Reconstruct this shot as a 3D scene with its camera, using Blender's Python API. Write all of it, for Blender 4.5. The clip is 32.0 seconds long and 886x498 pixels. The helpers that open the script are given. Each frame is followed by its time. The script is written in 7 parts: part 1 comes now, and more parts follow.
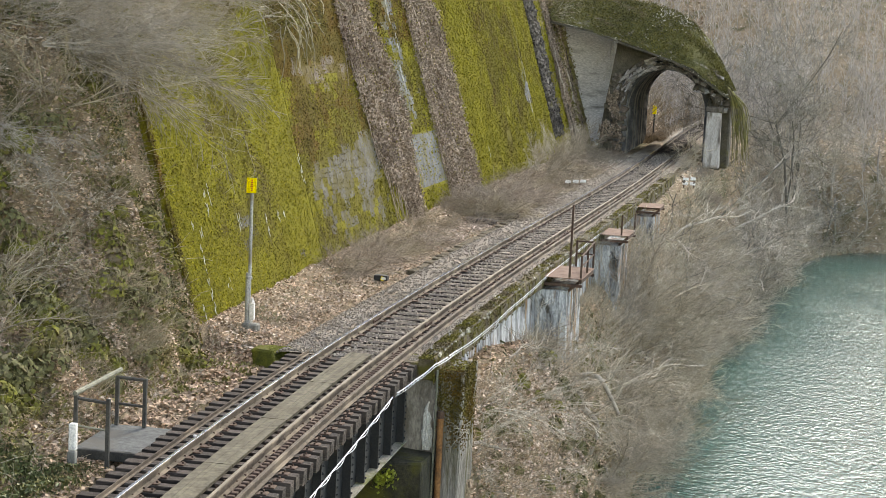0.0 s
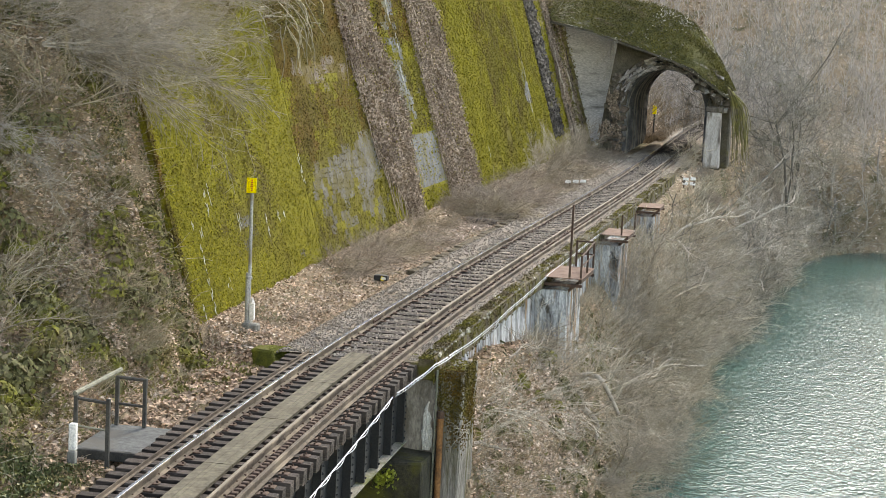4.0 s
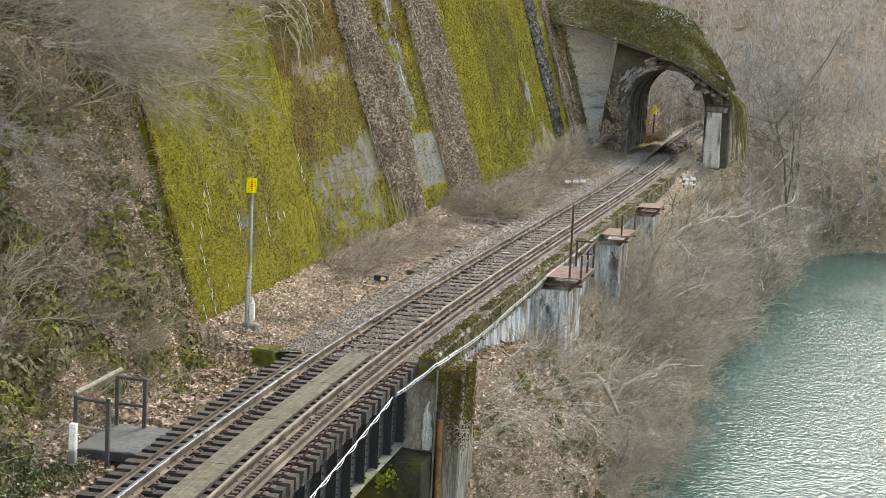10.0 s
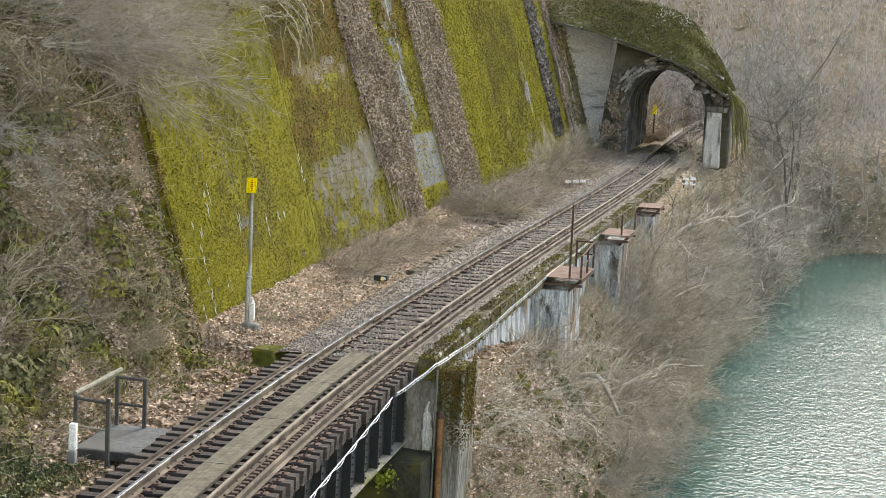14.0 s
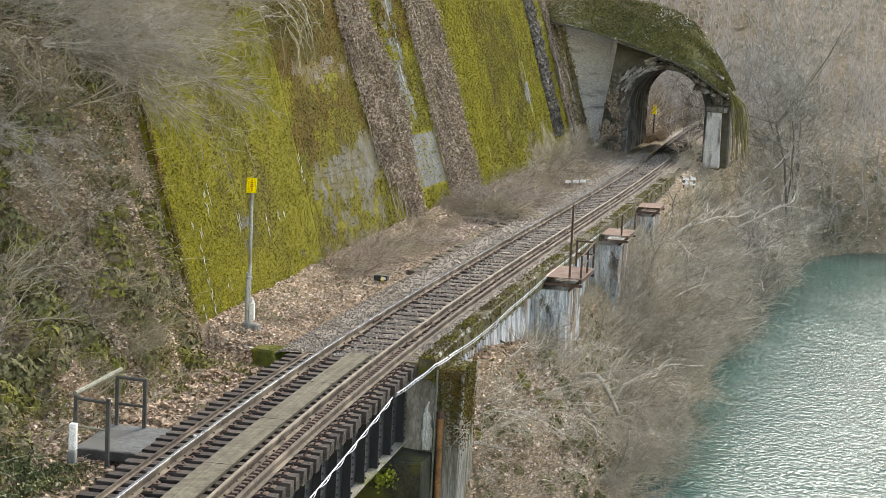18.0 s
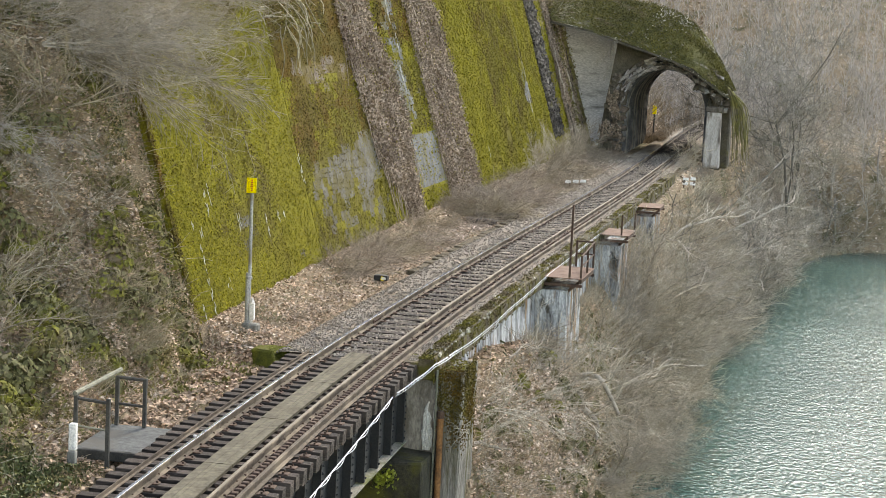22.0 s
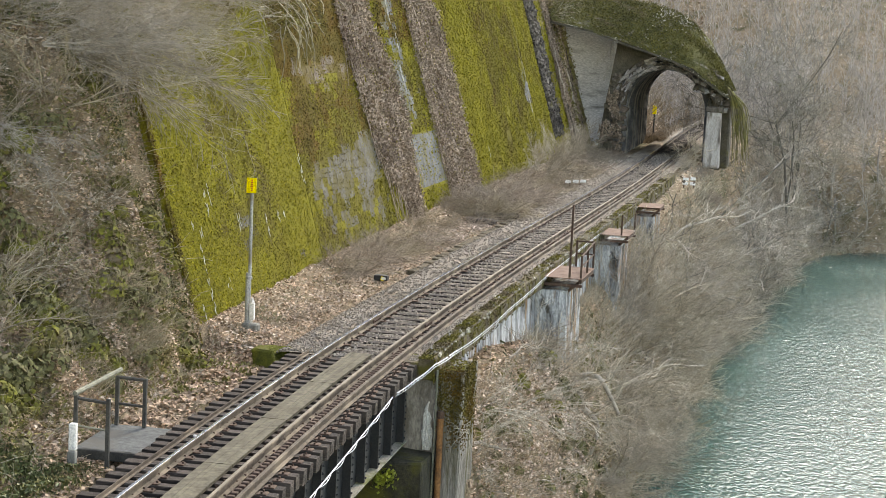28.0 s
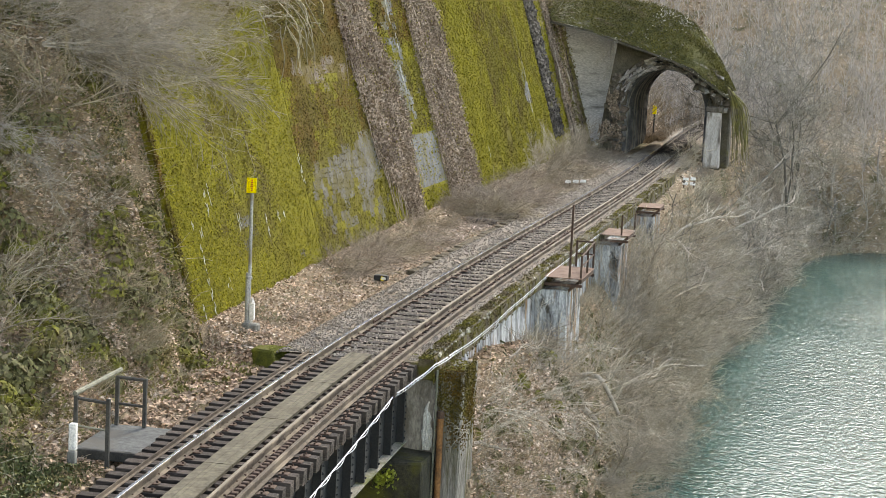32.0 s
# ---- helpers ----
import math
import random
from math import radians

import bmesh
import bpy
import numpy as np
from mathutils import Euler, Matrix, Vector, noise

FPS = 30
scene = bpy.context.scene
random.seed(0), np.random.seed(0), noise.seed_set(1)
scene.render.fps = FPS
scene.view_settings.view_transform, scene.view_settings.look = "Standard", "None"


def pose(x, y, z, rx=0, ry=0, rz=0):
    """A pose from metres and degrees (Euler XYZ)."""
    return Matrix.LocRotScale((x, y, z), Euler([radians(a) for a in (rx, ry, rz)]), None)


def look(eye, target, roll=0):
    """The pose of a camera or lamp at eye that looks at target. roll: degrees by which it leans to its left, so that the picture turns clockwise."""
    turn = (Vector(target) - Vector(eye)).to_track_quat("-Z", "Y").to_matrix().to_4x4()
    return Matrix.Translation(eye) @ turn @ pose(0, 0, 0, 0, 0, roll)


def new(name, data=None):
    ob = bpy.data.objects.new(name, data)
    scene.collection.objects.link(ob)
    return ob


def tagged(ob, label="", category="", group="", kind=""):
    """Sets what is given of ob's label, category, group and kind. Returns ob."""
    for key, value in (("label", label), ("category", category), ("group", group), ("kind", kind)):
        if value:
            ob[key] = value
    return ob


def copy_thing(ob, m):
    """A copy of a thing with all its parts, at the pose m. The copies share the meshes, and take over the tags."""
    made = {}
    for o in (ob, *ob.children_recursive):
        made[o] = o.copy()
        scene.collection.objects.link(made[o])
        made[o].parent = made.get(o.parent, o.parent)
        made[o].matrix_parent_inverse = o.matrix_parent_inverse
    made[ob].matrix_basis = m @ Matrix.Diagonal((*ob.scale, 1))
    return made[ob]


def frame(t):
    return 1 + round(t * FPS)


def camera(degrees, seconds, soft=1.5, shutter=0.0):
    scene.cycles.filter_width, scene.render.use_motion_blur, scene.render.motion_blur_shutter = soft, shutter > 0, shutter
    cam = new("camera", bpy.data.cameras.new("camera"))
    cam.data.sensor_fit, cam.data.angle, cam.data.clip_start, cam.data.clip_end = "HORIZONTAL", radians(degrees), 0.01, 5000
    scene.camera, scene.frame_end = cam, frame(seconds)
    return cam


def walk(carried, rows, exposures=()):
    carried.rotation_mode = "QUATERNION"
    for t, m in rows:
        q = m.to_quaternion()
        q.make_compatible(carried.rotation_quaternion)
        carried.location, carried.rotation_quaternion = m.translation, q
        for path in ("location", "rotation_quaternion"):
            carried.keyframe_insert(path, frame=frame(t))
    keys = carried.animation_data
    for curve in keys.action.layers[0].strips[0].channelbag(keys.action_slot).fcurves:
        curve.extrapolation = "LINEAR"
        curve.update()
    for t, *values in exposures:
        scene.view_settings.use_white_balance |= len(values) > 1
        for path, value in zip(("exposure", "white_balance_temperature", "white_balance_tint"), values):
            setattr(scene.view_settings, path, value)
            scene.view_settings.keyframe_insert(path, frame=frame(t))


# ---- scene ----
# The camera stands still beside the line, above rail level. x right, y away, z = 0 on the rail heads.
EYE = (0.0, 0.0, 6.115)
cam = camera(27.53, 32.0, soft=0.75)
STAND = look(EYE, (0.0, 10.0, 6.115 - 10 * math.tan(radians(7.398))), 2.882)
walk(cam, [(0.0, STAND), (32.0, STAND)], exposures=[(0.0, 2.28, 9600.0, 14.0), (32.0, 2.28, 9600.0, 14.0)])

# ---- light: thin overcast, broad soft sun over the river ----
world = bpy.data.worlds.new("sky")
scene.world = world
world.use_nodes = True
wn = world.node_tree.nodes
wl = world.node_tree.links
sky = wn.new("ShaderNodeTexSky")
sky.sky_type = "NISHITA"
sky.sun_disc = False
sky.sun_elevation = radians(40)
sky.sun_rotation = radians(25)
sky.air_density = 1.0
sky.dust_density = 0.8
sky.ozone_density = 1.0
wn["Background"].inputs["Strength"].default_value = 0.15
wl.new(sky.outputs["Color"], wn["Background"].inputs["Color"])

sun_data = bpy.data.lights.new("sun", "SUN")
sun_data.energy = 0.85
sun_data.angle = radians(11)
sun_data.color = (0.72, 0.87, 1.0)
sun = new("sun", sun_data)
sun.matrix_world = look((0, 0, 60), (-math.sin(radians(25)) * 60, -math.cos(radians(25)) * 60, 60 - 60 * math.tan(radians(40))))


# ---- materials ----
def ramp(nt, stops):
    r = nt.nodes.new("ShaderNodeValToRGB")
    r.color_ramp.elements[0].position, r.color_ramp.elements[0].color = stops[0][0], (*stops[0][1], 1)
    r.color_ramp.elements[1].position, r.color_ramp.elements[1].color = stops[-1][0], (*stops[-1][1], 1)
    for p, c in stops[1:-1]:
        e = r.color_ramp.elements.new(p)
        e.color = (*c, 1)
    return r


def noise_node(nt, scale, detail=4.0, rough=0.6, stretch=(1, 1, 1), shift=0.0, space="Object"):
    co = nt.nodes.new("ShaderNodeTexCoord")
    mp = nt.nodes.new("ShaderNodeMapping")
    mp.inputs["Scale"].default_value = stretch
    mp.inputs["Location"].default_value = (shift, shift * 0.7, shift * 1.3)
    n = nt.nodes.new("ShaderNodeTexNoise")
    n.inputs["Scale"].default_value = scale
    n.inputs["Detail"].default_value = detail
    n.inputs["Roughness"].default_value = rough
    nt.links.new(co.outputs[space], mp.inputs["Vector"])
    nt.links.new(mp.outputs["Vector"], n.inputs["Vector"])
    return n


def mix_node(nt, a, b, fac, blend="MIX"):
    m = nt.nodes.new("ShaderNodeMix")
    m.data_type, m.blend_type = "RGBA", blend
    for sock, val in ((m.inputs[6], a), (m.inputs[7], b), (m.inputs[0], fac)):
        if hasattr(val, "is_output"):
            nt.links.new(val, sock)
        elif isinstance(val, tuple):
            sock.default_value = (*val, 1)
        else:
            sock.default_value = val
    return m.outputs[2]


def surface(name, dark, light, scale=3.0, fine=30.0, stain=None, stain_scale=0.8, stain_at=(0.5, 0.62), rough=0.85,
            bump=0.4, depth=0.02, metal=0.0, vary=0.0, stretch=(1, 1, 1), island=False, spec=0.3):
    """Two scales of grain between dark and light, an optional stain colour, relief from the fine grain."""
    m = bpy.data.materials.new(name)
    m.use_nodes = True
    nt = m.node_tree
    bs = nt.nodes["Principled BSDF"]
    n1 = noise_node(nt, scale, 5, 0.65, stretch)
    n2 = noise_node(nt, fine, 4, 0.7, stretch, 3.1)
    r1 = ramp(nt, [(0.3, dark), (0.7, light)])
    nt.links.new(n1.outputs["Fac"], r1.inputs["Fac"])
    r2 = ramp(nt, [(0.3, (0.55, 0.55, 0.55)), (0.7, (1.3, 1.3, 1.3))])
    nt.links.new(n2.outputs["Fac"], r2.inputs["Fac"])
    col = mix_node(nt, r1.outputs["Color"], r2.outputs["Color"], 1.0, "MULTIPLY")
    if stain:
        n3 = noise_node(nt, stain_scale, 5, 0.6, stretch, 7.7)
        r3 = ramp(nt, [(stain_at[0], (0, 0, 0)), (stain_at[1], (1, 1, 1))])
        nt.links.new(n3.outputs["Fac"], r3.inputs["Fac"])
        col = mix_node(nt, col, stain, r3.outputs["Color"])
    if vary:
        if island:
            src = nt.nodes.new("ShaderNodeNewGeometry").outputs["Random Per Island"]
        else:
            src = nt.nodes.new("ShaderNodeObjectInfo").outputs["Random"]
        rv = ramp(nt, [(0.0, (1 - vary,) * 3), (1.0, (1 + vary,) * 3)])
        nt.links.new(src, rv.inputs["Fac"])
        col = mix_node(nt, col, rv.outputs["Color"], 1.0, "MULTIPLY")
    nt.links.new(col, bs.inputs["Base Color"])
    bs.inputs["Roughness"].default_value = rough
    bs.inputs["Metallic"].default_value = metal
    bs.inputs["Specular IOR Level"].default_value = spec
    if bump:
        b = nt.nodes.new("ShaderNodeBump")
        b.inputs["Strength"].default_value = bump
        b.inputs["Distance"].default_value = depth
        nt.links.new(n2.outputs["Fac"], b.inputs["Height"])
        nt.links.new(b.outputs["Normal"], bs.inputs["Normal"])
    return m


def water_material():
    m = bpy.data.materials.new("river_water")
    m.use_nodes = True
    nt = m.node_tree
    bs = nt.nodes["Principled BSDF"]
    n0 = noise_node(nt, 0.05, 3, 0.5)
    r0 = ramp(nt, [(0.3, (0.030, 0.086, 0.075)), (0.7, (0.042, 0.110, 0.096))])
    nt.links.new(n0.outputs["Fac"], r0.inputs["Fac"])
    nt.links.new(r0.outputs["Color"], bs.inputs["Base Color"])
    bs.inputs["Roughness"].default_value = 0.065
    bs.inputs["IOR"].default_value = 1.33
    bs.inputs["Specular Tint"].default_value = (0.52, 0.88, 1.0, 1)
    n1 = noise_node(nt, 4.2, 2, 0.55, (1.5, 0.9, 1.0))
    n1.inputs["Distortion"].default_value = 0.35
    n2 = noise_node(nt, 1.5, 1, 0.5, (1.2, 0.8, 1), 2.0)
    n3 = noise_node(nt, 9.0, 2, 0.5, (1.0, 0.5, 1), 4.0)
    a = nt.nodes.new("ShaderNodeMath")
    a.operation = "MULTIPLY_ADD"
    a.inputs[1].default_value = 0.7
    nt.links.new(n2.outputs["Fac"], a.inputs[0])
    nt.links.new(n1.outputs["Fac"], a.inputs[2])
    a2 = nt.nodes.new("ShaderNodeMath")
    a2.operation = "MULTIPLY_ADD"
    a2.inputs[1].default_value = 0.14
    nt.links.new(n3.outputs["Fac"], a2.inputs[0])
    nt.links.new(a.outputs[0], a2.inputs[2])
    b = nt.nodes.new("ShaderNodeBump")
    b.inputs["Strength"].default_value = 1.0
    # calmer in the lee of the bank
    co = nt.nodes.new("ShaderNodeTexCoord")
    dot = nt.nodes.new("ShaderNodeVectorMath")
    dot.operation = "DOT_PRODUCT"
    dot.inputs[1].default_value = (1.0, -0.27, 0.0)
    nt.links.new(co.outputs["Object"], dot.inputs[0])
    lee = nt.nodes.new("ShaderNodeMapRange")
    lee.inputs["From Min"].default_value, lee.inputs["From Max"].default_value = -8.0, 1.0
    lee.inputs["To Min"].default_value, lee.inputs["To Max"].default_value = 0.038, 0.104
    nt.links.new(dot.outputs["Value"], lee.inputs["Value"])
    gust = noise_node(nt, 0.22, 2, 0.5, (1, 0.6, 1), 11.0)
    swing = nt.nodes.new("ShaderNodeMapRange")
    swing.inputs["From Min"].default_value, swing.inputs["From Max"].default_value = 0.35, 0.65
    swing.inputs["To Min"].default_value, swing.inputs["To Max"].default_value = 0.72, 1.25
    nt.links.new(gust.outputs["Fac"], swing.inputs["Value"])
    force = nt.nodes.new("ShaderNodeMath")
    force.operation = "MULTIPLY"
    nt.links.new(lee.outputs["Result"], force.inputs[0])
    nt.links.new(swing.outputs["Result"], force.inputs[1])
    nt.links.new(force.outputs[0], b.inputs["Distance"])
    nt.links.new(a2.outputs[0], b.inputs["Height"])
    nt.links.new(b.outputs["Normal"], bs.inputs["Normal"])
    return m


def streaks():
    """Concrete leached in narrow upright runs: lime white, blue-grey, black and rust."""
    m = bpy.data.materials.new("leached_concrete")
    m.use_nodes = True
    nt = m.node_tree
    bs = nt.nodes["Principled BSDF"]
    n1 = noise_node(nt, 1.7, 6, 0.78, (3.0, 3.0, 0.42))
    n1.inputs["Distortion"].default_value = 0.6
    r1 = ramp(nt, [(0.33, (0.02, 0.021, 0.022)), (0.41, (0.15, 0.155, 0.16)), (0.50, (0.33, 0.345, 0.355)), (0.60, (0.58, 0.60, 0.60))])
    nt.links.new(n1.outputs["Fac"], r1.inputs["Fac"])
    n2 = noise_node(nt, 0.75, 4, 0.6, (2.6, 2.6, 0.4), 6.0)
    r2 = ramp(nt, [(0.53, (0, 0, 0)), (0.62, (1, 1, 1))])
    nt.links.new(n2.outputs["Fac"], r2.inputs["Fac"])
    n3 = noise_node(nt, 24, 4, 0.7, (1, 1, 0.6), 2.0)
    r3 = ramp(nt, [(0.3, (0.6, 0.6, 0.6)), (0.7, (1.25, 1.25, 1.25))])
    nt.links.new(n3.outputs["Fac"], r3.inputs["Fac"])
    col = mix_node(nt, r1.outputs["Color"], (0.26, 0.135, 0.05), r2.outputs["Color"])
    n4 = noise_node(nt, 1.1, 5, 0.7, (1.5, 1.5, 0.8), 9.0)
    r4 = ramp(nt, [(0.55, (0, 0, 0)), (0.61, (1, 1, 1))])
    nt.links.new(n4.outputs["Fac"], r4.inputs["Fac"])
    col = mix_node(nt, col, (0.07, 0.062, 0.05), r4.outputs["Color"])
    col = mix_node(nt, col, r3.outputs["Color"], 1.0, "MULTIPLY")
    nt.links.new(col, bs.inputs["Base Color"])
    bs.inputs["Roughness"].default_value = 0.9
    b = nt.nodes.new("ShaderNodeBump")
    b.inputs["Strength"].default_value = 0.6
    b.inputs["Distance"].default_value = 0.03
    nt.links.new(n1.outputs["Fac"], b.inputs["Height"])
    nt.links.new(b.outputs["Normal"], bs.inputs["Normal"])
    return m


M_WATER = water_material()
M_SOIL = surface("leafy_soil", (0.155, 0.112, 0.068), (0.37, 0.282, 0.19), 1.6, 26, (0.088, 0.082, 0.036), 0.8, (0.50, 0.64), 0.95, 0.8, 0.06)
M_BALLAST = surface("ballast_stone", (0.20, 0.165, 0.132), (0.36, 0.31, 0.255), 9.0, 34, (0.20, 0.155, 0.11), 0.7, (0.5, 0.7), 0.95, 1.0, 0.04)
M_STONE = surface("ballast_chip", (0.21, 0.172, 0.137), (0.385, 0.327, 0.268), 14, 60, vary=0.28, island=True, bump=0.3, depth=0.01)
M_RAIL_SIDE = surface("rusty_rail", (0.046, 0.034, 0.025), (0.122, 0.092, 0.067), 4.0, 40, (0.185, 0.145, 0.105), 1.5, rough=0.85, metal=0.0, bump=0.2, depth=0.005)
# left head: sky sheen put into a bright bluish base; right head: duller copy
M_RAIL_SKY = surface("worn_rail_head", (0.48, 0.55, 0.68), (0.60, 0.67, 0.80), 3.0, 60, rough=0.13, metal=0.7, bump=0.0)
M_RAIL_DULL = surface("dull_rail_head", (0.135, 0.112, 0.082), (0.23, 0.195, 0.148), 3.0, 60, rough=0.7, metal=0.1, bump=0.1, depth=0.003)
M_GUARD = surface("rusty_guard_rail", (0.048, 0.036, 0.027), (0.122, 0.092, 0.068), 4.0, 40, (0.165, 0.128, 0.094), 1.2, rough=0.8, metal=0.0, bump=0.3, depth=0.005)
M_SLEEPER = surface("weathered_sleeper", (0.016, 0.013, 0.011), (0.078, 0.060, 0.050), 5.0, 24, (0.13, 0.108, 0.088), 3.0, (0.60, 0.70), rough=0.9, vary=0.35, stretch=(0.4, 3, 3), bump=0.8, depth=0.012)
M_IRON = surface("dark_painted_iron", (0.012, 0.013, 0.015), (0.035, 0.036, 0.038), 2.0, 30, (0.06, 0.035, 0.02), 1.0, (0.6, 0.72), 0.6, 0.2, 0.004)
M_FLANGE = surface("dusty_flange", (0.16, 0.15, 0.12), (0.32, 0.30, 0.25), 3.0, 30, (0.12, 0.13, 0.05), 1.5, rough=0.9)
M_BOARD = surface("faded_walkway_board", (0.095, 0.083, 0.057), (0.136, 0.122, 0.086), 1.5, 9, rough=0.9, vary=0.12, bump=0.15, depth=0.006)
M_CONCRETE = surface("stained_concrete", (0.16, 0.155, 0.14), (0.36, 0.35, 0.32), 1.6, 16, (0.07, 0.065, 0.05), 1.3, (0.52, 0.66), 0.9, 0.5, 0.02, stretch=(1, 1, 0.35))
M_PALE = streaks()
M_RUBBLE = surface("pale_rubble", (0.17, 0.155, 0.145), (0.40, 0.375, 0.355), 6.0, 26, (0.10, 0.09, 0.075), 2.5, (0.54, 0.66), 0.95, 0.7, 0.03, vary=0.35)
M_STRAND = surface("olive_strand", (0.12, 0.108, 0.035), (0.28, 0.25, 0.09), 2.0, 14, (0.20, 0.165, 0.11), 1.4, (0.5, 0.62), 0.95, 0.0, vary=0.4, island=True)
M_CANE = surface("bleached_cane", (0.28, 0.245, 0.195), (0.54, 0.485, 0.40), 1.5, 14, rough=0.9, bump=0.0, vary=0.3)
M_DARKBARK = surface("dark_bark", (0.085, 0.074, 0.062), (0.20, 0.178, 0.15), 4.0, 20, rough=0.95, bump=0.0, vary=0.2)
M_PILLAR = surface("weathered_pillar", (0.30, 0.275, 0.25), (0.55, 0.51, 0.47), 1.6, 16, (0.14, 0.12, 0.10), 1.3, (0.52, 0.66), 0.95, 0.6, 0.02, stretch=(2, 2, 0.5))
M_LICHEN = surface("pale_lichen", (0.22, 0.20, 0.155), (0.46, 0.425, 0.345), 6.0, 30, rough=0.95, vary=0.5, island=True)
M_BORE = surface("sooty_lining", (0.045, 0.048, 0.052), (0.13, 0.135, 0.14), 1.5, 20, (0.25, 0.26, 0.26), 0.9, (0.50, 0.66), 0.85, 0.4, 0.02, stretch=(1, 0.25, 1))
M_KERB = surface("mossy_kerb", (0.060, 0.048, 0.032), (0.165, 0.132, 0.088), 4.0, 26, (0.095, 0.082, 0.018), 2.0, (0.52, 0.62), 0.95, 0.9, 0.03)
M_RUST = surface("rusted_plate", (0.11, 0.060, 0.042), (0.22, 0.135, 0.10), 3.0, 30, (0.08, 0.045, 0.03), 1.6, (0.55, 0.7), 0.85, 0.3, 0.006)
M_RUSTPOST = surface("rusted_steel", (0.045, 0.027, 0.020), (0.115, 0.068, 0.048), 5.0, 40, rough=0.85, bump=0.3, depth=0.004)
M_GALV = surface("galvanised_steel", (0.30, 0.31, 0.31), (0.46, 0.47, 0.47), 4.0, 40, (0.24, 0.22, 0.19), 2.0, rough=0.55, metal=0.4, bump=0.1, depth=0.002)
M_POST = surface("dark_post_paint", (0.03, 0.03, 0.028), (0.08, 0.075, 0.065), 4.0, 40, (0.12, 0.09, 0.06), 2.0, (0.6, 0.7), rough=0.7, bump=0.2, depth=0.003)
M_HANDRAIL = surface("lichened_rail", (0.13, 0.13, 0.095), (0.25, 0.245, 0.19), 5.0, 40, rough=0.85)
M_WHITE = surface("chalky_white_paint", (0.62, 0.60, 0.56), (0.82, 0.80, 0.76), 5.0, 40, (0.40, 0.34, 0.27), 3.0, (0.58, 0.7), rough=0.7, bump=0.1, depth=0.003)
M_YELLOW = surface("yellow_sign_sheet", (0.90, 0.68, 0.004), (0.96, 0.76, 0.006), 3.0, 30, rough=0.45, bump=0.0)
M_RED = surface("red_marking", (0.55, 0.09, 0.02), (0.65, 0.13, 0.03), 8.0, 30, rough=0.5, bump=0.0)
M_STEP = surface("grey_platform_sheet", (0.070, 0.076, 0.076), (0.105, 0.112, 0.111), 1.2, 14, (0.085, 0.08, 0.07), 1.0, rough=0.85, bump=0.2, depth=0.004)
M_ROPE = surface("white_cable_sheath", (0.52, 0.545, 0.58), (0.80, 0.83, 0.87), 9.0, 50, rough=0.6, bump=0.1, depth=0.003)
M_BARK = surface("grey_bark", (0.12, 0.108, 0.09), (0.30, 0.275, 0.235), 6.0, 40, (0.10, 0.105, 0.05), 2.0, (0.55, 0.7), 0.95, 0.5, 0.01, vary=0.2)
M_TWIG = surface("bare_twigs", (0.25, 0.207, 0.155), (0.49, 0.425, 0.335), 2.0, 20, rough=0.95, bump=0.0, vary=0.25)
M_TWIG_RED = surface("ruddy_twigs", (0.20, 0.158, 0.105), (0.40, 0.335, 0.235), 2.0, 20, rough=0.95, bump=0.0, vary=0.25)
M_TWIG_PALE = surface("pale_grey_twigs", (0.27, 0.236, 0.196), (0.53, 0.465, 0.39), 1.0, 10, rough=0.95, bump=0.0, vary=0.3)
M_STRAW = surface("dry_stalks", (0.29, 0.25, 0.18), (0.52, 0.455, 0.35), 3.0, 20, rough=0.95, bump=0.0, vary=0.3, island=True)
M_LEAF = surface("fallen_leaves", (0.26, 0.175, 0.115), (0.58, 0.425, 0.31), 1.5, 12, rough=0.9, bump=0.0, vary=0.5, island=True)
M_LEAF_PALE = surface("pale_fallen_leaves", (0.42, 0.325, 0.255), (0.74, 0.62, 0.52), 2.0, 12, rough=0.85, bump=0.0, vary=0.35, island=True)
# leaf green taken darker to carry shade on the cut slope
M_GREEN = surface("evergreen_leaves", (0.042, 0.054, 0.018), (0.110, 0.125, 0.042), 3.0, 20, rough=0.6, bump=0.0, vary=0.4, island=True)
M_MOSSROCK = surface("moss_cushion", (0.06, 0.065, 0.012), (0.17, 0.165, 0.02), 4.0, 40, rough=0.95, bump=0.9, depth=0.03)
M_PORTALMOSS = surface("portal_moss", (0.040, 0.042, 0.012), (0.11, 0.10, 0.028), 1.4, 20, (0.17, 0.15, 0.12), 2.4, (0.58, 0.68), 0.95, 0.9, 0.05)
M_WING = surface("board_marked_concrete", (0.58, 0.57, 0.55), (0.84, 0.825, 0.80), 1.0, 14, (0.26, 0.25, 0.23), 1.0, (0.56, 0.72), 0.9, 0.5, 0.02, stretch=(0.5, 0.5, 2.0))
# distance haze is mixed into this lighter grey-pink base
M_HAZEWOOD = surface("far_bare_wood", (0.36, 0.315, 0.280), (0.53, 0.475, 0.425), 0.3, 2.0, rough=0.95, bump=0.0, vary=0.2, island=True)
M_DARKSTRIP = surface("wet_drain_face", (0.020, 0.017, 0.015), (0.085, 0.075, 0.065), 4.0, 30, (0.16, 0.145, 0.13), 2.0, (0.58, 0.68), 0.95, 0.8, 0.03)
M_BROWNSTONE = surface("brown_jamb_stone", (0.075, 0.055, 0.042), (0.20, 0.155, 0.125), 2.5, 20, (0.06, 0.05, 0.035), 1.4, (0.52, 0.64), 0.95, 0.6, 0.02, vary=0.3)
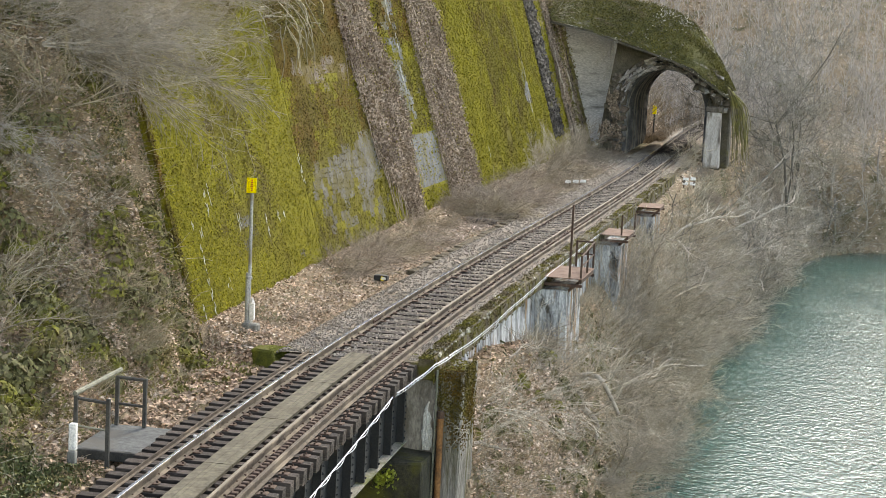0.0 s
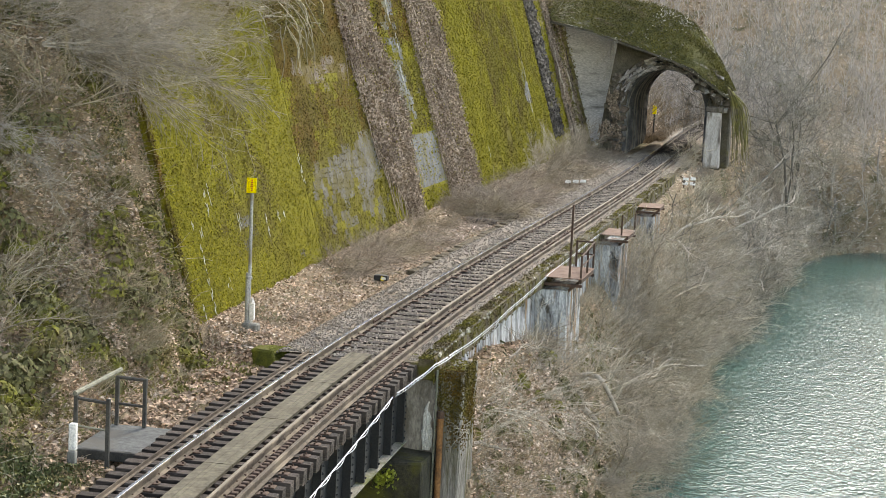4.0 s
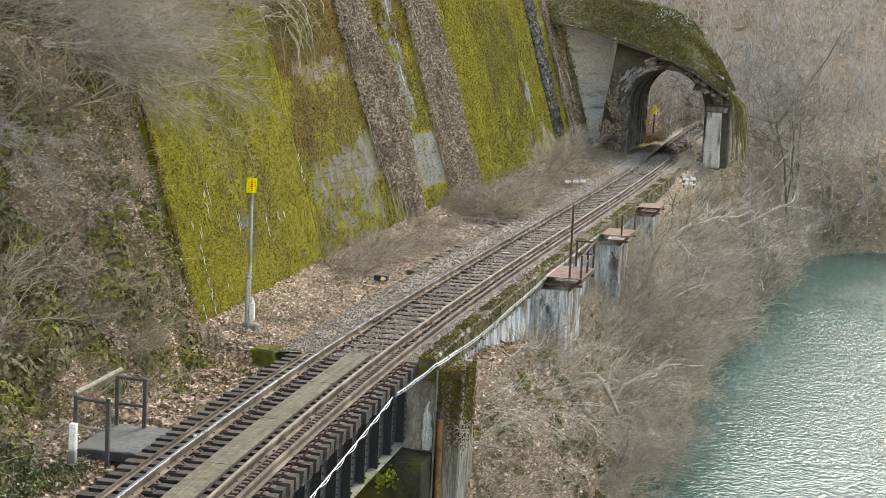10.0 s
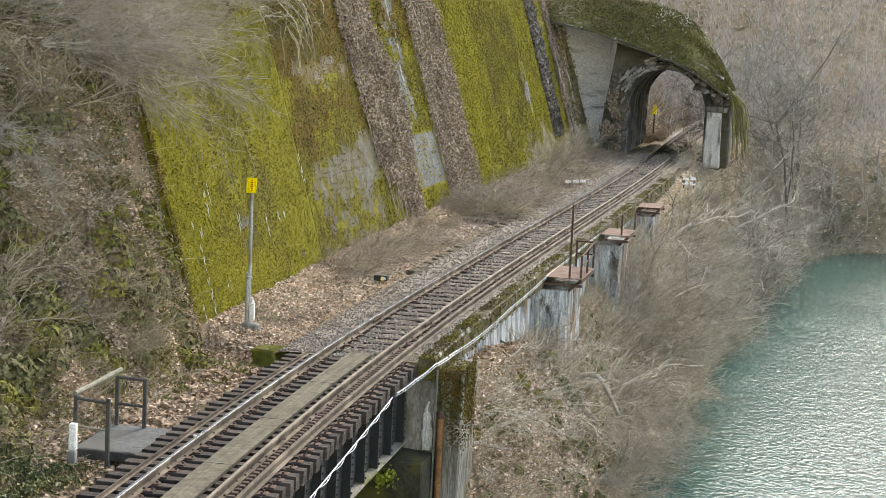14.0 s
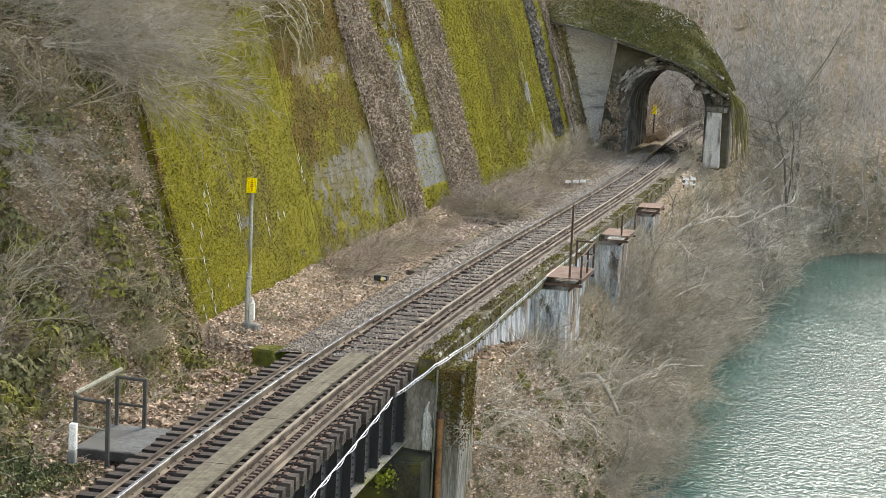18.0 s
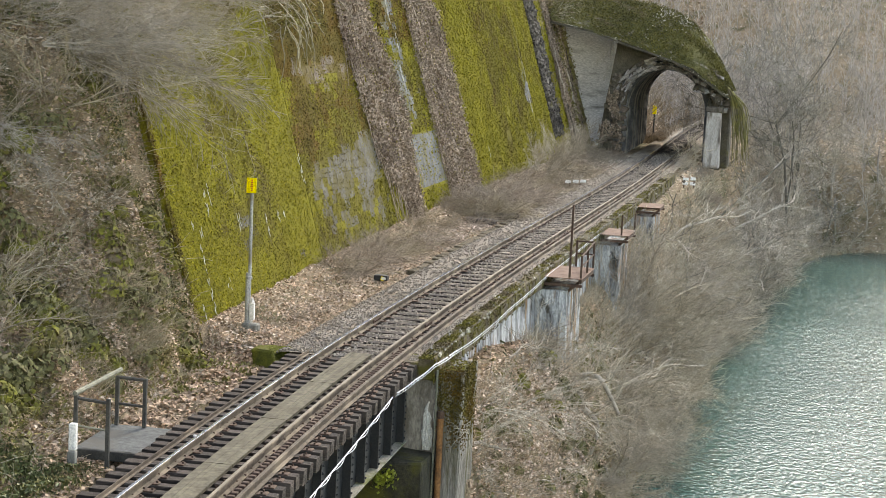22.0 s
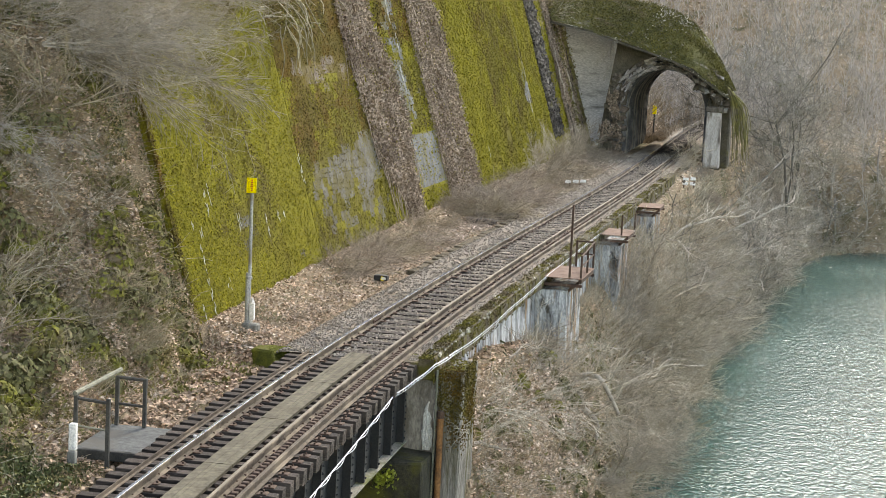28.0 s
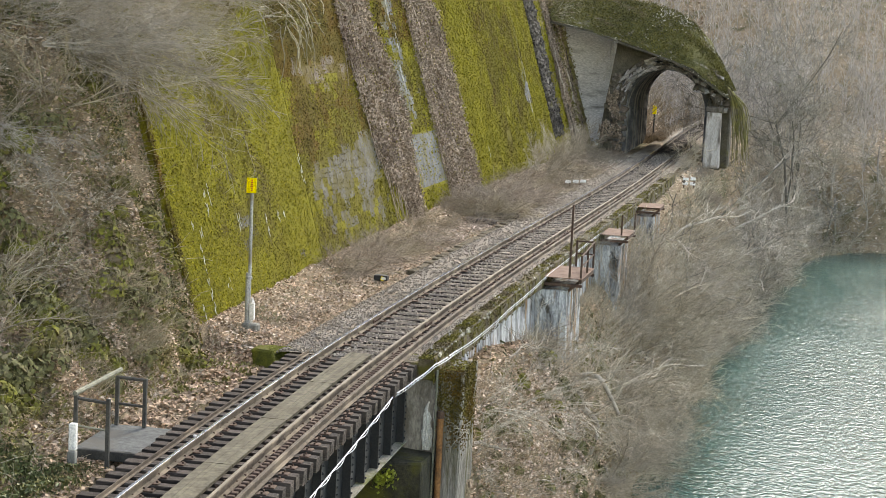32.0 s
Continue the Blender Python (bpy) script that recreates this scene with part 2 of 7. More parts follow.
M_DUSTRUBBLE = surface("dusty_channel_stone", (0.075, 0.066, 0.058), (0.185, 0.165, 0.148), 4.0, 24, (0.10, 0.09, 0.045), 2.0, (0.54, 0.66), 0.95, 0.6, 0.02, vary=0.25, island=True)
# olive moss stain over a base darkened for the shade under the hood
M_HEADSHADE = surface("sooty_headwall", (0.045, 0.040, 0.031), (0.13, 0.116, 0.088), 1.5, 16, (0.095, 0.088, 0.035), 1.1, (0.56, 0.68), 0.95, 0.7, 0.04)
M_BLOCK = {
    "moss": surface("moss_on_block", (0.115, 0.103, 0.014), (0.215, 0.193, 0.023), 3.0, 24, (0.10, 0.083, 0.018), 1.2, (0.54, 0.70), 0.95, 0.5, 0.02, spec=0.1),
    "olive": surface("olive_moss_on_block", (0.085, 0.074, 0.015), (0.165, 0.144, 0.022), 3.0, 24, (0.075, 0.058, 0.02), 1.2, (0.54, 0.70), 0.95, 0.5, 0.02, spec=0.1),
    "rusty": surface("rusty_moss_on_block", (0.070, 0.053, 0.013), (0.13, 0.098, 0.02), 2.2, 24, (0.115, 0.066, 0.018), 0.8, (0.50, 0.66), 0.95, 0.5, 0.02, spec=0.1),
    "bare": surface("bare_wall_block", (0.070, 0.075, 0.075), (0.185, 0.192, 0.194), 2.0, 20, (0.105, 0.096, 0.05), 1.6, (0.52, 0.64), 0.95, 0.6, 0.02, vary=0.06, stretch=(1, 1, 0.5)),
    "worn": surface("mossy_worn_block", (0.062, 0.058, 0.046), (0.155, 0.147, 0.126), 2.2, 18, (0.085, 0.074, 0.03), 1.7, (0.46, 0.58), 0.95, 0.6, 0.02, vary=0.06),
    "brown": surface("dusty_brown_block", (0.095, 0.074, 0.060), (0.215, 0.175, 0.150), 4.0, 20, (0.10, 0.075, 0.02), 2.4, (0.44, 0.54), 0.95, 0.6, 0.02, vary=0.12),
}
M_TUFT = {
    "moss": surface("moss_tuft", (0.150, 0.133, 0.015), (0.262, 0.232, 0.024), 1.1, 14, (0.130, 0.106, 0.024), 0.45, (0.52, 0.68), 0.95, 0.0, vary=0.2, island=True, spec=0.1),
    "olive": surface("olive_tuft", (0.100, 0.087, 0.019), (0.190, 0.163, 0.030), 1.3, 14, (0.088, 0.066, 0.03), 0.6, (0.50, 0.64), 0.95, 0.0, vary=0.25, island=True, spec=0.1),
    "rusty": surface("rusty_tuft", (0.060, 0.047, 0.015), (0.148, 0.112, 0.026), 1.6, 14, (0.140, 0.078, 0.018), 0.9, (0.50, 0.64), 0.95, 0.0, vary=0.45, island=True, spec=0.1),
}
M_VINE = surface("dead_vine_leaves", (0.225, 0.172, 0.130), (0.41, 0.33, 0.262), 1.2, 16, (0.19, 0.142, 0.110), 0.7, (0.5, 0.62), rough=0.95, bump=0.0, vary=0.25, island=True)
M_FERN = surface("slope_greens", (0.125, 0.114, 0.038), (0.26, 0.235, 0.085), 1.2, 12, (0.20, 0.15, 0.085), 0.8, (0.48, 0.64), 0.9, 0.0, vary=0.4, island=True)
M_HOODTUFT = surface("hood_tuft", (0.060, 0.055, 0.014), (0.140, 0.125, 0.028), 0.8, 14, (0.15, 0.12, 0.075), 1.4, (0.56, 0.68), 0.95, 0.0, vary=0.45, island=True)
M_STREAK = surface("dark_streaked_concrete", (0.040, 0.033, 0.027), (0.18, 0.155, 0.128), 1.6, 12.0, (0.065, 0.055, 0.03), 0.8, (0.50, 0.62), 0.95, 0.8, 0.04, stretch=(3.0, 3.0, 0.5))
M_BRUSH = surface("brown_brush", (0.22, 0.17, 0.13), (0.42, 0.345, 0.275), 2.0, 20, rough=0.95, bump=0.0, vary=0.3, island=True)
M_BRACKEN = surface("dead_bracken_stalks", (0.20, 0.145, 0.095), (0.40, 0.305, 0.215), 0.8, 20, (0.30, 0.27, 0.22), 0.5, (0.5, 0.62), rough=0.95, bump=0.0, vary=0.3, island=True)
M_LOG = surface("dark_wet_log", (0.02, 0.016, 0.013), (0.07, 0.055, 0.045), 3.0, 20, rough=0.9, bump=0.6, depth=0.02)
M_KERBTUFT = surface("kerb_tuft", (0.085, 0.072, 0.016), (0.20, 0.172, 0.032), 1.2, 14, (0.115, 0.085, 0.045), 1.0, (0.48, 0.60), 0.95, 0.0, vary=0.5, island=True)
M_LIME = surface("lime_crust", (0.52, 0.505, 0.46), (0.78, 0.765, 0.72), 5.0, 40, rough=0.8, bump=0.3, depth=0.01)
M_PILASTER = surface("leached_pilaster", (0.075, 0.066, 0.054), (0.36, 0.335, 0.30), 1.6, 12.0, (0.085, 0.075, 0.035), 0.9, (0.52, 0.64), 0.95, 0.8, 0.04, stretch=(3.0, 3.0, 0.4))
M_BACKWALL = surface("mottled_backwall", (0.12, 0.105, 0.088), (0.36, 0.325, 0.28), 1.8, 14.0, (0.10, 0.075, 0.05), 1.0, (0.50, 0.64), 0.95, 0.7, 0.03, stretch=(1.6, 1.6, 0.7))
# near-black masonry with an olive moss stain, for the bearing ledge
M_LEDGE = surface("damp_dark_masonry", (0.022, 0.021, 0.014), (0.075, 0.068, 0.045), 2.0, 18, (0.10, 0.095, 0.014), 0.9, (0.50, 0.62), 0.95, 0.8, 0.04)
M_PIPERUST = surface("orange_rust", (0.17, 0.075, 0.03), (0.34, 0.16, 0.065), 5.0, 30, (0.09, 0.045, 0.025), 2.5, (0.55, 0.66), 0.9, 0.4, 0.006)
M_CUSHION = surface("cushion_moss", (0.095, 0.092, 0.016), (0.20, 0.19, 0.035), 1.5, 14, (0.12, 0.095, 0.045), 1.2, (0.52, 0.66), 0.95, 0.0, vary=0.4, island=True)
M_DULLCUSHION = surface("dull_cushion_moss", (0.085, 0.082, 0.034), (0.185, 0.172, 0.075), 1.5, 14, (0.17, 0.13, 0.085), 1.0, (0.50, 0.64), 0.95, 0.0, vary=0.5, island=True)
M_BRIGHTLEAF = surface("bright_leaf", (0.13, 0.16, 0.02), (0.30, 0.33, 0.05), 3.0, 20, rough=0.6, bump=0.0, vary=0.3, island=True)


# ---- line of the track: u metres to its right, v along, z up ----
def xc(v):
    v = max(14.0, min(v, 112.0))
    return (((2.0382512e-07 * v - 6.1172840e-05) * v + 0.0063651380) * v - 0.0526748391) * v - 4.6124951819


def slope(v):
    v = max(14.0, min(v, 112.0))
    return ((4 * 2.0382512e-07 * v - 3 * 6.1172840e-05) * v + 2 * 0.0063651380) * v - 0.0526748391


def T(u, v, z=0.0):
    m = slope(v)
    x = xc(v) + (m * (v - 112.0) if v > 112 else (m * (v - 14.0) if v < 14 else 0.0))
    k = 1 / math.sqrt(1 + m * m)
    return Vector((x + u * k, v - u * m * k, z))


def turn(v):
    """Degrees by which the line heads right of straight away."""
    return math.degrees(math.atan(slope(v)))


def smooth(a, b, x):
    t = max(0.0, min(1.0, (x - a) / (b - a)))
    return t * t * (3 - 2 * t)


def lerp_table(table, x):
    if x <= table[0][0]:
        return table[0][1]
    for (a, fa), (b, fb) in zip(table, table[1:]):
        if x <= b:
            return fa + (fb - fa) * (x - a) / (b - a)
    return table[-1][1]


# ---- mesh helpers ----
def mesh_of(name, verts, faces, material=None, smooth_faces=False):
    me = bpy.data.meshes.new(name)
    me.from_pydata([tuple(p) for p in verts], [], faces)
    if material:
        me.materials.append(material)
    if smooth_faces:
        me.polygons.foreach_set("use_smooth", [True] * len(me.polygons))
    me.update()
    return me


def linked(name, me, parent=None, label="", m=None):
    ob = new(name, me)
    if parent is not None:
        ob.parent = parent
    if m is not None:
        ob.matrix_basis = m
    if label:
        ob["label"] = label
    return ob


def part(name, bm, material, parent, label="", m=None):
    me = bpy.data.meshes.new(name)
    bm.to_mesh(me)
    bm.free()
    me.materials.append(material)
    return linked(name, me, parent, label, m)


def thing(name, label, category, m=None, group="", kind=""):
    ob = new(name)
    if m is not None:
        ob.matrix_basis = m
    return tagged(ob, label, category, group, kind)


def box_bm(sx, sy, sz, at=(0, 0, 0), bevel=0.0, m=None, segments=1):
    """A box of that size whose base centre is at the given place."""
    bm = bmesh.new()
    bmesh.ops.create_cube(bm, size=1.0)
    bmesh.ops.scale(bm, vec=(sx, sy, sz), verts=bm.verts)
    bmesh.ops.translate(bm, vec=(at[0], at[1], at[2] + sz / 2), verts=bm.verts)
    if bevel:
        bmesh.ops.bevel(bm, geom=bm.edges[:], offset=bevel, segments=segments, affect="EDGES")
    if m is not None:
        bm.transform(m)
    return bm


def merged(*bms):
    out = bmesh.new()
    for b in bms:
        me = bpy.data.meshes.new("tmp")
        b.to_mesh(me)
        b.free()
        out.from_mesh(me)
        bpy.data.meshes.remove(me)
    return out


def rod_bm(a, b, r, sides=8, r2=None):
    a, b = Vector(a), Vector(b)
    bm = bmesh.new()
    d = b - a
    bmesh.ops.create_cone(bm, cap_ends=True, segments=sides, radius1=r, radius2=r if r2 is None else r2, depth=d.length)
    bm.transform(Matrix.Translation((a + b) / 2) @ d.to_track_quat("Z", "Y").to_matrix().to_4x4())
    return bm


class Soup:
    """Gathers many small pieces into one mesh."""

    def __init__(self):
        self.v, self.f = [], []

    def tube(self, pts, radii, sides=3):
        base = len(self.v)
        n = len(pts)
        for i in range(n):
            a, b = pts[max(0, i - 1)], pts[min(n - 1, i + 1)]
            d = (b - a)
            d = d.normalized() if d.length > 1e-6 else Vector((0, 0, 1))
            s = d.cross(Vector((0.31, 0.17, 0.94)) if abs(d.z) < 0.9 else Vector((1, 0, 0))).normalized()
            w = d.cross(s)
            for k in range(sides):
                t = 2 * math.pi * k / sides
                self.v.append(pts[i] + (s * math.cos(t) + w * math.sin(t)) * radii[i])
        for i in range(n - 1):
            for k in range(sides):
                p, q = base + i * sides + k, base + i * sides + (k + 1) % sides
                self.f.append((p, q, q + sides, p + sides))

    def quad(self, c, a, b):
        base = len(self.v)
        self.v += [c - a - b, c + a - b * 0.6, c + a + b, c - a * 0.7 + b]
        self.f.append((base, base + 1, base + 2, base + 3))

    def box(self, c, x, y, z):
        base = len(self.v)
        for sx in (-1, 1):
            for sy in (-1, 1):
                for sz in (-1, 1):
                    self.v.append(c + x * sx + y * sy + z * sz)
        for f in ((0, 1, 3, 2), (4, 6, 7, 5), (0, 4, 5, 1), (2, 3, 7, 6), (0, 2, 6, 4), (1, 5, 7, 3)):
            self.f.append(tuple(base + i for i in f))

    def chip(self, c, r, rnd):
        """An irregular stone with eight corners."""
        base = len(self.v)
        e = Euler((rnd.uniform(0, 6), rnd.uniform(0, 6), rnd.uniform(0, 6))).to_matrix()
        for sx in (-1, 1):
            for sy in (-1, 1):
                for sz in (-1, 1):
                    k = [rnd.uniform(0.45, 1.0) for _ in range(3)]
                    self.v.append(c + e @ Vector((sx * r * k[0], sy * r * k[1], sz * r * 0.75 * k[2])))
        for f in ((0, 1, 3, 2), (4, 6, 7, 5), (0, 4, 5, 1), (2, 3, 7, 6), (0, 2, 6, 4), (1, 5, 7, 3)):
            self.f.append(tuple(base + i for i in f))

    def mesh(self, name, material):
        return mesh_of(name, self.v, self.f, material)


def sweep(name, profile, material, v0, v1, step=1.0, parent=None, closed=True, label=""):
    """A profile of (u, z) corners carried along the line from v0 to v1."""
    n = max(2, int((v1 - v0) / step) + 1)
    k = len(profile)
    verts, faces = [], []
    for i in range(n):
        v = v0 + (v1 - v0) * i / (n - 1)
        verts += [T(u, v, z) for u, z in profile]
    for i in range(n - 1):
        for j in range(k if closed else k - 1):
            a, b = i * k + j, i * k + (j + 1) % k
            faces.append((a, a + k, b + k, b))
    if closed:
        faces.append(tuple(range(k)))
        faces.append(tuple(reversed(range((n - 1) * k, n * k))))
    return linked(name, mesh_of(name, verts, faces, material), parent, label)


# ---- the ground, one sheet from the near bank to the far hills ----
WATER_Z = -7.0
ABUT = 32.3          # where the girder span ends and the line goes on over masonry
WALL0, WALL1 = 32.9, 86.2
BATTER = 0.30


def wall_u(v):
    """Foot of the retaining wall at rail height."""
    return lerp_table([(20, -3.1), (33, -3.25), (41, -3.6), (52, -4.05), (63, -4.2), (82, -4.1), (95, -4.0)], v)


def wall_top(v):
    return lerp_table([(32, 5.4), (38, 7.0), (45, 8.2), (70, 8.4), (90, 7.6)], v)


def shore_u(v):
    return lerp_table([(-60, 5.0), (20, 4.3), (38, 4.0), (45, 3.5), (51, 3.2), (58, 3.35), (66, 3.8), (88, 3.9), (93, 4.6), (98, 5.4), (103, 6.5), (107, 7.5), (110.5, 9.3), (112, 12.0), (118, 40.0), (130, 90.0), (400, 300.0)], v)


def bumps(x, y, s, seed=0.0):
    return noise.noise((x * s + seed, y * s - seed, seed * 0.37))


def far_hill(u, v):
    """The slope that closes the valley; it leaves the line's own gap clear."""
    right = WATER_Z + min(0.46 * (v - 114.0), 24 + 0.10 * (v - 170) - 0.10 * max(0.0, u - 8))
    left = min(0.5 * (v - 130.0), 22.0)
    k = smooth(2.0, 9.0, u)
    return right * k + left * (1 - k)


def ground_z(u, v):
    p = T(u, v)
    rough = 0.16 * bumps(p.x, p.y, 0.9) + 0.07 * bumps(p.x, p.y, 2.7, 5.0)
    far = 2.2 * bumps(p.x, p.y, 0.06, 3.0)
    span = 1 - smooth(ABUT + 0.3, ABUT + 0.6, v)          # 1 under the girder span
    uw = wall_u(v)
    su = shore_u(v)
    # left: cut slope ahead of the wall, benched foot beside the line
    if u < -1.5:
        steep = 0.85 + 2.4 * smooth(27.0, 32.6, v)
        foot = -2.35 + 0.9 * smooth(22, 12, v) - 0.82 * smooth(29.0, 32.6, v)
        hill = -0.42 + rough
        if u < foot:
            hill += steep * (foot - u) if foot - u < 2.4 else steep * 2.4 + 0.9 * (foot - u - 2.4)
            hill += 0.5 * bumps(p.x, p.y, 0.35, 9.0)
            lump = smooth(0.0, 0.8, foot - u)
            hill += lump * (0.55 * bumps(p.x, p.y, 0.95, 2.0) + 0.30 * bumps(p.x, p.y, 2.1, 7.0))
            hill = min(hill, 11.0 + 0.15 * (foot - u))
        bench = -0.26 + rough * 0.55 + 0.30 * smooth(-2.6, uw, u)
        if u < uw - 0.02:
            # earth behind the wall, just under its back and then up the hillside
            rise = (uw - 0.28 - u) / BATTER if u < uw - 0.28 else 0.0
            top = wall_top(v) - 0.25
            bench = min(bench + max(0.0, rise), top)
            over = (uw - 0.28 - BATTER * (top + 0.4)) - u
            if over > 0:
                bench = top + 0.75 * over + 0.6 * rough + 0.4 * far * smooth(0, 10, over)
        after = smooth(97.0, 103.0, v)
        beyond = -0.3 + 1.05 * max(0.0, -2.1 - u) + rough + far * smooth(-4, -14, u)
        cut = smooth(32.9, 33.4, v)
        z = hill * (1 - cut) + bench * cut
        z = z * (1 - after) + beyond * after
        if 84.5 < v < 100.0:
            # hill over the tunnel
            over = smooth(90.2, 91.2, v) * (1 - smooth(96.5, 98.0, v))
            z = max(z, over * 5.6 + 0.5 * rough) if over > 0.2 and u < -2.4 else z
        return max(z, far_hill(u, v) + far) if v > 112 else z
    # under the line
    if u <= (1.05 if v > ABUT + 0.45 else 1.55):
        bed = -0.34 + 0.02 * bumps(p.x, p.y, 3.0)
        gully = -0.75 - 3.6 * smooth(-1.5, 0.6, u) + rough
        masonry = -0.34
        z = gully * span + (bed if v < 120 else masonry) * (1 - span)
        return max(z, far_hill(u, v) + far) if v > 112 else z
    # right bank down to the river
    t = max(0.0, u - 1.55) / max(0.5, su - 1.55)
    swell = 0.85 + 0.85 * smooth(38, 43.5, v) * (1 - smooth(66, 74, v))
    top = lerp_table([(33, -0.75), (38, -0.85), (40, -1.15), (43, -1.55), (47, -1.9), (54, -1.7), (58, -1.1), (63, -0.8), (70, -0.6), (76, -0.5)], v)
    top = top * (1 - span) + -3.4 * span
    near = top + (WATER_Z + 0.05 - top) * (t ** swell) if t < 1 else WATER_Z - 0.9 * min(1.8, (t - 1) * 2.0)
    near += rough * 1.6 * smooth(0.0, 0.25, t)
    knoll = smooth(33.0, 34.0, v) * (1 - smooth(50.0, 54.0, v)) * smooth(0.05, 0.3, t) * (1 - smooth(0.85, 1.0, t))
    near += knoll * (0.30 * bumps(p.x, p.y, 1.3, 3.0) + 0.20 * bumps(p.x, p.y, 2.8, 8.0))
    beyond = smooth(72, 80, v)
    if beyond > 0:
        flat = -0.4 + (WATER_Z + 0.05 + 0.4) * smooth(0.05, 1.0, t) if t < 1 else near
        near = near * (1 - beyond) + (flat + rough) * beyond
    # the far side of the bend and the valley hills
    if v > 112:
        near = max(near, far_hill(u, v) + far)
    if u > 62:
        near = max(near, WATER_Z + min(0.4 * (u - 64.0), 16) + far)
    return near


def build_ground():
    us = [-260, -190, -140, -100, -75, -55, -42, -32, -26, -22, -19, -16.5, -14.5, -13, -12.2, -11.5, -11, -10.5, -10, -9.6, -9.2, -8.8, -8.5, -8.2, -7.95, -7.7, -7.5, -7.3, -7.1,
          -6.9, -6.7, -6.5, -6.1, -5.8, -5.5, -5.2, -4.9, -4.7, -4.5, -4.3, -4.1, -3.9, -3.7, -3.5, -3.3, -3.1, -2.9, -2.7, -2.5, -2.3, -2.1,
          -1.9, -1.7, -1.52, -1.48, -1.2, -0.8, -0.4, 0, 0.4, 0.8, 1.04, 1.10, 1.3, 1.5, 1.6, 1.8, 2.0, 2.2, 2.4, 2.6, 2.8, 3.0, 3.2, 3.4, 3.7, 4.0,
          4.3, 4.7, 5.2, 5.8, 6.5, 7.2, 8.0, 9, 10, 11, 12, 13.5, 15, 18, 22, 28, 36, 46, 58, 72, 90, 115, 150, 200, 280]
    vs = [-40, -20, -8, 0, 6, 10, 13]
    v = 15.0
    while v < 300:
        vs.append(v)
        v += 0.22 if 22 < v < 36 else (0.4 if v < 70 else (0.6 if v < 125 else (3.0 if v < 170 else 12.0)))
    verts = [T(u, v, ground_z(u, v)) for v in vs for u in us]
    n = len(us)
    faces = [(i * n + j, i * n + j + 1, (i + 1) * n + j + 1, (i + 1) * n + j) for i in range(len(vs) - 1) for j in range(n - 1)]
    g = linked("ground", mesh_of("ground", verts, faces, M_SOIL, True))
    tagged(g, "brown leaf-strewn soil of the cutting and river bank", "ground", kind="structure")


def build_water():
    verts, faces = [], []
    n = 24
    for i in range(n + 1):
        for j in range(n + 1):
            verts.append((-40 + 260 * i / n, -60 + 320 * j / n, 0))
    for i in range(n):
        for j in range(n):
            a = i * (n + 1) + j
            faces.append((a, a + n + 1, a + n + 2, a + 1))
    w = linked("water", mesh_of("water", verts, faces, M_WATER), m=pose(0, 0, WATER_Z))
    return tagged(w, "rippled blue-green river water with white sky glints", "water", kind="structure")


build_ground()
water = build_water()


# ---- track ----
RAIL_PROFILE = [(-0.061, -0.14), (0.061, -0.14), (0.061, -0.128), (0.010, -0.112), (0.008, -0.045), (0.032, -0.036), (0.032, -0.008),
                (0.024, 0.0), (-0.024, 0.0), (-0.032, -0.008), (-0.032, -0.036), (-0.008, -0.045), (-0.010, -0.112), (-0.061, -0.128)]
U_LEFT, U_RIGHT, U_GUARD, U_STRIP = -0.5335, 0.5335, 0.86, -0.86


def along(u, v, z=0.0):
    """A pose on the line: x across, y along."""
    return Matrix.Translation(T(u, v, z)) @ pose(0, 0, 0, 0, 0, -turn(v))


def build_rails():
    for u, label in ((U_LEFT, "long steel running rail, worn head coloured for sky sheen"), (U_RIGHT, "long steel running rail with rusty sides")):
        rail = thing("rail", label, "rail", group="running rails")
        sweep("rail_foot", [(u + a, b) for a, b in RAIL_PROFILE], M_RAIL_SIDE, 8, 150, 0.8, rail)
        # only the left head wears the sky-sheen colour
        sweep("rail_head", [(u - 0.025, -0.005), (u - 0.020, 0.004), (u + 0.020, 0.004), (u + 0.025, -0.005)], M_RAIL_SKY if u < 0 else M_RAIL_DULL, 8, 150, 0.8, rail, label="worn rail head, sky sheen coloured into the left one")
        for v in JOINTS:
            for side in (-1, 1):
                bm = box_bm(0.022, 0.56, 0.075, (side * 0.028, 0, -0.12), 0.006)
                part("fishplate", bm, M_RUSTPOST, rail, "dark rusty fishplate", along(u, v))
                for k in (-0.2, -0.07, 0.07, 0.2):
                    part("bolt", rod_bm((side * 0.03, k, -0.085), (side * 0.066, k, -0.085), 0.015, 6), M_RUSTPOST, rail, "", along(u, v))
    guard = thing("guard_rail", "rusty brown guard rail beside the running rail", "rail")
    sweep("guard_bar", [(U_GUARD + a * 0.9, b * 0.93 - 0.008) for a, b in RAIL_PROFILE], M_GUARD, 8, 97, 0.8, guard)
    block = box_bm(0.10, 0.10, 0.05, (0, 0, 0), 0.012)
    me = bpy.data.meshes.new("spacer_block")
    block.to_mesh(me)
    block.free()
    me.materials.append(M_RUSTPOST)
    v = 20.2
    while v < 33:
        linked("spacer_block", me, guard, "", along((U_RIGHT + U_GUARD) / 2, v, -0.13))
        v += 0.175
    strip = thing("guard_strip", "thin rusty steel guard strip along the sleeper ends", "rail")
    sweep("angle_iron", [(U_STRIP - 0.03, -0.155), (U_STRIP + 0.022, -0.155), (U_STRIP + 0.022, -0.143), (U_STRIP - 0.016, -0.140), (U_STRIP - 0.018, -0.09), (U_STRIP - 0.03, -0.09)], M_GUARD, 8, 32.6, 0.8, strip)


JOINTS = (36.0, 50.4, 64.9)


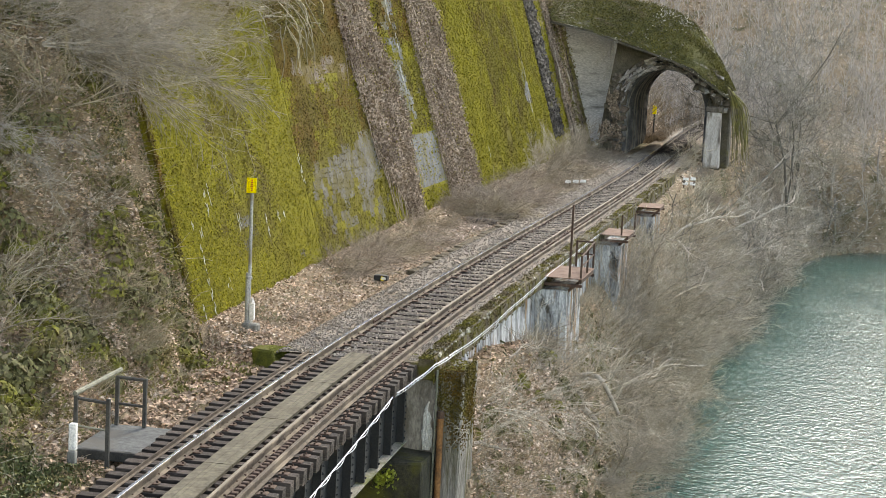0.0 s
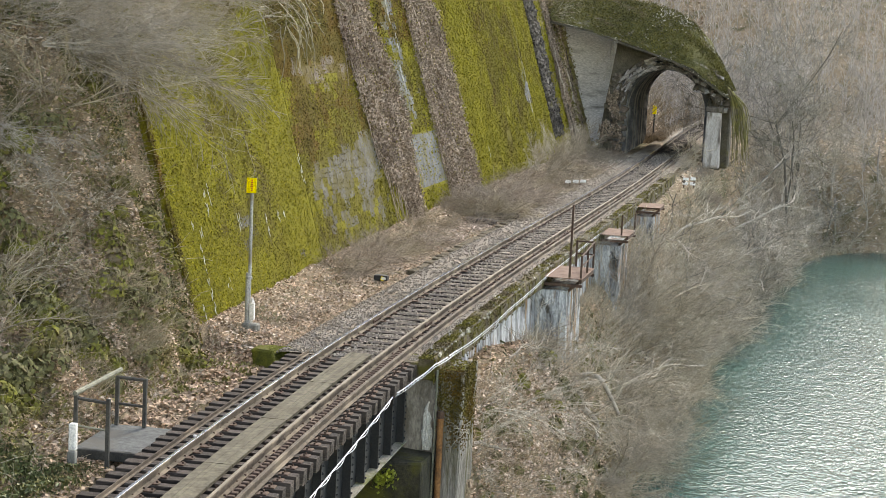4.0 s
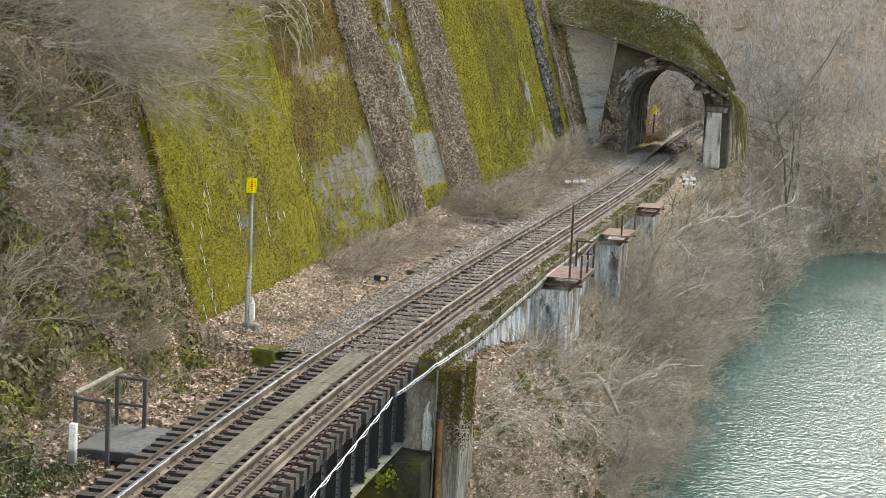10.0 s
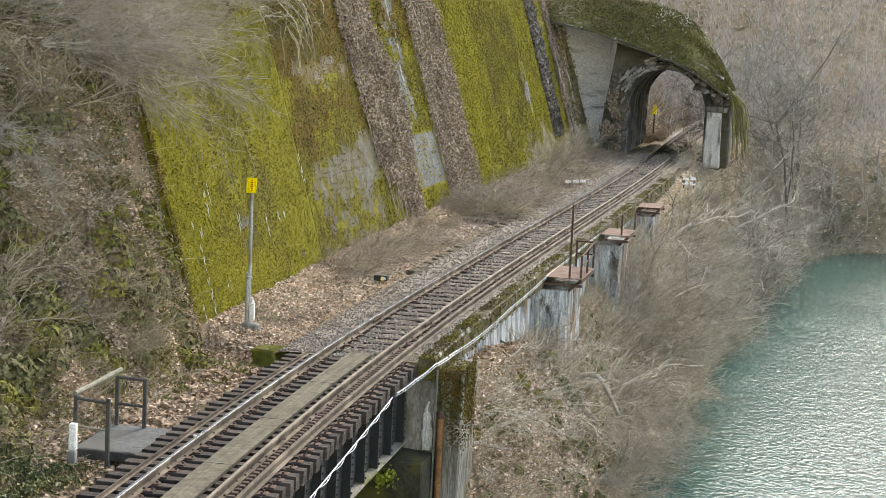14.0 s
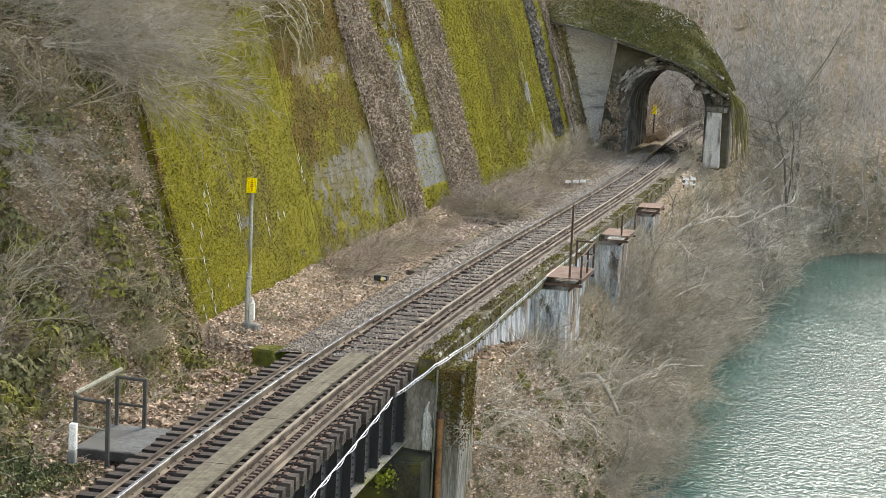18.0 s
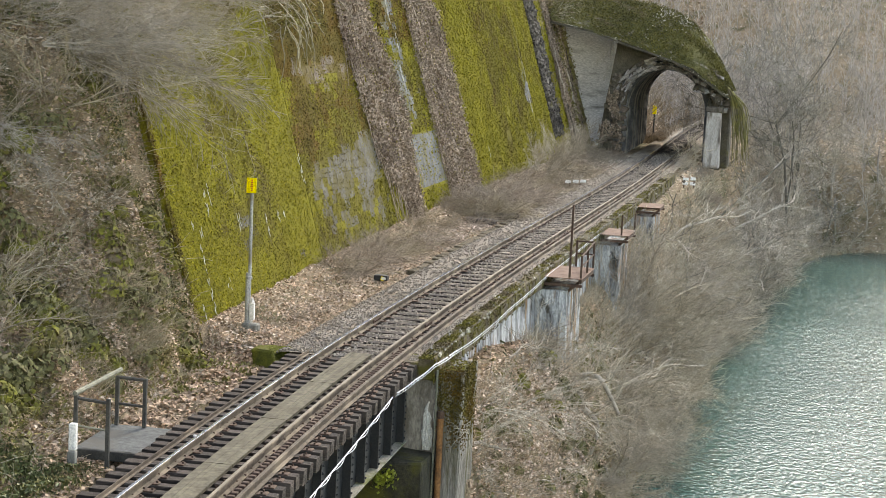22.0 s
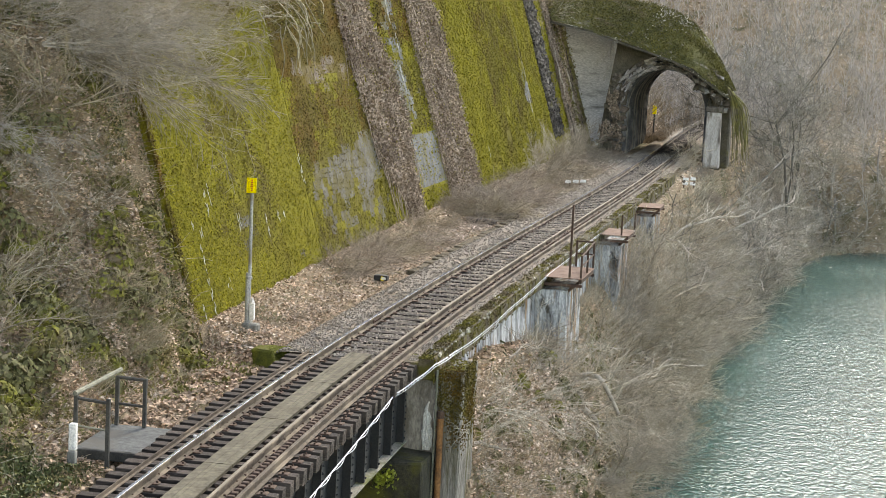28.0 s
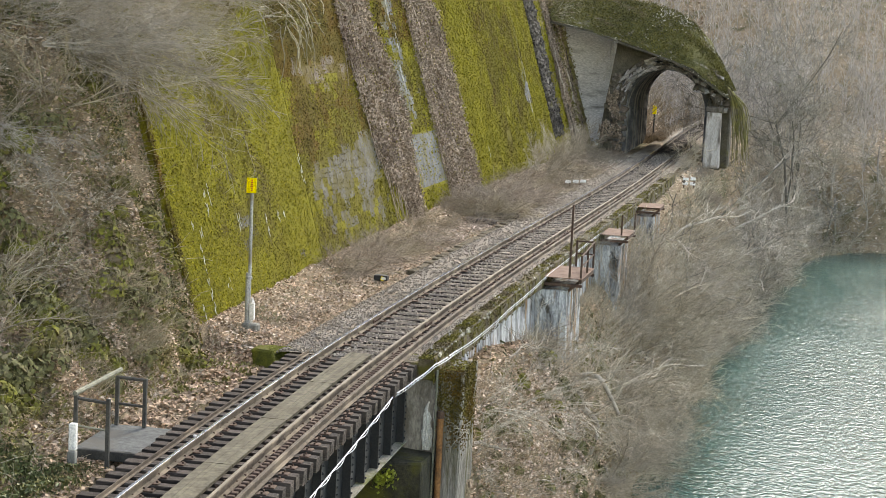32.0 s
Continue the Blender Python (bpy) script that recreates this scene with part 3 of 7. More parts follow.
def sleeper_mesh(name, length, width, height, seed):
    rnd = random.Random(seed)
    bm = box_bm(length, width, height, (0, 0, -height), 0.008)
    for p in bm.verts:
        p.co += Vector((rnd.uniform(-0.012, 0.012), rnd.uniform(-0.004, 0.004), rnd.uniform(-0.005, 0.005)))
    me = bpy.data.meshes.new(name)
    bm.to_mesh(me)
    bm.free()
    me.materials.append(M_SLEEPER)
    return me


def build_sleepers():
    rnd = random.Random(5)
    bridge = [sleeper_mesh("sleeper", 2.42, 0.20, 0.21, s) for s in range(4)]
    plain = [sleeper_mesh("sleeper", 2.1, 0.2, 0.14, 10 + s) for s in range(4)]
    tie = box_bm(0.16, 0.14, 0.022, (0, 0, 0), 0.006)
    tie = merged(tie, rod_bm((-0.055, 0, 0.02), (-0.055, 0, 0.05), 0.016, 6), rod_bm((0.055, 0, 0.02), (0.055, 0, 0.05), 0.016, 6))
    tp = bpy.data.meshes.new("tie_plate")
    tie.to_mesh(tp)
    tie.free()
    tp.materials.append(M_RUSTPOST)
    v = 18.0
    while v < ABUT + 0.1:
        s = linked("bridge_sleeper", bridge[rnd.randrange(4)], m=along(rnd.uniform(-0.025, 0.025), v, -0.152) @ pose(0, 0, 0, 0, 0, rnd.uniform(-0.4, 0.4)))
        tagged(s, "weathered brown timber sleeper on the girder bridge", "sleeper", "bridge sleepers")
        if v > 21:
            for u in (U_LEFT, U_RIGHT):
                for side in (-1, 1):
                    linked("rail_clip", tp, s, "", pose(u + side * 0.085, 0, 0))
            linked("hook_bolt", tp, s, "", pose(1.02, 0, -0.004, 0, 0, 90))
        v += 0.352
    v = ABUT + 0.55
    while v < 118:
        s = linked("sleeper", plain[rnd.randrange(4)], m=along(rnd.uniform(-0.03, 0.03), v, -0.148) @ pose(0, 0, 0, 0, 0, rnd.uniform(-0.8, 0.8)))
        tagged(s, "grey-brown timber sleeper bedded in ballast", "sleeper", "ballasted sleepers")
        if v < 60:
            for u in (U_LEFT, U_RIGHT):
                for side in (-1, 1):
                    linked("rail_clip", tp, s, "", pose(u + side * 0.085, 0, 0))
        v += 0.56


def build_walkway():
    rnd = random.Random(8)
    way = thing("walkway", "faded timber walkway boards between the rails", "walkway")
    v = 12.6
    while v < 32.4:
        n = min(2.86, 32.55 - v)
        for k in range(6):
            u = -0.100 + 0.068 * k
            z = -0.145 + rnd.uniform(-0.003, 0.003)
            sweep("plank", [(u - 0.032, z), (u + 0.032, z), (u + 0.032, z + 0.045), (u - 0.032, z + 0.045)], M_BOARD, v + 0.012, v + n - 0.012, 0.7, way)
        v += 2.86


def build_ballast():
    us = [-1.75, -1.55, -1.4, -1.25, -1.0, -0.75, -0.5, -0.25, 0, 0.25, 0.5, 0.75, 1.0, 1.15, 1.3]
    verts, faces = [], []
    n = len(us)
    vs = [ABUT + 0.32 * i for i in range(int((122 - ABUT) / 0.32))]
    for v in vs:
        for u in us:
            p = T(u, v)
            z = -0.175 + 0.03 * bumps(p.x, p.y, 4.0) + 0.02 * bumps(p.x, p.y, 11.0)
            z += 0.034 * smooth(0.62, 0.8, abs(u)) + 0.012 * smooth(40, 46, v)
            z -= 0.035 * math.exp(-((abs(u) - 0.53) / 0.16) ** 2)
            z -= 0.22 * smooth(-1.35, -1.75, u)
            verts.append(T(u, v, z))
    faces = [(i * n + j, i * n + j + 1, (i + 1) * n + j + 1, (i + 1) * n + j) for i in range(len(vs) - 1) for j in range(n - 1)]
    b = linked("ballast", mesh_of("ballast", verts, faces, M_BALLAST, True))
    tagged(b, "dusty brown-grey stone ballast with weeds between the sleepers", "ballast", kind="structure")
    rnd = random.Random(3)
    soup = Soup()
    for i in range(19000):
        v = ABUT + 0.1 + 56 * rnd.random() ** 1.5
        u = rnd.uniform(-1.65, 1.25)
        r = rnd.uniform(0.012, 0.030)
        if abs(abs(u) - 0.535) < 0.10 or abs(u - U_GUARD) < 0.09:
            continue
        z = -0.166 + 0.034 * smooth(0.62, 0.8, abs(u)) + 0.012 * smooth(40, 46, v) - 0.22 * smooth(-1.35, -1.75, u)
        soup.chip(T(u, v, z), r, rnd)
    c = linked("ballast_stones", soup.mesh("ballast_stones", M_STONE))
    tagged(c, "loose grey and brown ballast stones beside the rails", "stones", kind="stuff")


build_rails()
build_sleepers()
build_walkway()
build_ballast()


# ---- girder span and its abutment ----
def build_girder():
    g = thing("plate_girder_bridge", "black riveted plate girder carrying the track", "bridge")
    for u in (-0.95, 0.95):
        s = 1 if u > 0 else -1
        sweep("top_flange", [(u - 0.15, -0.40), (u + 0.15, -0.40), (u + 0.15, -0.372), (u - 0.15, -0.372)], M_IRON, 10, ABUT - 0.35, 1.0, g)
        sweep("web", [(u - 0.008, -1.50), (u + 0.008, -1.50), (u + 0.008, -0.40), (u - 0.008, -0.40)], M_IRON, 10, ABUT - 0.35, 1.0, g)
        sweep("bottom_flange", [(u - 0.17, -1.53), (u + 0.17, -1.53), (u + 0.17, -1.50), (u - 0.17, -1.50)], M_FLANGE, 10, ABUT - 0.35, 1.0, g, label="dusty pale bottom flange")
        v = 20.0
        while v < ABUT - 0.3:
            bm = merged(box_bm(0.13, 0.014, 1.08, (s * 0.075, 0, -1.495)), box_bm(0.014, 0.09, 1.08, (s * 0.137, 0.03, -1.495)))
            st = part("stiffener", bm, M_IRON, g, "", along(u, v))
            if u > 0 and v > 22:
                rv = Soup()
                for k in range(9):
                    rv.chip(Vector((s * 0.15, 0.045, -1.42 + k * 0.115)), 0.022, random.Random(k))
                tagged(linked("riveted_angle", rv.mesh("riveted_angle", M_IRON), st), kind="stuff")
            v += 0.98
    for v in (20.5, 23.4, 26.3, 29.2, 31.6):
        part("cross_frame", merged(box_bm(1.86, 0.08, 0.08, (0, 0, -0.55)), box_bm(1.86, 0.08, 0.08, (0, 0, -1.42))), M_IRON, g, "", along(0, v))
    br = thing("cable_bracket", "thin steel bracket holding the white cable off the bridge", "bracket", along(0, 30.5))
    part("arm", rod_bm((0.80, 0, -0.375), (1.20, 0, -0.37), 0.016, 6), M_GALV, br)
    part("brace", rod_bm((0.80, 0, -0.42), (1.18, 0, -0.39), 0.010, 6), M_GALV, br)


def build_abutment():
    a = thing("abutment", "mossy stained concrete bridge abutment with white lime runs", "abutment", along(0, ABUT), kind="structure")
    # rows of (width in u from, to, front, back, bottom, top)
    def block(name, u0, u1, f, b, z0, z1, m, label="", rag=0.02, cuts=5):
        bm = box_bm(u1 - u0, b - f, z1 - z0, ((u0 + u1) / 2, (f + b) / 2, z0), 0.03)
        bmesh.ops.subdivide_edges(bm, edges=bm.edges[:], cuts=cuts, use_grid_fill=True)
        for p in bm.verts:
            p.co += Vector((bumps(p.co.x + p.co.y, p.co.z, 2.3, 1.0), bumps(p.co.x, p.co.z, 2.1, 2.0), 0.6 * bumps(p.co.x, p.co.y, 2.9, 4.0))) * rag * 1.6
        return part(name, bm, m, a, label)
    block("backwall", -1.9, 1.62, 0.02, 0.9, -6.0, -0.38, M_BACKWALL)
    block("bearing_ledge", -2.0, 1.6, -1.05, 0.0, -6.0, -1.74, M_LEDGE, "mossy bearing ledge", 0.09)
    block("pilaster", 1.66, 2.06, -0.12, 1.2, -7.2, -0.24, M_PILASTER, "leached streaky concrete pilaster", 0.03)
    block("cap", 0.9, 1.62, -0.08, 0.8, -0.36, -0.13, M_KERB)
    block("cap_stone", -1.85, -1.35, -0.15, 0.35, -0.6, -0.16, M_MOSSROCK, "moss-covered capstone", 0.16)
    rnd = random.Random(4)
    for k in range(7):
        u = rnd.gauss(1.45, 0.07)
        w = rnd.uniform(0.018, 0.052)
        z1 = rnd.uniform(-1.25, -0.75)
        s = Soup()
        pts = [Vector((u + rnd.uniform(-0.03, 0.03), -0.03, z1 + (-1.72 - z1) * i / 6)) for i in range(7)]
        s.tube(pts, [w * q for q in (0.3, 0.8, 0.6, 1.0, 0.7, 1.0, 0.5)], 5)
        linked("lime_run", s.mesh("lime_run", M_LIME), a, "white lime run")
    pipe = thing("drain_pipe", "rusted orange-brown drain pipe against the abutment", "pipe", along(1.56, ABUT - 0.2))
    part("pipe", rod_bm((0.14, -0.04, -0.98), (0.16, -0.08, -6.6), 0.055, 10), M_PIPERUST, pipe)
    part("socket", rod_bm((0.14, -0.04, -1.06), (0.14, -0.04, -0.94), 0.07, 10), M_RUSTPOST, pipe)
    part("conduit", rod_bm((0.04, -0.02, -0.2), (0.02, -0.06, -6.6), 0.02, 8), M_HANDRAIL, pipe, "thin pale conduit")


build_girder()
build_abutment()


# ---- masonry viaduct side, kerb and piers ----
def build_viaduct():
    side = sweep("viaduct_wall", [(0.9, -0.45), (1.33, -0.45), (1.50, -6.5), (0.9, -6.5)], M_PALE, ABUT + 0.9, 78, 1.0)
    tagged(side, "pale streaked concrete side of the viaduct", "viaduct", kind="structure")
    rnd = random.Random(12)
    kerb = thing("kerb", "moss-grown concrete kerb along the edge of the track bed", "kerb", kind="structure")
    v = ABUT - 0.1
    while v < 76:
        n = rnd.uniform(0.75, 1.05)
        w = 0.31 + rnd.uniform(-0.02, 0.03)
        bm = box_bm(w, n - 0.008, 0.42, (0, n / 2, -0.5), 0.03, segments=1)
        bmesh.ops.subdivide_edges(bm, edges=bm.edges[:], cuts=1, use_grid_fill=True)
        for p in bm.verts:
            p.co += Vector((rnd.uniform(-0.018, 0.018), 0, rnd.uniform(-0.022, 0.022)))
        part("kerb_stone", bm, M_KERB, kerb, "", along(1.36 + rnd.uniform(-0.015, 0.015), v, 0.065 + rnd.uniform(-0.015, 0.02)))
        v += n
    for v, w, b in ((45.5, 2.4, 0.05), (54.9, 2.2, 0.05), (63.4, 2.0, 0.05)):
        p = thing("pier", "battered viaduct pier with white and rust-brown streaks", "pier", along(0, v), "viaduct piers", "structure")
        bm = bmesh.new()
        prof = [(1.2, -0.47), (2.12, -0.47), (2.12 + b, -7.4), (1.2, -7.4)]
        rows = []
        for y in (-w / 2, -w / 4, 0, w / 4, w / 2):
            rows.append([bm.verts.new((u + 0.05 * bumps(u, y, 3.0, v), y, z)) for u, z in prof])
        for r, s in zip(rows, rows[1:]):
            for k in range(4):
                bm.faces.new((r[k], r[(k + 1) % 4], s[(k + 1) % 4], s[k]))
        bm.faces.new(list(reversed(rows[0])))
        bm.faces.new(rows[-1])
        bmesh.ops.subdivide_edges(bm, edges=bm.edges[:], cuts=3, use_grid_fill=True)
        if 50 < v < 58:
            for k in range(24):
                bmesh.ops.bisect_plane(bm, geom=bm.verts[:] + bm.edges[:] + bm.faces[:], plane_co=(0, 0, -0.6 - 0.05 * k), plane_no=(0, 0, 1))
            for k in range(14):
                bmesh.ops.bisect_plane(bm, geom=bm.verts[:] + bm.edges[:] + bm.faces[:], plane_co=(1.45 + 0.05 * k, 0, 0), plane_no=(1, 0, 0))
            for q in bm.verts:
                d = ((q.co.x - 1.98 + 0.25 * (q.co.z + 1.1)) / 0.13) ** 2 + ((q.co.z + 1.12) / 0.42) ** 2 + 0.9 * bumps(q.co.x, q.co.z, 6.0, 2.0)
                if q.co.y < -w / 2 + 0.02 and d < 1.0:
                    q.co.y += 0.4 * min(1.0, 1.6 * (1 - d))
        for q in bm.verts:
            q.co += Vector((bumps(q.co.z, q.co.y, 1.9, v), bumps(q.co.x, q.co.z, 1.7, v), 0)) * 0.06
        part("shaft", bm, M_PALE, p)


def build_refuge(v, length, reach, rails, label):
    """A rusted steel refuge platform bracketed off the viaduct's edge."""
    u0 = 1.50
    r = thing("refuge_platform", label, "platform", along(u0, v, -0.16), "refuge platforms")
    for k in range(4):
        y0 = length * k / 4
        bm = box_bm(reach, length / 4 - 0.008, 0.016, (reach / 2, y0 + length / 8, 0), 0.003)
        part("deck_plate", bm, M_RUST, r)
    for y in (0.03, length - 0.03):
        part("edge_beam", box_bm(reach, 0.05, 0.07, (reach / 2, y, -0.20), 0.005), M_RUSTPOST, r)
    part("edge_beam", box_bm(0.05, length - 0.14, 0.10, (reach - 0.04, length / 2, -0.105), 0.005), M_RUSTPOST, r)
    for y in (0.25, length - 0.25):
        part("bracket", rod_bm((reach - 0.1, y, -0.1), (0.05, y, -0.85), 0.035, 6), M_RUSTPOST, r)
    for x, y, h in rails:
        part("post", box_bm(0.05, 0.05, h, (x, y, 0.03), 0.004), M_RUSTPOST, r)
    if len(rails) > 2:
        pts = [q for q in rails if q[2] < 1.2]
        for a, b in zip(pts, pts[1:]):
            for f in (0.5, 0.97):
                part("rail_bar", rod_bm((a[0], a[1], a[2] * f + 0.03), (b[0], b[1], b[2] * f + 0.03), 0.022, 6), M_RUSTPOST, r)
    return r


def build_kerb_moss():
    """Moss, roots and grass along the kerb and on top of the abutment."""
    rnd = random.Random(19)
    s, s2 = Soup(), Soup()
    for _ in range(38000):
        v = ABUT - 0.2 + 42 * rnd.random() ** 1.7
        if noise.noise((v * 0.7, 0.0, 4.0)) + 0.5 * smooth(42, 33, v) < rnd.uniform(-0.25, 0.45):
            continue
        u = rnd.uniform(1.23, 1.49)
        z = -0.012 + rnd.uniform(-0.01, 0.025)
        if rnd.random() < 0.35:
            u, z = 1.525, -0.04 - 0.45 * rnd.random() ** 2
        if v < ABUT + 1.2 and rnd.random() < 0.45:
            z = -0.25 - 1.3 * rnd.random() ** 1.8
            u = 2.075 if rnd.random() < 0.5 else rnd.uniform(1.66, 2.07)
            if noise.noise((u * 3 + v * 2.5, 0.0, z * 0.8)) < 0.22 + 0.12 * min(0.0, z + 1.5):
                continue
            v = rnd.uniform(ABUT - 0.1, ABUT + 1.1) if u > 2.074 else ABUT - 0.15
            for _k in range(7):
                a = Vector((rnd.gauss(0, 1), rnd.gauss(0, 1), rnd.gauss(0, 1))).normalized()
                b = a.cross(Vector((rnd.gauss(0, 1), rnd.gauss(0, 1), rnd.gauss(0, 1)))).normalized()
                s2.quad(T(u + (rnd.gauss(0, 0.05) if u < 2.07 else 0.0), v + (rnd.gauss(0, 0.06) if u > 2.074 else 0.0), z + rnd.gauss(0, 0.12)), a * 0.014, b * 0.014)
            continue
        elif v < ABUT + 1.0 and rnd.random() < 0.6:
            u, z = rnd.uniform(1.6, 2.09), -0.22 - (0.9 * rnd.random() ** 2 if rnd.random() < 0.5 else 0.0)
            v = ABUT - 0.14 if z < -0.23 else v
        a = Vector((rnd.gauss(0, 1), rnd.gauss(0, 1), rnd.gauss(0, 1))).normalized()
        b = a.cross(Vector((rnd.gauss(0, 1), rnd.gauss(0, 1), rnd.gauss(0, 1)))).normalized()
        k = rnd.uniform(0.006, 0.018)
        s.quad(T(u, v, z), a * k, b * k)
    tagged(linked("pilaster_moss", s2.mesh("pilaster_moss", M_TUFT["rusty"])), "olive brown moss down the abutment pilaster", "moss", kind="stuff")
    flakes = Soup()
    for _ in range(260):
        v = ABUT + 0.2 + 36 * rnd.random() ** 1.5
        flakes.chip(T(rnd.choice((rnd.uniform(1.22, 1.5), 1.53)), v, rnd.uniform(-0.03, 0.02) if rnd.random() < 0.6 else -0.25 * rnd.random()), rnd.uniform(0.012, 0.04), rnd)
    tagged(linked("kerb_lichen", flakes.mesh("kerb_lichen", M_LICHEN)), "pale lichen and stone flakes on the kerb", "lichen", kind="stuff")
    tagged(linked("kerb_moss", s.mesh("kerb_moss", M_KERBTUFT)), "dark olive moss along the kerb and abutment", "moss", kind="stuff")


build_viaduct()
build_kerb_moss()
build_refuge(44.3, 2.2, 0.98, [(0.66, 0.05, 1.8), (0.94, 0.06, 0.56), (0.94, 1.1, 0.62), (0.94, 2.14, 0.68), (0.5, 2.14, 0.68)], "rusted brown steel refuge platform with posts and a low railing")
build_refuge(53.8, 1.8, 0.88, [(0.66, 0.05, 0.6), (0.84, 1.75, 0.5)], "rusted brown steel refuge platform with two short posts")
build_refuge(62.5, 1.6, 0.82, [], "rusted brown steel refuge platform under bare branches")


# ---- retaining wall ----
def wall_point(v, z, out=0.0):
    return T(wall_u(v) - BATTER * z + out, v, z)


def window(x, a, b, soft):
    return smooth(a - soft, a + soft, x) * (1 - smooth(b - soft, b + soft, x))


def bareness(v, z):
    """How bare of moss the wall is: the washed grey fields and the streaks by the joints."""
    lean = 0.10 * (v - 47.0)
    f = 0.84 * window(v, 43.1, 51.2, 0.5) * window(z, 1.15, 2.45 + lean, 0.45)
    f = max(f, 0.55 * window(v, 43.5, 51.0, 0.8) * window(z, 0.4, 1.3, 0.4))
    f = max(f, 1.1 * window(v, 54.8, 58.6, 0.25) * window(z, 0.62, 2.4, 0.12))
    f = max(f, 0.66 * window(v, 54.6, 56.6, 0.4) * window(z, 2.2, 6.8, 0.5))
    f = max(f, 0.58 * window(v, 56.2, 58.0, 0.4) * window(z, 3.4, 4.0, 0.25))
    f = max(f, 0.64 * window(v, 44.0, 49.8, 0.6) * window(z, 3.95, 4.85, 0.3))
    f = max(f, 0.47 * window(v, 83.0, 91.0, 0.6))
    f = max(f, 0.50 * window(v, 36.6, 37.9, 0.4) * window(z, 1.3, 1.9, 0.25))
    f = max(f, 0.62 * window(v, 75.6, 76.8, 0.25) * window(z, 2.3, 4.4, 0.5))
    return f + 0.40 * noise.noise((v * 0.75, z * 1.5, 3.3)) + 0.24 * noise.noise((v * 2.6, z * 4.0, 8.3))


def rustiness(v, z):
    """Where the moss is rust-brown instead of green."""
    f = 0.88 * window(v, 42.8, 50.4, 0.4) * smooth(3.6, 4.7, z)
    f = max(f, 0.55 * window(v, 42.75, 51.6, 0.2) * smooth(1.9, 2.7, z))
    f = max(f, 0.52 * smooth(4.2, 6.2, z) * window(v, 33, 58, 1.0))
    f = max(f, 0.70 * window(v, 54.0, 58.3, 0.4) * smooth(4.4, 5.6, z))
    f = max(f, 0.75 * (1 - smooth(33.0, 33.35, v)))
    f = max(f, 0.34 * window(v, 67.5, 76, 1.0) * smooth(2.0, 3.6, z))
    return f + 0.36 * noise.noise((v * 0.6 + 9, z * 0.9, 1.3)) + 0.16 * noise.noise((v * 2.2, z * 1.6, 5.1))


def dullness(v, z):
    """Where the moss is dark and olive: in panels, soft patches and upright runs."""
    f = 0.58 * window(v, 42.75, 51.6, 0.15) * smooth(4.4, 3.2, z)
    f = max(f, 0.50 * window(v, 36.0, 40.2, 0.8) * smooth(0.2, 1.0, z))
    f = max(f, 0.75 * window(v, 40.3, 40.65, 0.1) * window(z, 3.0, 4.3, 0.3))
    f = max(f, 0.62 * window(v, 54.0, 58.3, 0.4) * window(z, 2.4, 4.8, 0.4))
    f = max(f, 0.46 * window(v, 69.0, 76.0, 0.8))
    f = max(f, 0.75 * window(v, 69.0, 70.5, 0.3) * window(z, 2.6, 5.2, 0.5))
    f = max(f, 0.80 * window(v, 76.2, 76.75, 0.12) * window(z, 2.4, 6.2, 0.3))
    if v > 63:
        f += 0.30 * noise.noise((v * 1.7, z * 0.22, 6.0))
    else:
        f += 0.14 * noise.noise((v * 2.0, z * 0.4, 6.0))
    return f + 0.32 * noise.noise((v * 0.5, z * 0.8, 2.2)) + 0.28 * noise.noise((v * 1.6, z * 2.2, 7.7))


def moss_kind(v, z, jitter):
    if rustiness(v, z) + jitter > 0.52:
        return "rusty"
    return "olive" if dullness(v, z) + jitter > 0.45 else "moss"


PANELS = [(32.95, 42.8), (42.8, 51.9), (51.9, 60.2), (60.2, 76.9), (76.9, 90.0)]


def build_wall():
    for i, (v0, v1) in enumerate(PANELS):
        wall = thing("retaining_wall_%d" % (i + 1), "tall battered block wall under bright yellow-green moss", "wall", kind="structure")
        n = max(2, int((v1 - v0) / 0.9) + 1)
        verts, faces = [], []
        for k in range(n):
            v = v0 + 0.012 + (v1 - v0 - 0.024) * k / (n - 1)
            top = wall_top(v)
            for z, out in ((-0.7, -0.02), (top, -0.02), (top, -0.5), (-0.7, -0.5)):
                verts.append(wall_point(v, z, out))
        for k in range(n - 1):
            for j in range(4):
                a, b = k * 4 + j, k * 4 + (j + 1) % 4
                faces.append((a, a + 4, b + 4, b))
        faces += [(0, 1, 2, 3), tuple(reversed(range((n - 1) * 4, n * 4)))]
        linked("wall_body", mesh_of("wall_body", verts, faces, M_BLOCK["moss"]), wall)
        WALLS.append((v0, v1, wall))


def wall_frame(v, z):
    """Directions along the wall, up its face and out of it."""
    x = (wall_point(v + 0.1, z) - wall_point(v - 0.1, z)).normalized()
    up = (wall_point(v, z + 0.1) - wall_point(v, z - 0.1)).normalized()
    return x, up, x.cross(up).normalized()


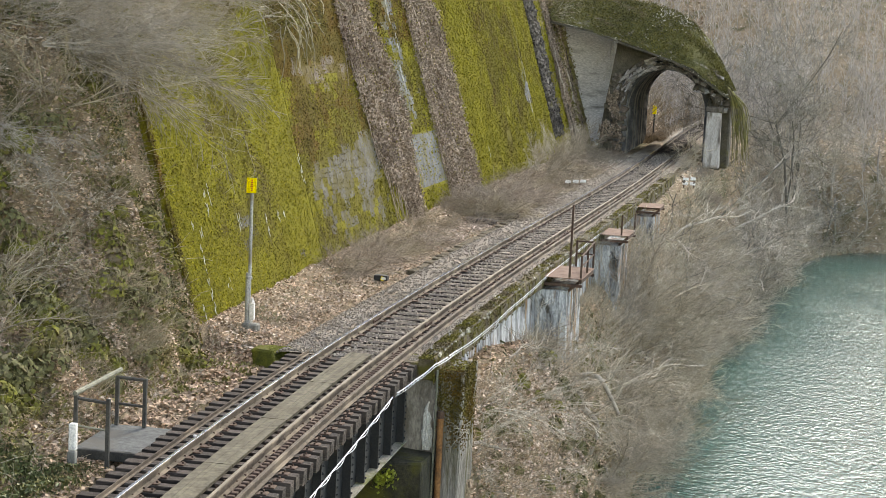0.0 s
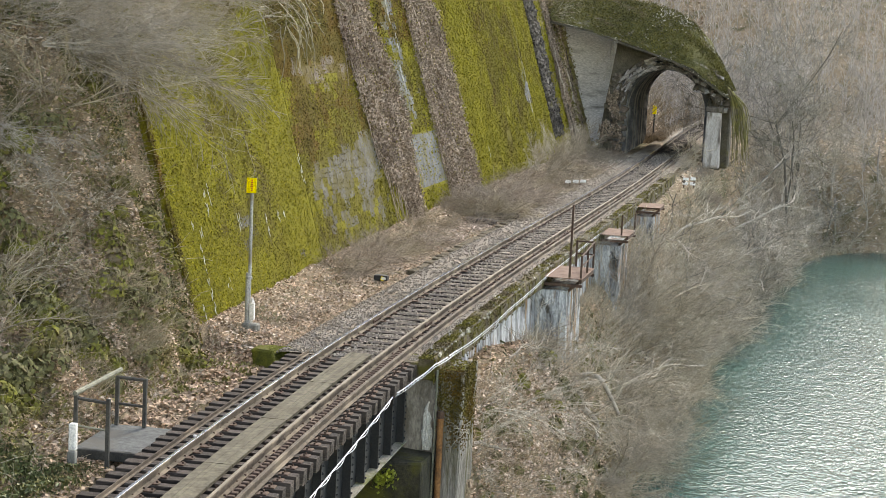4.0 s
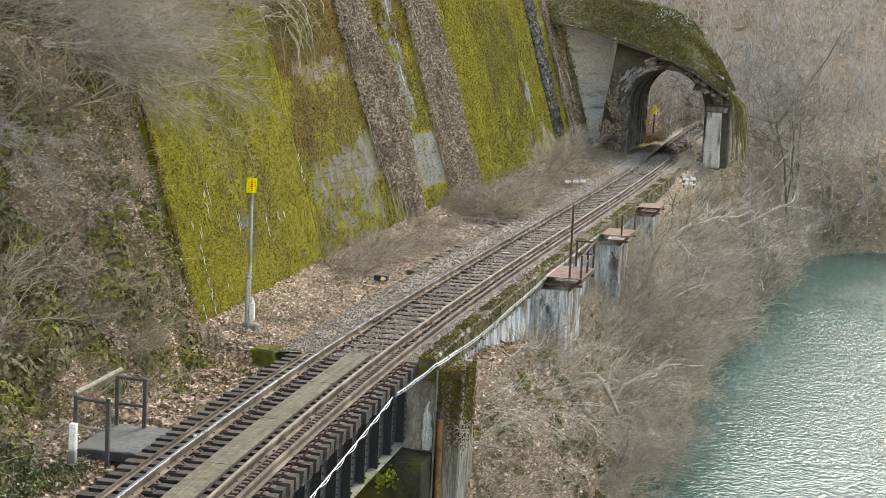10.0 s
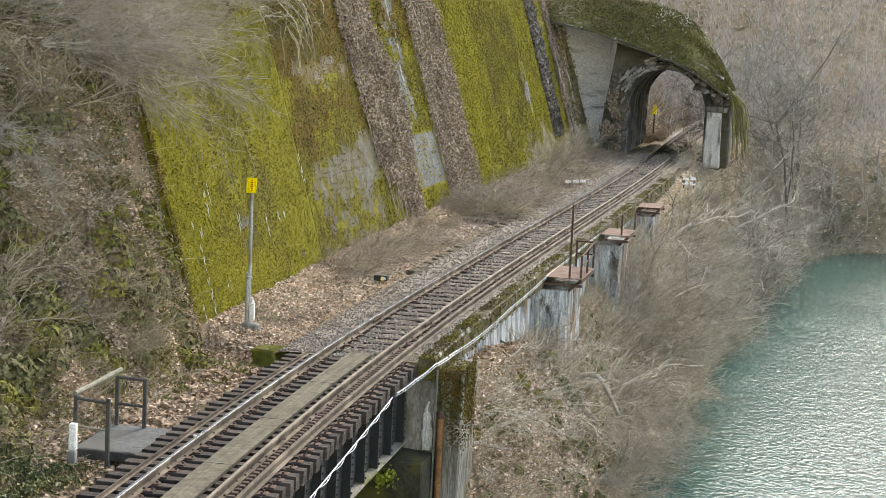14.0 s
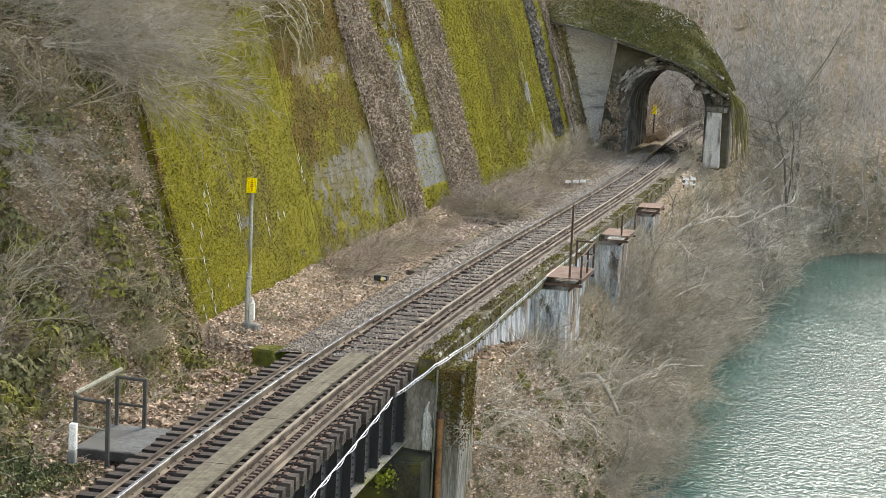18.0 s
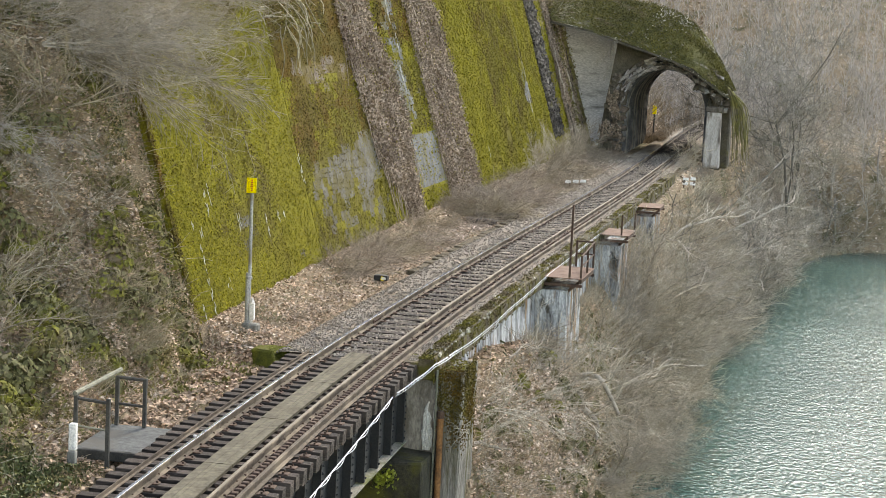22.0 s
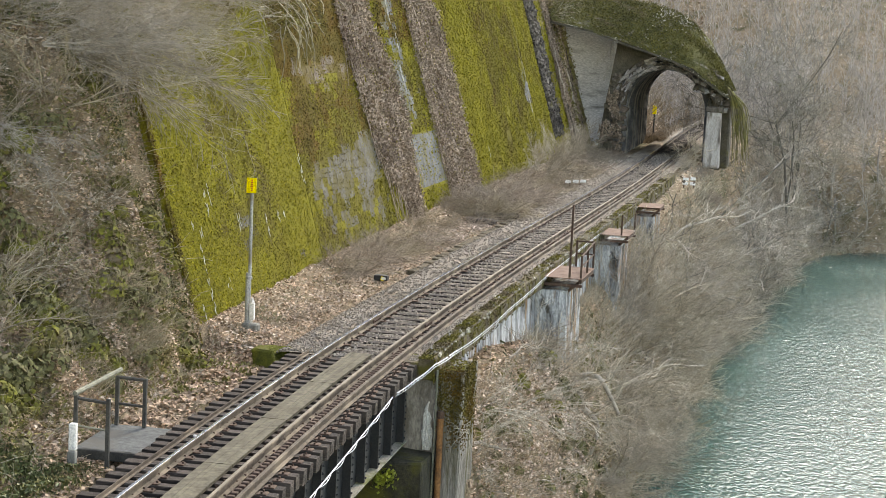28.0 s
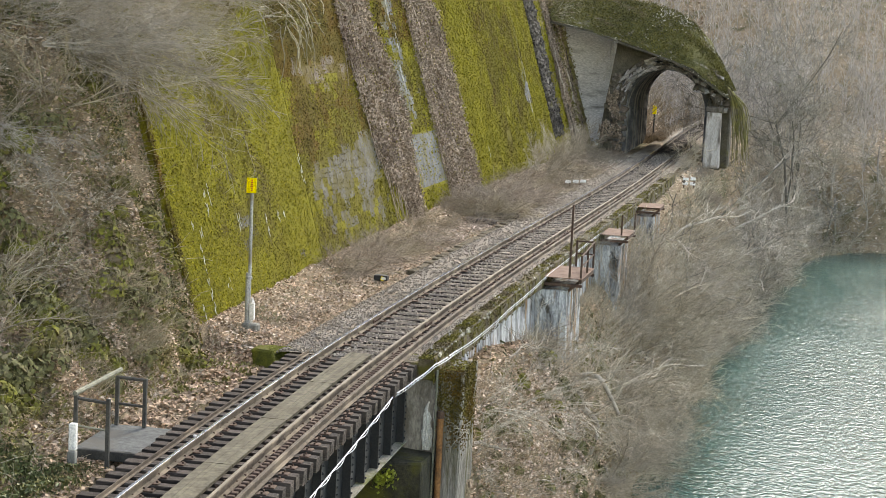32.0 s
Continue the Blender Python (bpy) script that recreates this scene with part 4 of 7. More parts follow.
def build_wall_blocks():
    """The courses of blocks that face the wall; moss smothers most of them."""
    rnd = random.Random(21)
    high, wide = 0.23, 0.46
    for v0, v1, wall in WALLS:
        soups = {k: Soup() for k in M_BLOCK}
        singles = 0
        z, row = -0.45, 0
        while z < 8.2:
            v = v0 + 0.02 - (wide / 2 if row % 2 else 0.0)
            while v < v1 - 0.02:
                a, b = max(v, v0 + 0.02), min(v + wide, v1 - 0.02)
                v += wide
                mid = (a + b) / 2
                if b - a < 0.1 or z + high > wall_top(mid):
                    continue
                bare = bareness(mid, z + high / 2)
                key = moss_kind(mid, z, 0.0)
                if bare + rnd.gauss(0, 0.14) > 0.55:
                    key = "brown" if (z > 3.2 and v < 53.5) or v > 80 else ("bare" if v > 53.5 else "worn")
                x, up, nrm = wall_frame(mid, z + high / 2)
                half_x = (wall_point(b, z + high / 2) - wall_point(a, z + high / 2)) / 2
                half_up = (wall_point(mid, z + high) - wall_point(mid, z)) / 2
                c = wall_point(mid, z + high / 2, rnd.uniform(-0.003, 0.003))
                if key in ("bare", "brown", "worn") and singles < 220:
                    s = Soup()
                    s.box(c, half_x * 0.994, half_up * 0.985, nrm * 0.03)
                    linked("block", s.mesh("block", M_BLOCK[key]), wall)
                    singles += 1
                else:
                    soups[key].box(wall_point(mid, z + high / 2), half_x, half_up, nrm * 0.03)
            z += high
            row += 1
        for key, soup in soups.items():
            if soup.v:
                tagged(linked("blockwork", soup.mesh("blockwork", M_BLOCK[key]), wall), kind="stuff")


def build_moss():
    """Cushions of moss standing off the blocks, thin over the bare fields."""
    rnd = random.Random(23)
    soups = {k: Soup() for k in M_TUFT}
    for _ in range(285000):
        v = 32.95 + 57.0 * rnd.random() ** 1.3
        z = -0.3 + 7.6 * rnd.random()
        if z > wall_top(v):
            continue
        if bareness(v, z) > 0.56 + rnd.gauss(0, 0.17) and rnd.random() > 0.10:
            continue
        if any(abs(v - j) < w for j, w in ((42.72, 0.05), (51.9, 0.07), (60.2, 0.07), (76.4, 0.10), (65.9, 0.06 if 2.0 < z < 2.6 else 0.0))):
            continue
        if (v - 71.2) ** 2 + (z - 2.4) ** 2 < 0.05 or (v - 70.2) ** 2 * 0.4 + (z - 1.5) ** 2 < 0.06:
            continue
        if 80.3 < v < 82.9 and z > 0.9:
            continue
        x, up, nrm = wall_frame(v, z)
        d = (nrm + x * rnd.gauss(0, 0.46) + up * rnd.gauss(0.1, 0.46)).normalized()
        a = rnd.uniform(0, 6.28)
        d1 = (x * math.cos(a) + up * math.sin(a)).cross(d).normalized()
        s = rnd.uniform(0.008, 0.019) * (1.0 if v < 50 else 1.5)
        key = moss_kind(v, z, rnd.gauss(0, 0.15))
        soups[key].quad(wall_point(v, z, 0.032 + rnd.uniform(0.0, 0.016)), d1 * s * 1.2, d.cross(d1) * s)
    for key, label in (("moss", "bright yellow-green moss cushions on the wall"), ("olive", "dull olive moss in dark patches on the wall"), ("rusty", "rust-brown and olive moss on the wall")):
        tagged(linked("wall_moss", soups[key].mesh("wall_moss", M_TUFT[key])), label, "moss", kind="stuff")
    # white lime runs below weep joints
    for v, z0, z1 in ((35.25, 1.95, 2.45), (35.6, 2.05, 2.5), (34.53, 1.45, 1.75), (34.22, 0.95, 1.45), (34.25, 0.15, 0.85), (34.0, 1.7, 1.95), (35.43, 0.35, 0.62), (39.0, 1.2, 1.6), (39.95, 1.25, 1.55), (37.1, 1.5, 1.85),
                      (33.6, 0.0, 0.4), (42.68, 1.9, 2.6), (40.5, 1.3, 1.5), (76.5, 3.0, 4.4), (55.9, 5.9, 6.6), (56.2, 5.1, 5.5), (55.7, 3.9, 4.5), (76.3, 2.2, 2.8), (66.0, 1.0, 1.4)):
        owner = [w_ for a_, b_, w_ in WALLS if a_ <= v <= b_][0]
        for k in range(2):
            s = Soup()
            vv, z = v + rnd.uniform(-0.10, 0.10), z1 - rnd.uniform(0, 0.12)
            while z > z0:
                n = rnd.uniform(0.06, 0.22)
                w = rnd.uniform(0.004, 0.010)
                pts = [wall_point(vv + rnd.uniform(-0.03, 0.03), z - n * i / 3, 0.052) for i in range(4)]
                s.tube(pts, [w * 0.5, w, w * 1.1, w * 0.4], 4)
                z -= n + rnd.uniform(0.02, 0.14)
            if s.v:
                linked("lime_run", s.mesh("lime_run", M_LIME), owner, "pale lime run")


def build_wall_strips():
    """Dead creeper in two broad bands down the wall, and a wet drain channel."""
    rnd = random.Random(29)
    bands = (([(0, 52.8), (0.5, 52.4), (1.3, 51.3), (2.05, 50.6), (4.2, 49.9), (7, 49.6)], [(0, 53.9), (0.95, 54.3), (2.65, 54.9), (4.0, 54.7), (6.2, 53.3), (7, 53.0)]),
             ([(0, 58.4), (3.6, 58.2), (7, 57.9)], [(0, 62.6), (0.8, 63.0), (4.0, 63.0), (7, 62.3)]),
             ([(0, 84.9), (7, 84.7)], [(0, 86.3), (7, 86.0)]), ([(0, 87.2), (7, 86.9)], [(0, 88.7), (7, 88.2)]), ([(0, 89.0), (7, 88.8)], [(0, 90.1), (7, 89.9)]))
    for left, right in bands:
        v0, v1 = left[-1][1], right[-1][1]
        vine = thing("creeper", "broad band of dead brown creeper hanging down the wall", "creeper", group="wall creepers")
        leaves, stems = Soup(), Soup()
        for _ in range(13000 if v0 < 70 else 6000):
            z = -0.1 + 7.4 * rnd.random()
            edge = 0.22 * noise.noise((z * 1.1, v0, 0.5)) + 0.16 * noise.noise((z * 3.3, v0, 1.5)) + rnd.gauss(0, 0.10)
            v = rnd.uniform(lerp_table(left, z) + edge, lerp_table(right, z) + edge * 0.6)
            if z > wall_top(v):
                continue
            p = wall_point(v, z, 0.05 + abs(rnd.gauss(0, 0.09)) + 0.10 * max(0.0, noise.noise((v * 1.3, z * 0.9, 4.0))))
            a = Vector((rnd.gauss(0, 1), rnd.gauss(0, 1), rnd.gauss(0, 1))).normalized()
            b = a.cross(Vector((rnd.gauss(0, 1), rnd.gauss(0, 1), rnd.gauss(0, 1)))).normalized()
            s = rnd.uniform(0.02, 0.05)
            leaves.quad(p, a * s, b * s * 0.7)
        for _ in range(220):
            z = rnd.uniform(0.7, 7.2)
            v = rnd.uniform(lerp_table(left, z), lerp_table(right, z))
            pts, rad, _d = wander(wall_point(v, z, 0.1), wall_point(v + rnd.uniform(-0.2, 0.2), z - 1, 0.1) - wall_point(v, z, 0.1), rnd.uniform(0.6, 2.4), 0.018, 0.008, rnd, 0.09, 0.0, 5)
            stems.tube(pts, rad, 3)
        tagged(linked("dead_foliage", leaves.mesh("dead_foliage", M_VINE), vine), kind="stuff")
        tagged(linked("stem_mat", stems.mesh("stem_mat", M_VINE), vine), kind="stuff")
    for k in range(34):
        v = rnd.uniform(84.4, 90.2)
        z0, z1 = rnd.uniform(-0.2, 2.5), rnd.uniform(4.2, 6.6)
        st = Soup()
        pts = [wall_point(v + rnd.gauss(0, 0.05) + 0.15 * noise.noise((i * 0.4, v, 2.0)), z0 + (z1 - z0) * i / 7, rnd.uniform(0.14, 0.24)) for i in range(8)]
        w = rnd.uniform(0.02, 0.065)
        st.tube(pts, [w * q for q in (0.7, 1.0, 0.9, 1.1, 0.9, 1.0, 0.8, 0.4)], 5)
        linked("thick_stem", st.mesh("thick_stem", (M_CANE, M_DARKSTRIP, M_STRAND, M_BRUSH, M_DARKBARK)[k % 5]), vine, "thick old creeper stem")
    ridge = Soup()
    for v0, v1 in ((86.1, 86.9), (88.5, 88.9)):
        for _ in range(2600):
            z = rnd.uniform(-0.1, 7.3)
            v = rnd.uniform(v0, v1) + 0.15 * noise.noise((z * 1.5, v0, 0.0))
            if noise.noise((v * 1.4, z * 0.9, 3.0)) < -0.25:
                continue
            a = Vector((rnd.gauss(0, 1), rnd.gauss(0, 1), rnd.gauss(0, 1))).normalized()
            b = a.cross(Vector((rnd.gauss(0, 1), rnd.gauss(0, 1), rnd.gauss(0, 1)))).normalized()
            s = rnd.uniform(0.025, 0.06)
            ridge.quad(wall_point(v, z, 0.05 + abs(rnd.gauss(0, 0.16))), a * s, b * s * 0.8)
    tagged(linked("moss_ridges", ridge.mesh("moss_ridges", M_STRAND)), "olive moss hanging in ridges between the creepers", "moss", kind="stuff")
    ch = thing("drain_channel", "narrow wet dark drain channel down the mossy wall", "drain", kind="structure")
    rocks, pale = Soup(), Soup()
    for _ in range(1500):
        z = rnd.uniform(0.9, 7.2)
        v = rnd.uniform(80.3, 82.85) + 0.12 * noise.noise((z * 1.5, 3.0, 0.0))
        low = z < 2.1 + 0.5 * noise.noise((v * 2, z, 1.0))
        (rocks if low or rnd.random() < 0.35 or v < 80.55 else pale).chip(wall_point(v, z, rnd.uniform(-0.03, 0.05)), rnd.uniform(0.06, 0.15), rnd)
    tagged(linked("dusty_rubble", pale.mesh("dusty_rubble", M_DUSTRUBBLE), ch), kind="stuff")
    tagged(linked("channel_rubble", rocks.mesh("channel_rubble", M_DARKSTRIP), ch), kind="stuff")



WALLS = []
build_wall()


# ---- tunnel ----
TUN0, TUN1 = 86.6, 99.5
HALF, SPRING = 1.96, 2.08


def arch(r, n=18, spring=SPRING):
    """Right foot to left foot of an arch on upright sides."""
    k = -0.10
    return [(r + k, -0.6), (r + k, spring * 0.5)] + [(r * math.cos(math.pi * i / n) + k, spring + r * math.sin(math.pi * i / n)) for i in range(n + 1)] + [(k - r, spring * 0.5), (k - r, -0.6)]


def ring(name, inner, outer, v0, v1, material, parent, label="", step=1.2):
    n = max(2, int((v1 - v0) / step) + 1)
    k = len(inner)
    verts, faces = [], []
    for i in range(n):
        v = v0 + (v1 - v0) * i / (n - 1)
        verts += [T(u, v, z) for u, z in inner] + [T(u, v, z) for u, z in outer]
    w = 2 * k
    for i in range(n - 1):
        for j in range(k - 1):
            faces.append((i * w + j, i * w + j + 1, (i + 1) * w + j + 1, (i + 1) * w + j))
            faces.append((i * w + k + j + 1, i * w + k + j, (i + 1) * w + k + j, (i + 1) * w + k + j + 1))
    for j in range(k - 1):
        faces.append((j + 1, j, k + j, k + j + 1))
        e = (n - 1) * w
        faces.append((e + j, e + j + 1, e + k + j + 1, e + k + j))
    return linked(name, mesh_of(name, verts, faces, material), parent, label)


def build_tunnel():
    t = thing("tunnel", "short single-track tunnel with a sooty ribbed lining", "tunnel", kind="structure")
    ring("lining", arch(HALF), arch(HALF + 0.6), TUN0 + 0.5, TUN1, M_BORE, t, "sooty dark lining")
    v = TUN0 + 0.9
    while v < TUN1 - 0.4:
        ring("lining_rib", arch(HALF - 0.07), arch(HALF - 0.004), v, v + 0.13, M_CONCRETE if int(v * 2) % 3 == 0 else M_BORE, t, "", 0.2)
        v += 0.62
    # headwall: masonry face round the opening
    k = arch(HALF + 0.62)
    outer = []
    for u, z in k:
        outer.append((max(-3.22 + 0.19 * max(0.0, min(3.8, z)), min(2.7, u * 1.8)), min(4.9 - 1.08 * max(0.0, u) + 0.7 * smooth(0.0, 1.2, -u), z * 1.35 if z > 0 else z)))
    # the hood's shade is in this face's dark colour too
    ring("headwall", k, outer, TUN0, TUN0 + 0.8, M_HEADSHADE, t, "mossy headwall coloured dark for the hood's shade", 0.8)
    rnd = random.Random(2)
    # thin rubble stones laid round the crown in ragged courses
    for course in range(3):
        n = 26 + 3 * course
        for i in range(n):
            a = radians(38 + 132 * (i + rnd.uniform(0.2, 0.8)) / n)
            r = HALF + 0.10 + 0.20 * course + rnd.uniform(-0.05, 0.05)
            if course == 2 and (a < radians(75) or rnd.random() < 0.25):
                continue
            bm = box_bm(rnd.uniform(0.20, 0.42), 0.5, rnd.uniform(0.08, 0.17), (0, 0, -0.08), 0.0)
            for q in bm.verts:
                q.co += Vector((rnd.uniform(-0.05, 0.05), rnd.uniform(-0.10, 0.05), rnd.uniform(-0.04, 0.04)))
            m = along(0, TUN0 + 0.05) @ pose(r * math.cos(a) - 0.10, 0, SPRING + r * math.sin(a), 0, 90 - math.degrees(a) + rnd.uniform(-14, 14), 0)
            part("voussoir", bm, M_RUBBLE if rnd.random() < 0.7 else M_STREAK, t, "", m)
    # uncoursed rubble jambs, brown, some stones in the dark headwall tone
    for _ in range(130):
        z = rnd.uniform(-0.4, 3.6)
        u = rnd.uniform(-3.15 + 0.18 * max(0.0, z), -2.0 - 0.25 * max(0.0, z - 2.4))
        bm = box_bm(rnd.uniform(0.15, 0.36), rnd.uniform(0.2, 0.34), rnd.uniform(0.10, 0.24), (0, 0, 0), 0.0)
        for q in bm.verts:
            q.co += Vector((rnd.uniform(-0.05, 0.05), rnd.uniform(-0.06, 0.06), rnd.uniform(-0.04, 0.04)))
        part("jamb_stone", bm, (M_STREAK, M_HEADSHADE, M_BROWNSTONE)[rnd.randrange(3)], t, "", along(u, TUN0 - 0.02, z) @ pose(0, 0, 0, 0, rnd.uniform(-20, 20), rnd.uniform(-15, 15)))
    for _ in range(110):
        bm = box_bm(rnd.uniform(0.14, 0.34), rnd.uniform(0.2, 0.4), rnd.uniform(0.10, 0.24), (0, 0, 0), 0.0)
        for q in bm.verts:
            q.co += Vector((rnd.uniform(-0.05, 0.05), rnd.uniform(-0.05, 0.05), rnd.uniform(-0.04, 0.04)))
        z = rnd.uniform(2.2, 3.9)
        u = rnd.uniform(max(2.0, 2.35 - 0.25 * (z - 2.2)) if z < 3.0 else 1.35, 3.05 - 0.75 * max(0.0, z - 2.8))
        part("rubble_stone", bm, (M_RUBBLE, M_STREAK, M_STREAK, M_HEADSHADE)[rnd.randrange(4)], t, "", along(u, 85.75 + rnd.uniform(0, 0.4) + 0.5 * max(0.0, z - 3.0), z) @ pose(0, 0, 0, rnd.uniform(-20, 20), rnd.uniform(-25, 25), rnd.uniform(0, 90)))
    bm = box_bm(1.1, 1.6, 3.3, (2.55, 0.9, -0.5), 0.08)
    part("side_mass", bm, M_HEADSHADE, t, "dark rubble core beside the mouth", along(0, TUN0 - 0.4))
    ivy = Soup()
    for _ in range(2600):
        z = -0.5 + 3.9 * rnd.random() ** 1.3
        u = rnd.uniform(-3.35 + 0.2 * max(0.0, z), -2.05 - 0.2 * max(0.0, z - 2.2))
        if noise.noise((u * 2.2, z * 1.4, 7.0)) < -0.05:
            continue
        a = Vector((rnd.gauss(0, 1), rnd.gauss(0, 1), rnd.gauss(0, 1))).normalized()
        b = a.cross(Vector((rnd.gauss(0, 1), rnd.gauss(0, 1), rnd.gauss(0, 1)))).normalized()
        k = rnd.uniform(0.02, 0.055)
        ivy.quad(T(u, TUN0 - 0.2 - abs(rnd.gauss(0, 0.08)), z), a * k, b * k * 0.7)
    tagged(linked("dead_foliage", ivy.mesh("dead_foliage", M_VINE), t, "dead brown creeper over the rubble jamb"), kind="stuff")
    # leaning mossy hood that overhangs the face
    low = [(-5.6, 6.05), (-3.6, 5.70), (-2.5, 5.33), (-1.6, 5.05), (-0.7, 4.80), (0.3, 4.50), (1.2, 4.12), (1.9, 3.65), (2.45, 3.30), (2.8, 3.05), (3.1, 2.85)]
    high = [(-6.0, 7.2), (-4.8, 7.3), (-3.6, 7.3), (-2.2, 7.25), (-1.0, 7.1), (0.1, 6.8), (1.0, 6.25), (1.75, 5.4), (2.35, 4.5), (2.75, 3.8), (3.15, 3.05)]
    verts, faces = [], []
    rows = 7
    m = len(low)
    for i in range(rows):
        f = i / (rows - 1)
        for (u0, z0), (u1, z1) in zip(low, high):
            q = 0.10 * bumps(u0 * 2 + i, z0 * 3 + i * 1.7, 1.3, 6.0)
            verts.append(T(u0 + (u1 - u0) * f + q, 85.3 + 3.4 * f, z0 + (z1 - z0) * f + q + 0.25 * math.sin(f * math.pi)))
    m = len(low)
    for i in range(rows - 1):
        for j in range(m - 1):
            faces.append((i * m + j, i * m + j + 1, (i + 1) * m + j + 1, (i + 1) * m + j))
    linked("hood", mesh_of("hood", verts, faces, M_PORTALMOSS, True), t, "moss-covered sloping hood over the tunnel mouth")
    tufts = Soup()
    for _ in range(24000):
        j, f = rnd.randrange(m - 1), rnd.random()
        g = rnd.random()
        u0, z0 = low[j][0] + (low[j + 1][0] - low[j][0]) * g, low[j][1] + (low[j + 1][1] - low[j][1]) * g
        u1, z1 = high[j][0] + (high[j + 1][0] - high[j][0]) * g, high[j][1] + (high[j + 1][1] - high[j][1]) * g
        p = T(u0 + (u1 - u0) * f, 85.3 + 3.4 * f, z0 + (z1 - z0) * f + 0.25 * math.sin(f * math.pi) + rnd.uniform(0.0, 0.09))
        a = Vector((rnd.gauss(0, 1), rnd.gauss(0, 1), rnd.gauss(0, 1))).normalized()
        b = a.cross(Vector((rnd.gauss(0, 1), rnd.gauss(0, 1), rnd.gauss(0, 1)))).normalized()
        s = rnd.uniform(0.014, 0.034)
        tufts.quad(p, a * s, b * s * 0.8)
    tagged(linked("hood_growth", tufts.mesh("hood_growth", M_HOODTUFT), t), kind="stuff")
    # underside lip
    verts, faces = [], []
    for u, z in low:
        verts += [T(u, 85.3, z), T(u - 0.05 * (1 if u > 0 else 0), 85.3, z - 0.09), T(u - 0.12 * (1 if u > 0 else 0), 87.2, z - 0.15)]
    for j in range(m - 1):
        a = j * 3
        faces += [(a, a + 3, a + 4, a + 1), (a + 1, a + 4, a + 5, a + 2)]
    linked("hood_lip", mesh_of("hood_lip", verts, faces, M_HEADSHADE), t, "underside of the hood, coloured dark for shade")
    # smooth wing wall towards the cutting
    bm = bmesh.new()
    prof = [(-5.6, -0.5), (-2.5, -0.5), (-2.4, 2.0), (-2.3, 5.6), (-6.6, 6.0)]
    fr = [bm.verts.new((u, -0.35, z)) for u, z in prof]
    bk = [bm.verts.new((u, 0.5, z)) for u, z in prof]
    bm.faces.new(fr)
    bm.faces.new(list(reversed(bk)))
    for j in range(5):
        bm.faces.new((fr[j], bk[j], bk[(j + 1) % 5], fr[(j + 1) % 5]))
    bmesh.ops.recalc_face_normals(bm, faces=bm.faces)
    part("wing_wall", bm, M_WING, t, "smooth grey concrete wing wall with drip stains", along(0, 89.9))
    strands, lichen = Soup(), Soup()
    for _ in range(46):
        f = rnd.random()
        a, b = Vector((2.85 + 0.5 * f, 85.3 + 0.5 * rnd.random(), 3.45 - 0.5 * f)), Vector((3.3 + 0.75 * f + rnd.gauss(0, 0.06), 85.2 + 0.6 * rnd.random(), rnd.uniform(-0.3, 1.6)))
        pts = []
        for i in range(7):
            g = i / 6
            q = a.lerp(b, g)
            pts.append(T(q.x + 0.30 * math.sin(math.pi * g) * 0.5 + rnd.gauss(0, 0.02), q.y, q.z + 0.25 * math.sin(math.pi * g)))
        strands.tube(pts, [0.02, 0.026, 0.026, 0.024, 0.02, 0.015, 0.008], 4)
    tagged(linked("moss_strands", strands.mesh("moss_strands", M_STRAND), t), kind="stuff")
    for _ in range(620):
        g = rnd.random()
        u, z = lerp_table([(0, -0.6), (0.4, 0.8), (0.7, 1.75), (1, 2.6)], g), lerp_table([(0, 6.75), (0.4, 6.15), (0.7, 5.2), (1, 3.9)], g)
        k = abs(rnd.gauss(0, 0.5))
        lichen.chip(T(u - 0.4 * k + rnd.gauss(0, 0.12), 88.2 - 1.6 * k, z - 0.95 * k + 0.22), rnd.uniform(0.012, 0.045), rnd)
    for _ in range(34):
        f = rnd.random()
        j = rnd.randrange(len(low) - 1)
        u0, z0 = low[j]
        u1, z1 = low[j + 1]
        lichen.chip(T(u0 + (u1 - u0) * f, 85.28, z0 + (z1 - z0) * f + rnd.uniform(-0.08, 0.10)), rnd.uniform(0.015, 0.045), rnd)
    tagged(linked("lichen", lichen.mesh("lichen", M_LICHEN), t, "pale grey lichen"), kind="stuff")
    for u, z0, z1 in ((-2.62, 4.5, 5.45), (-2.72, 4.2, 5.3), (-2.9, 4.35, 4.9), (-3.1, 4.1, 4.6), (-3.4, 3.9, 4.3), (-2.85, 3.5, 4.0), (-2.7, 3.6, 4.1), (-3.0, 3.2, 3.5)):
        s = Soup()
        pts = [Vector((u - 0.38 + rnd.uniform(-0.04, 0.04), -0.37, z1 + (z0 - z1) * i / 5)) for i in range(6)]
        s.tube(pts, [0.02, 0.035, 0.05, 0.045, 0.03, 0.01], 4)
        linked("lime_run", s.mesh("lime_run", M_LIME), t, "white lime run", along(0, 89.9))
    p = thing("portal_pillar", "short pale concrete pillar at the foot of the tunnel mouth", "pillar", along(2.36, 85.7, -0.45), kind="structure")
    bm = box_bm(0.78, 0.55, 2.62, (0, 0, 0), 0.04)
    for q in bm.verts:
        q.co.x *= 1.0 - 0.05 * q.co.z
    part("shaft", bm, M_PILLAR, p)
    part("cap_block", box_bm(0.82, 0.7, 0.26, (0.02, 0.05, 2.62), 0.05), M_STREAK, p, "dark stone block")


build_tunnel()


# ---- small things beside the line ----
def ground_pose(u, v, lift=0.0, rz=0.0, rx=0.0, ry=0.0):
    return Matrix.Translation(T(u, v, ground_z(u, v) + lift)) @ pose(0, 0, 0, rx, ry, rz - turn(v))


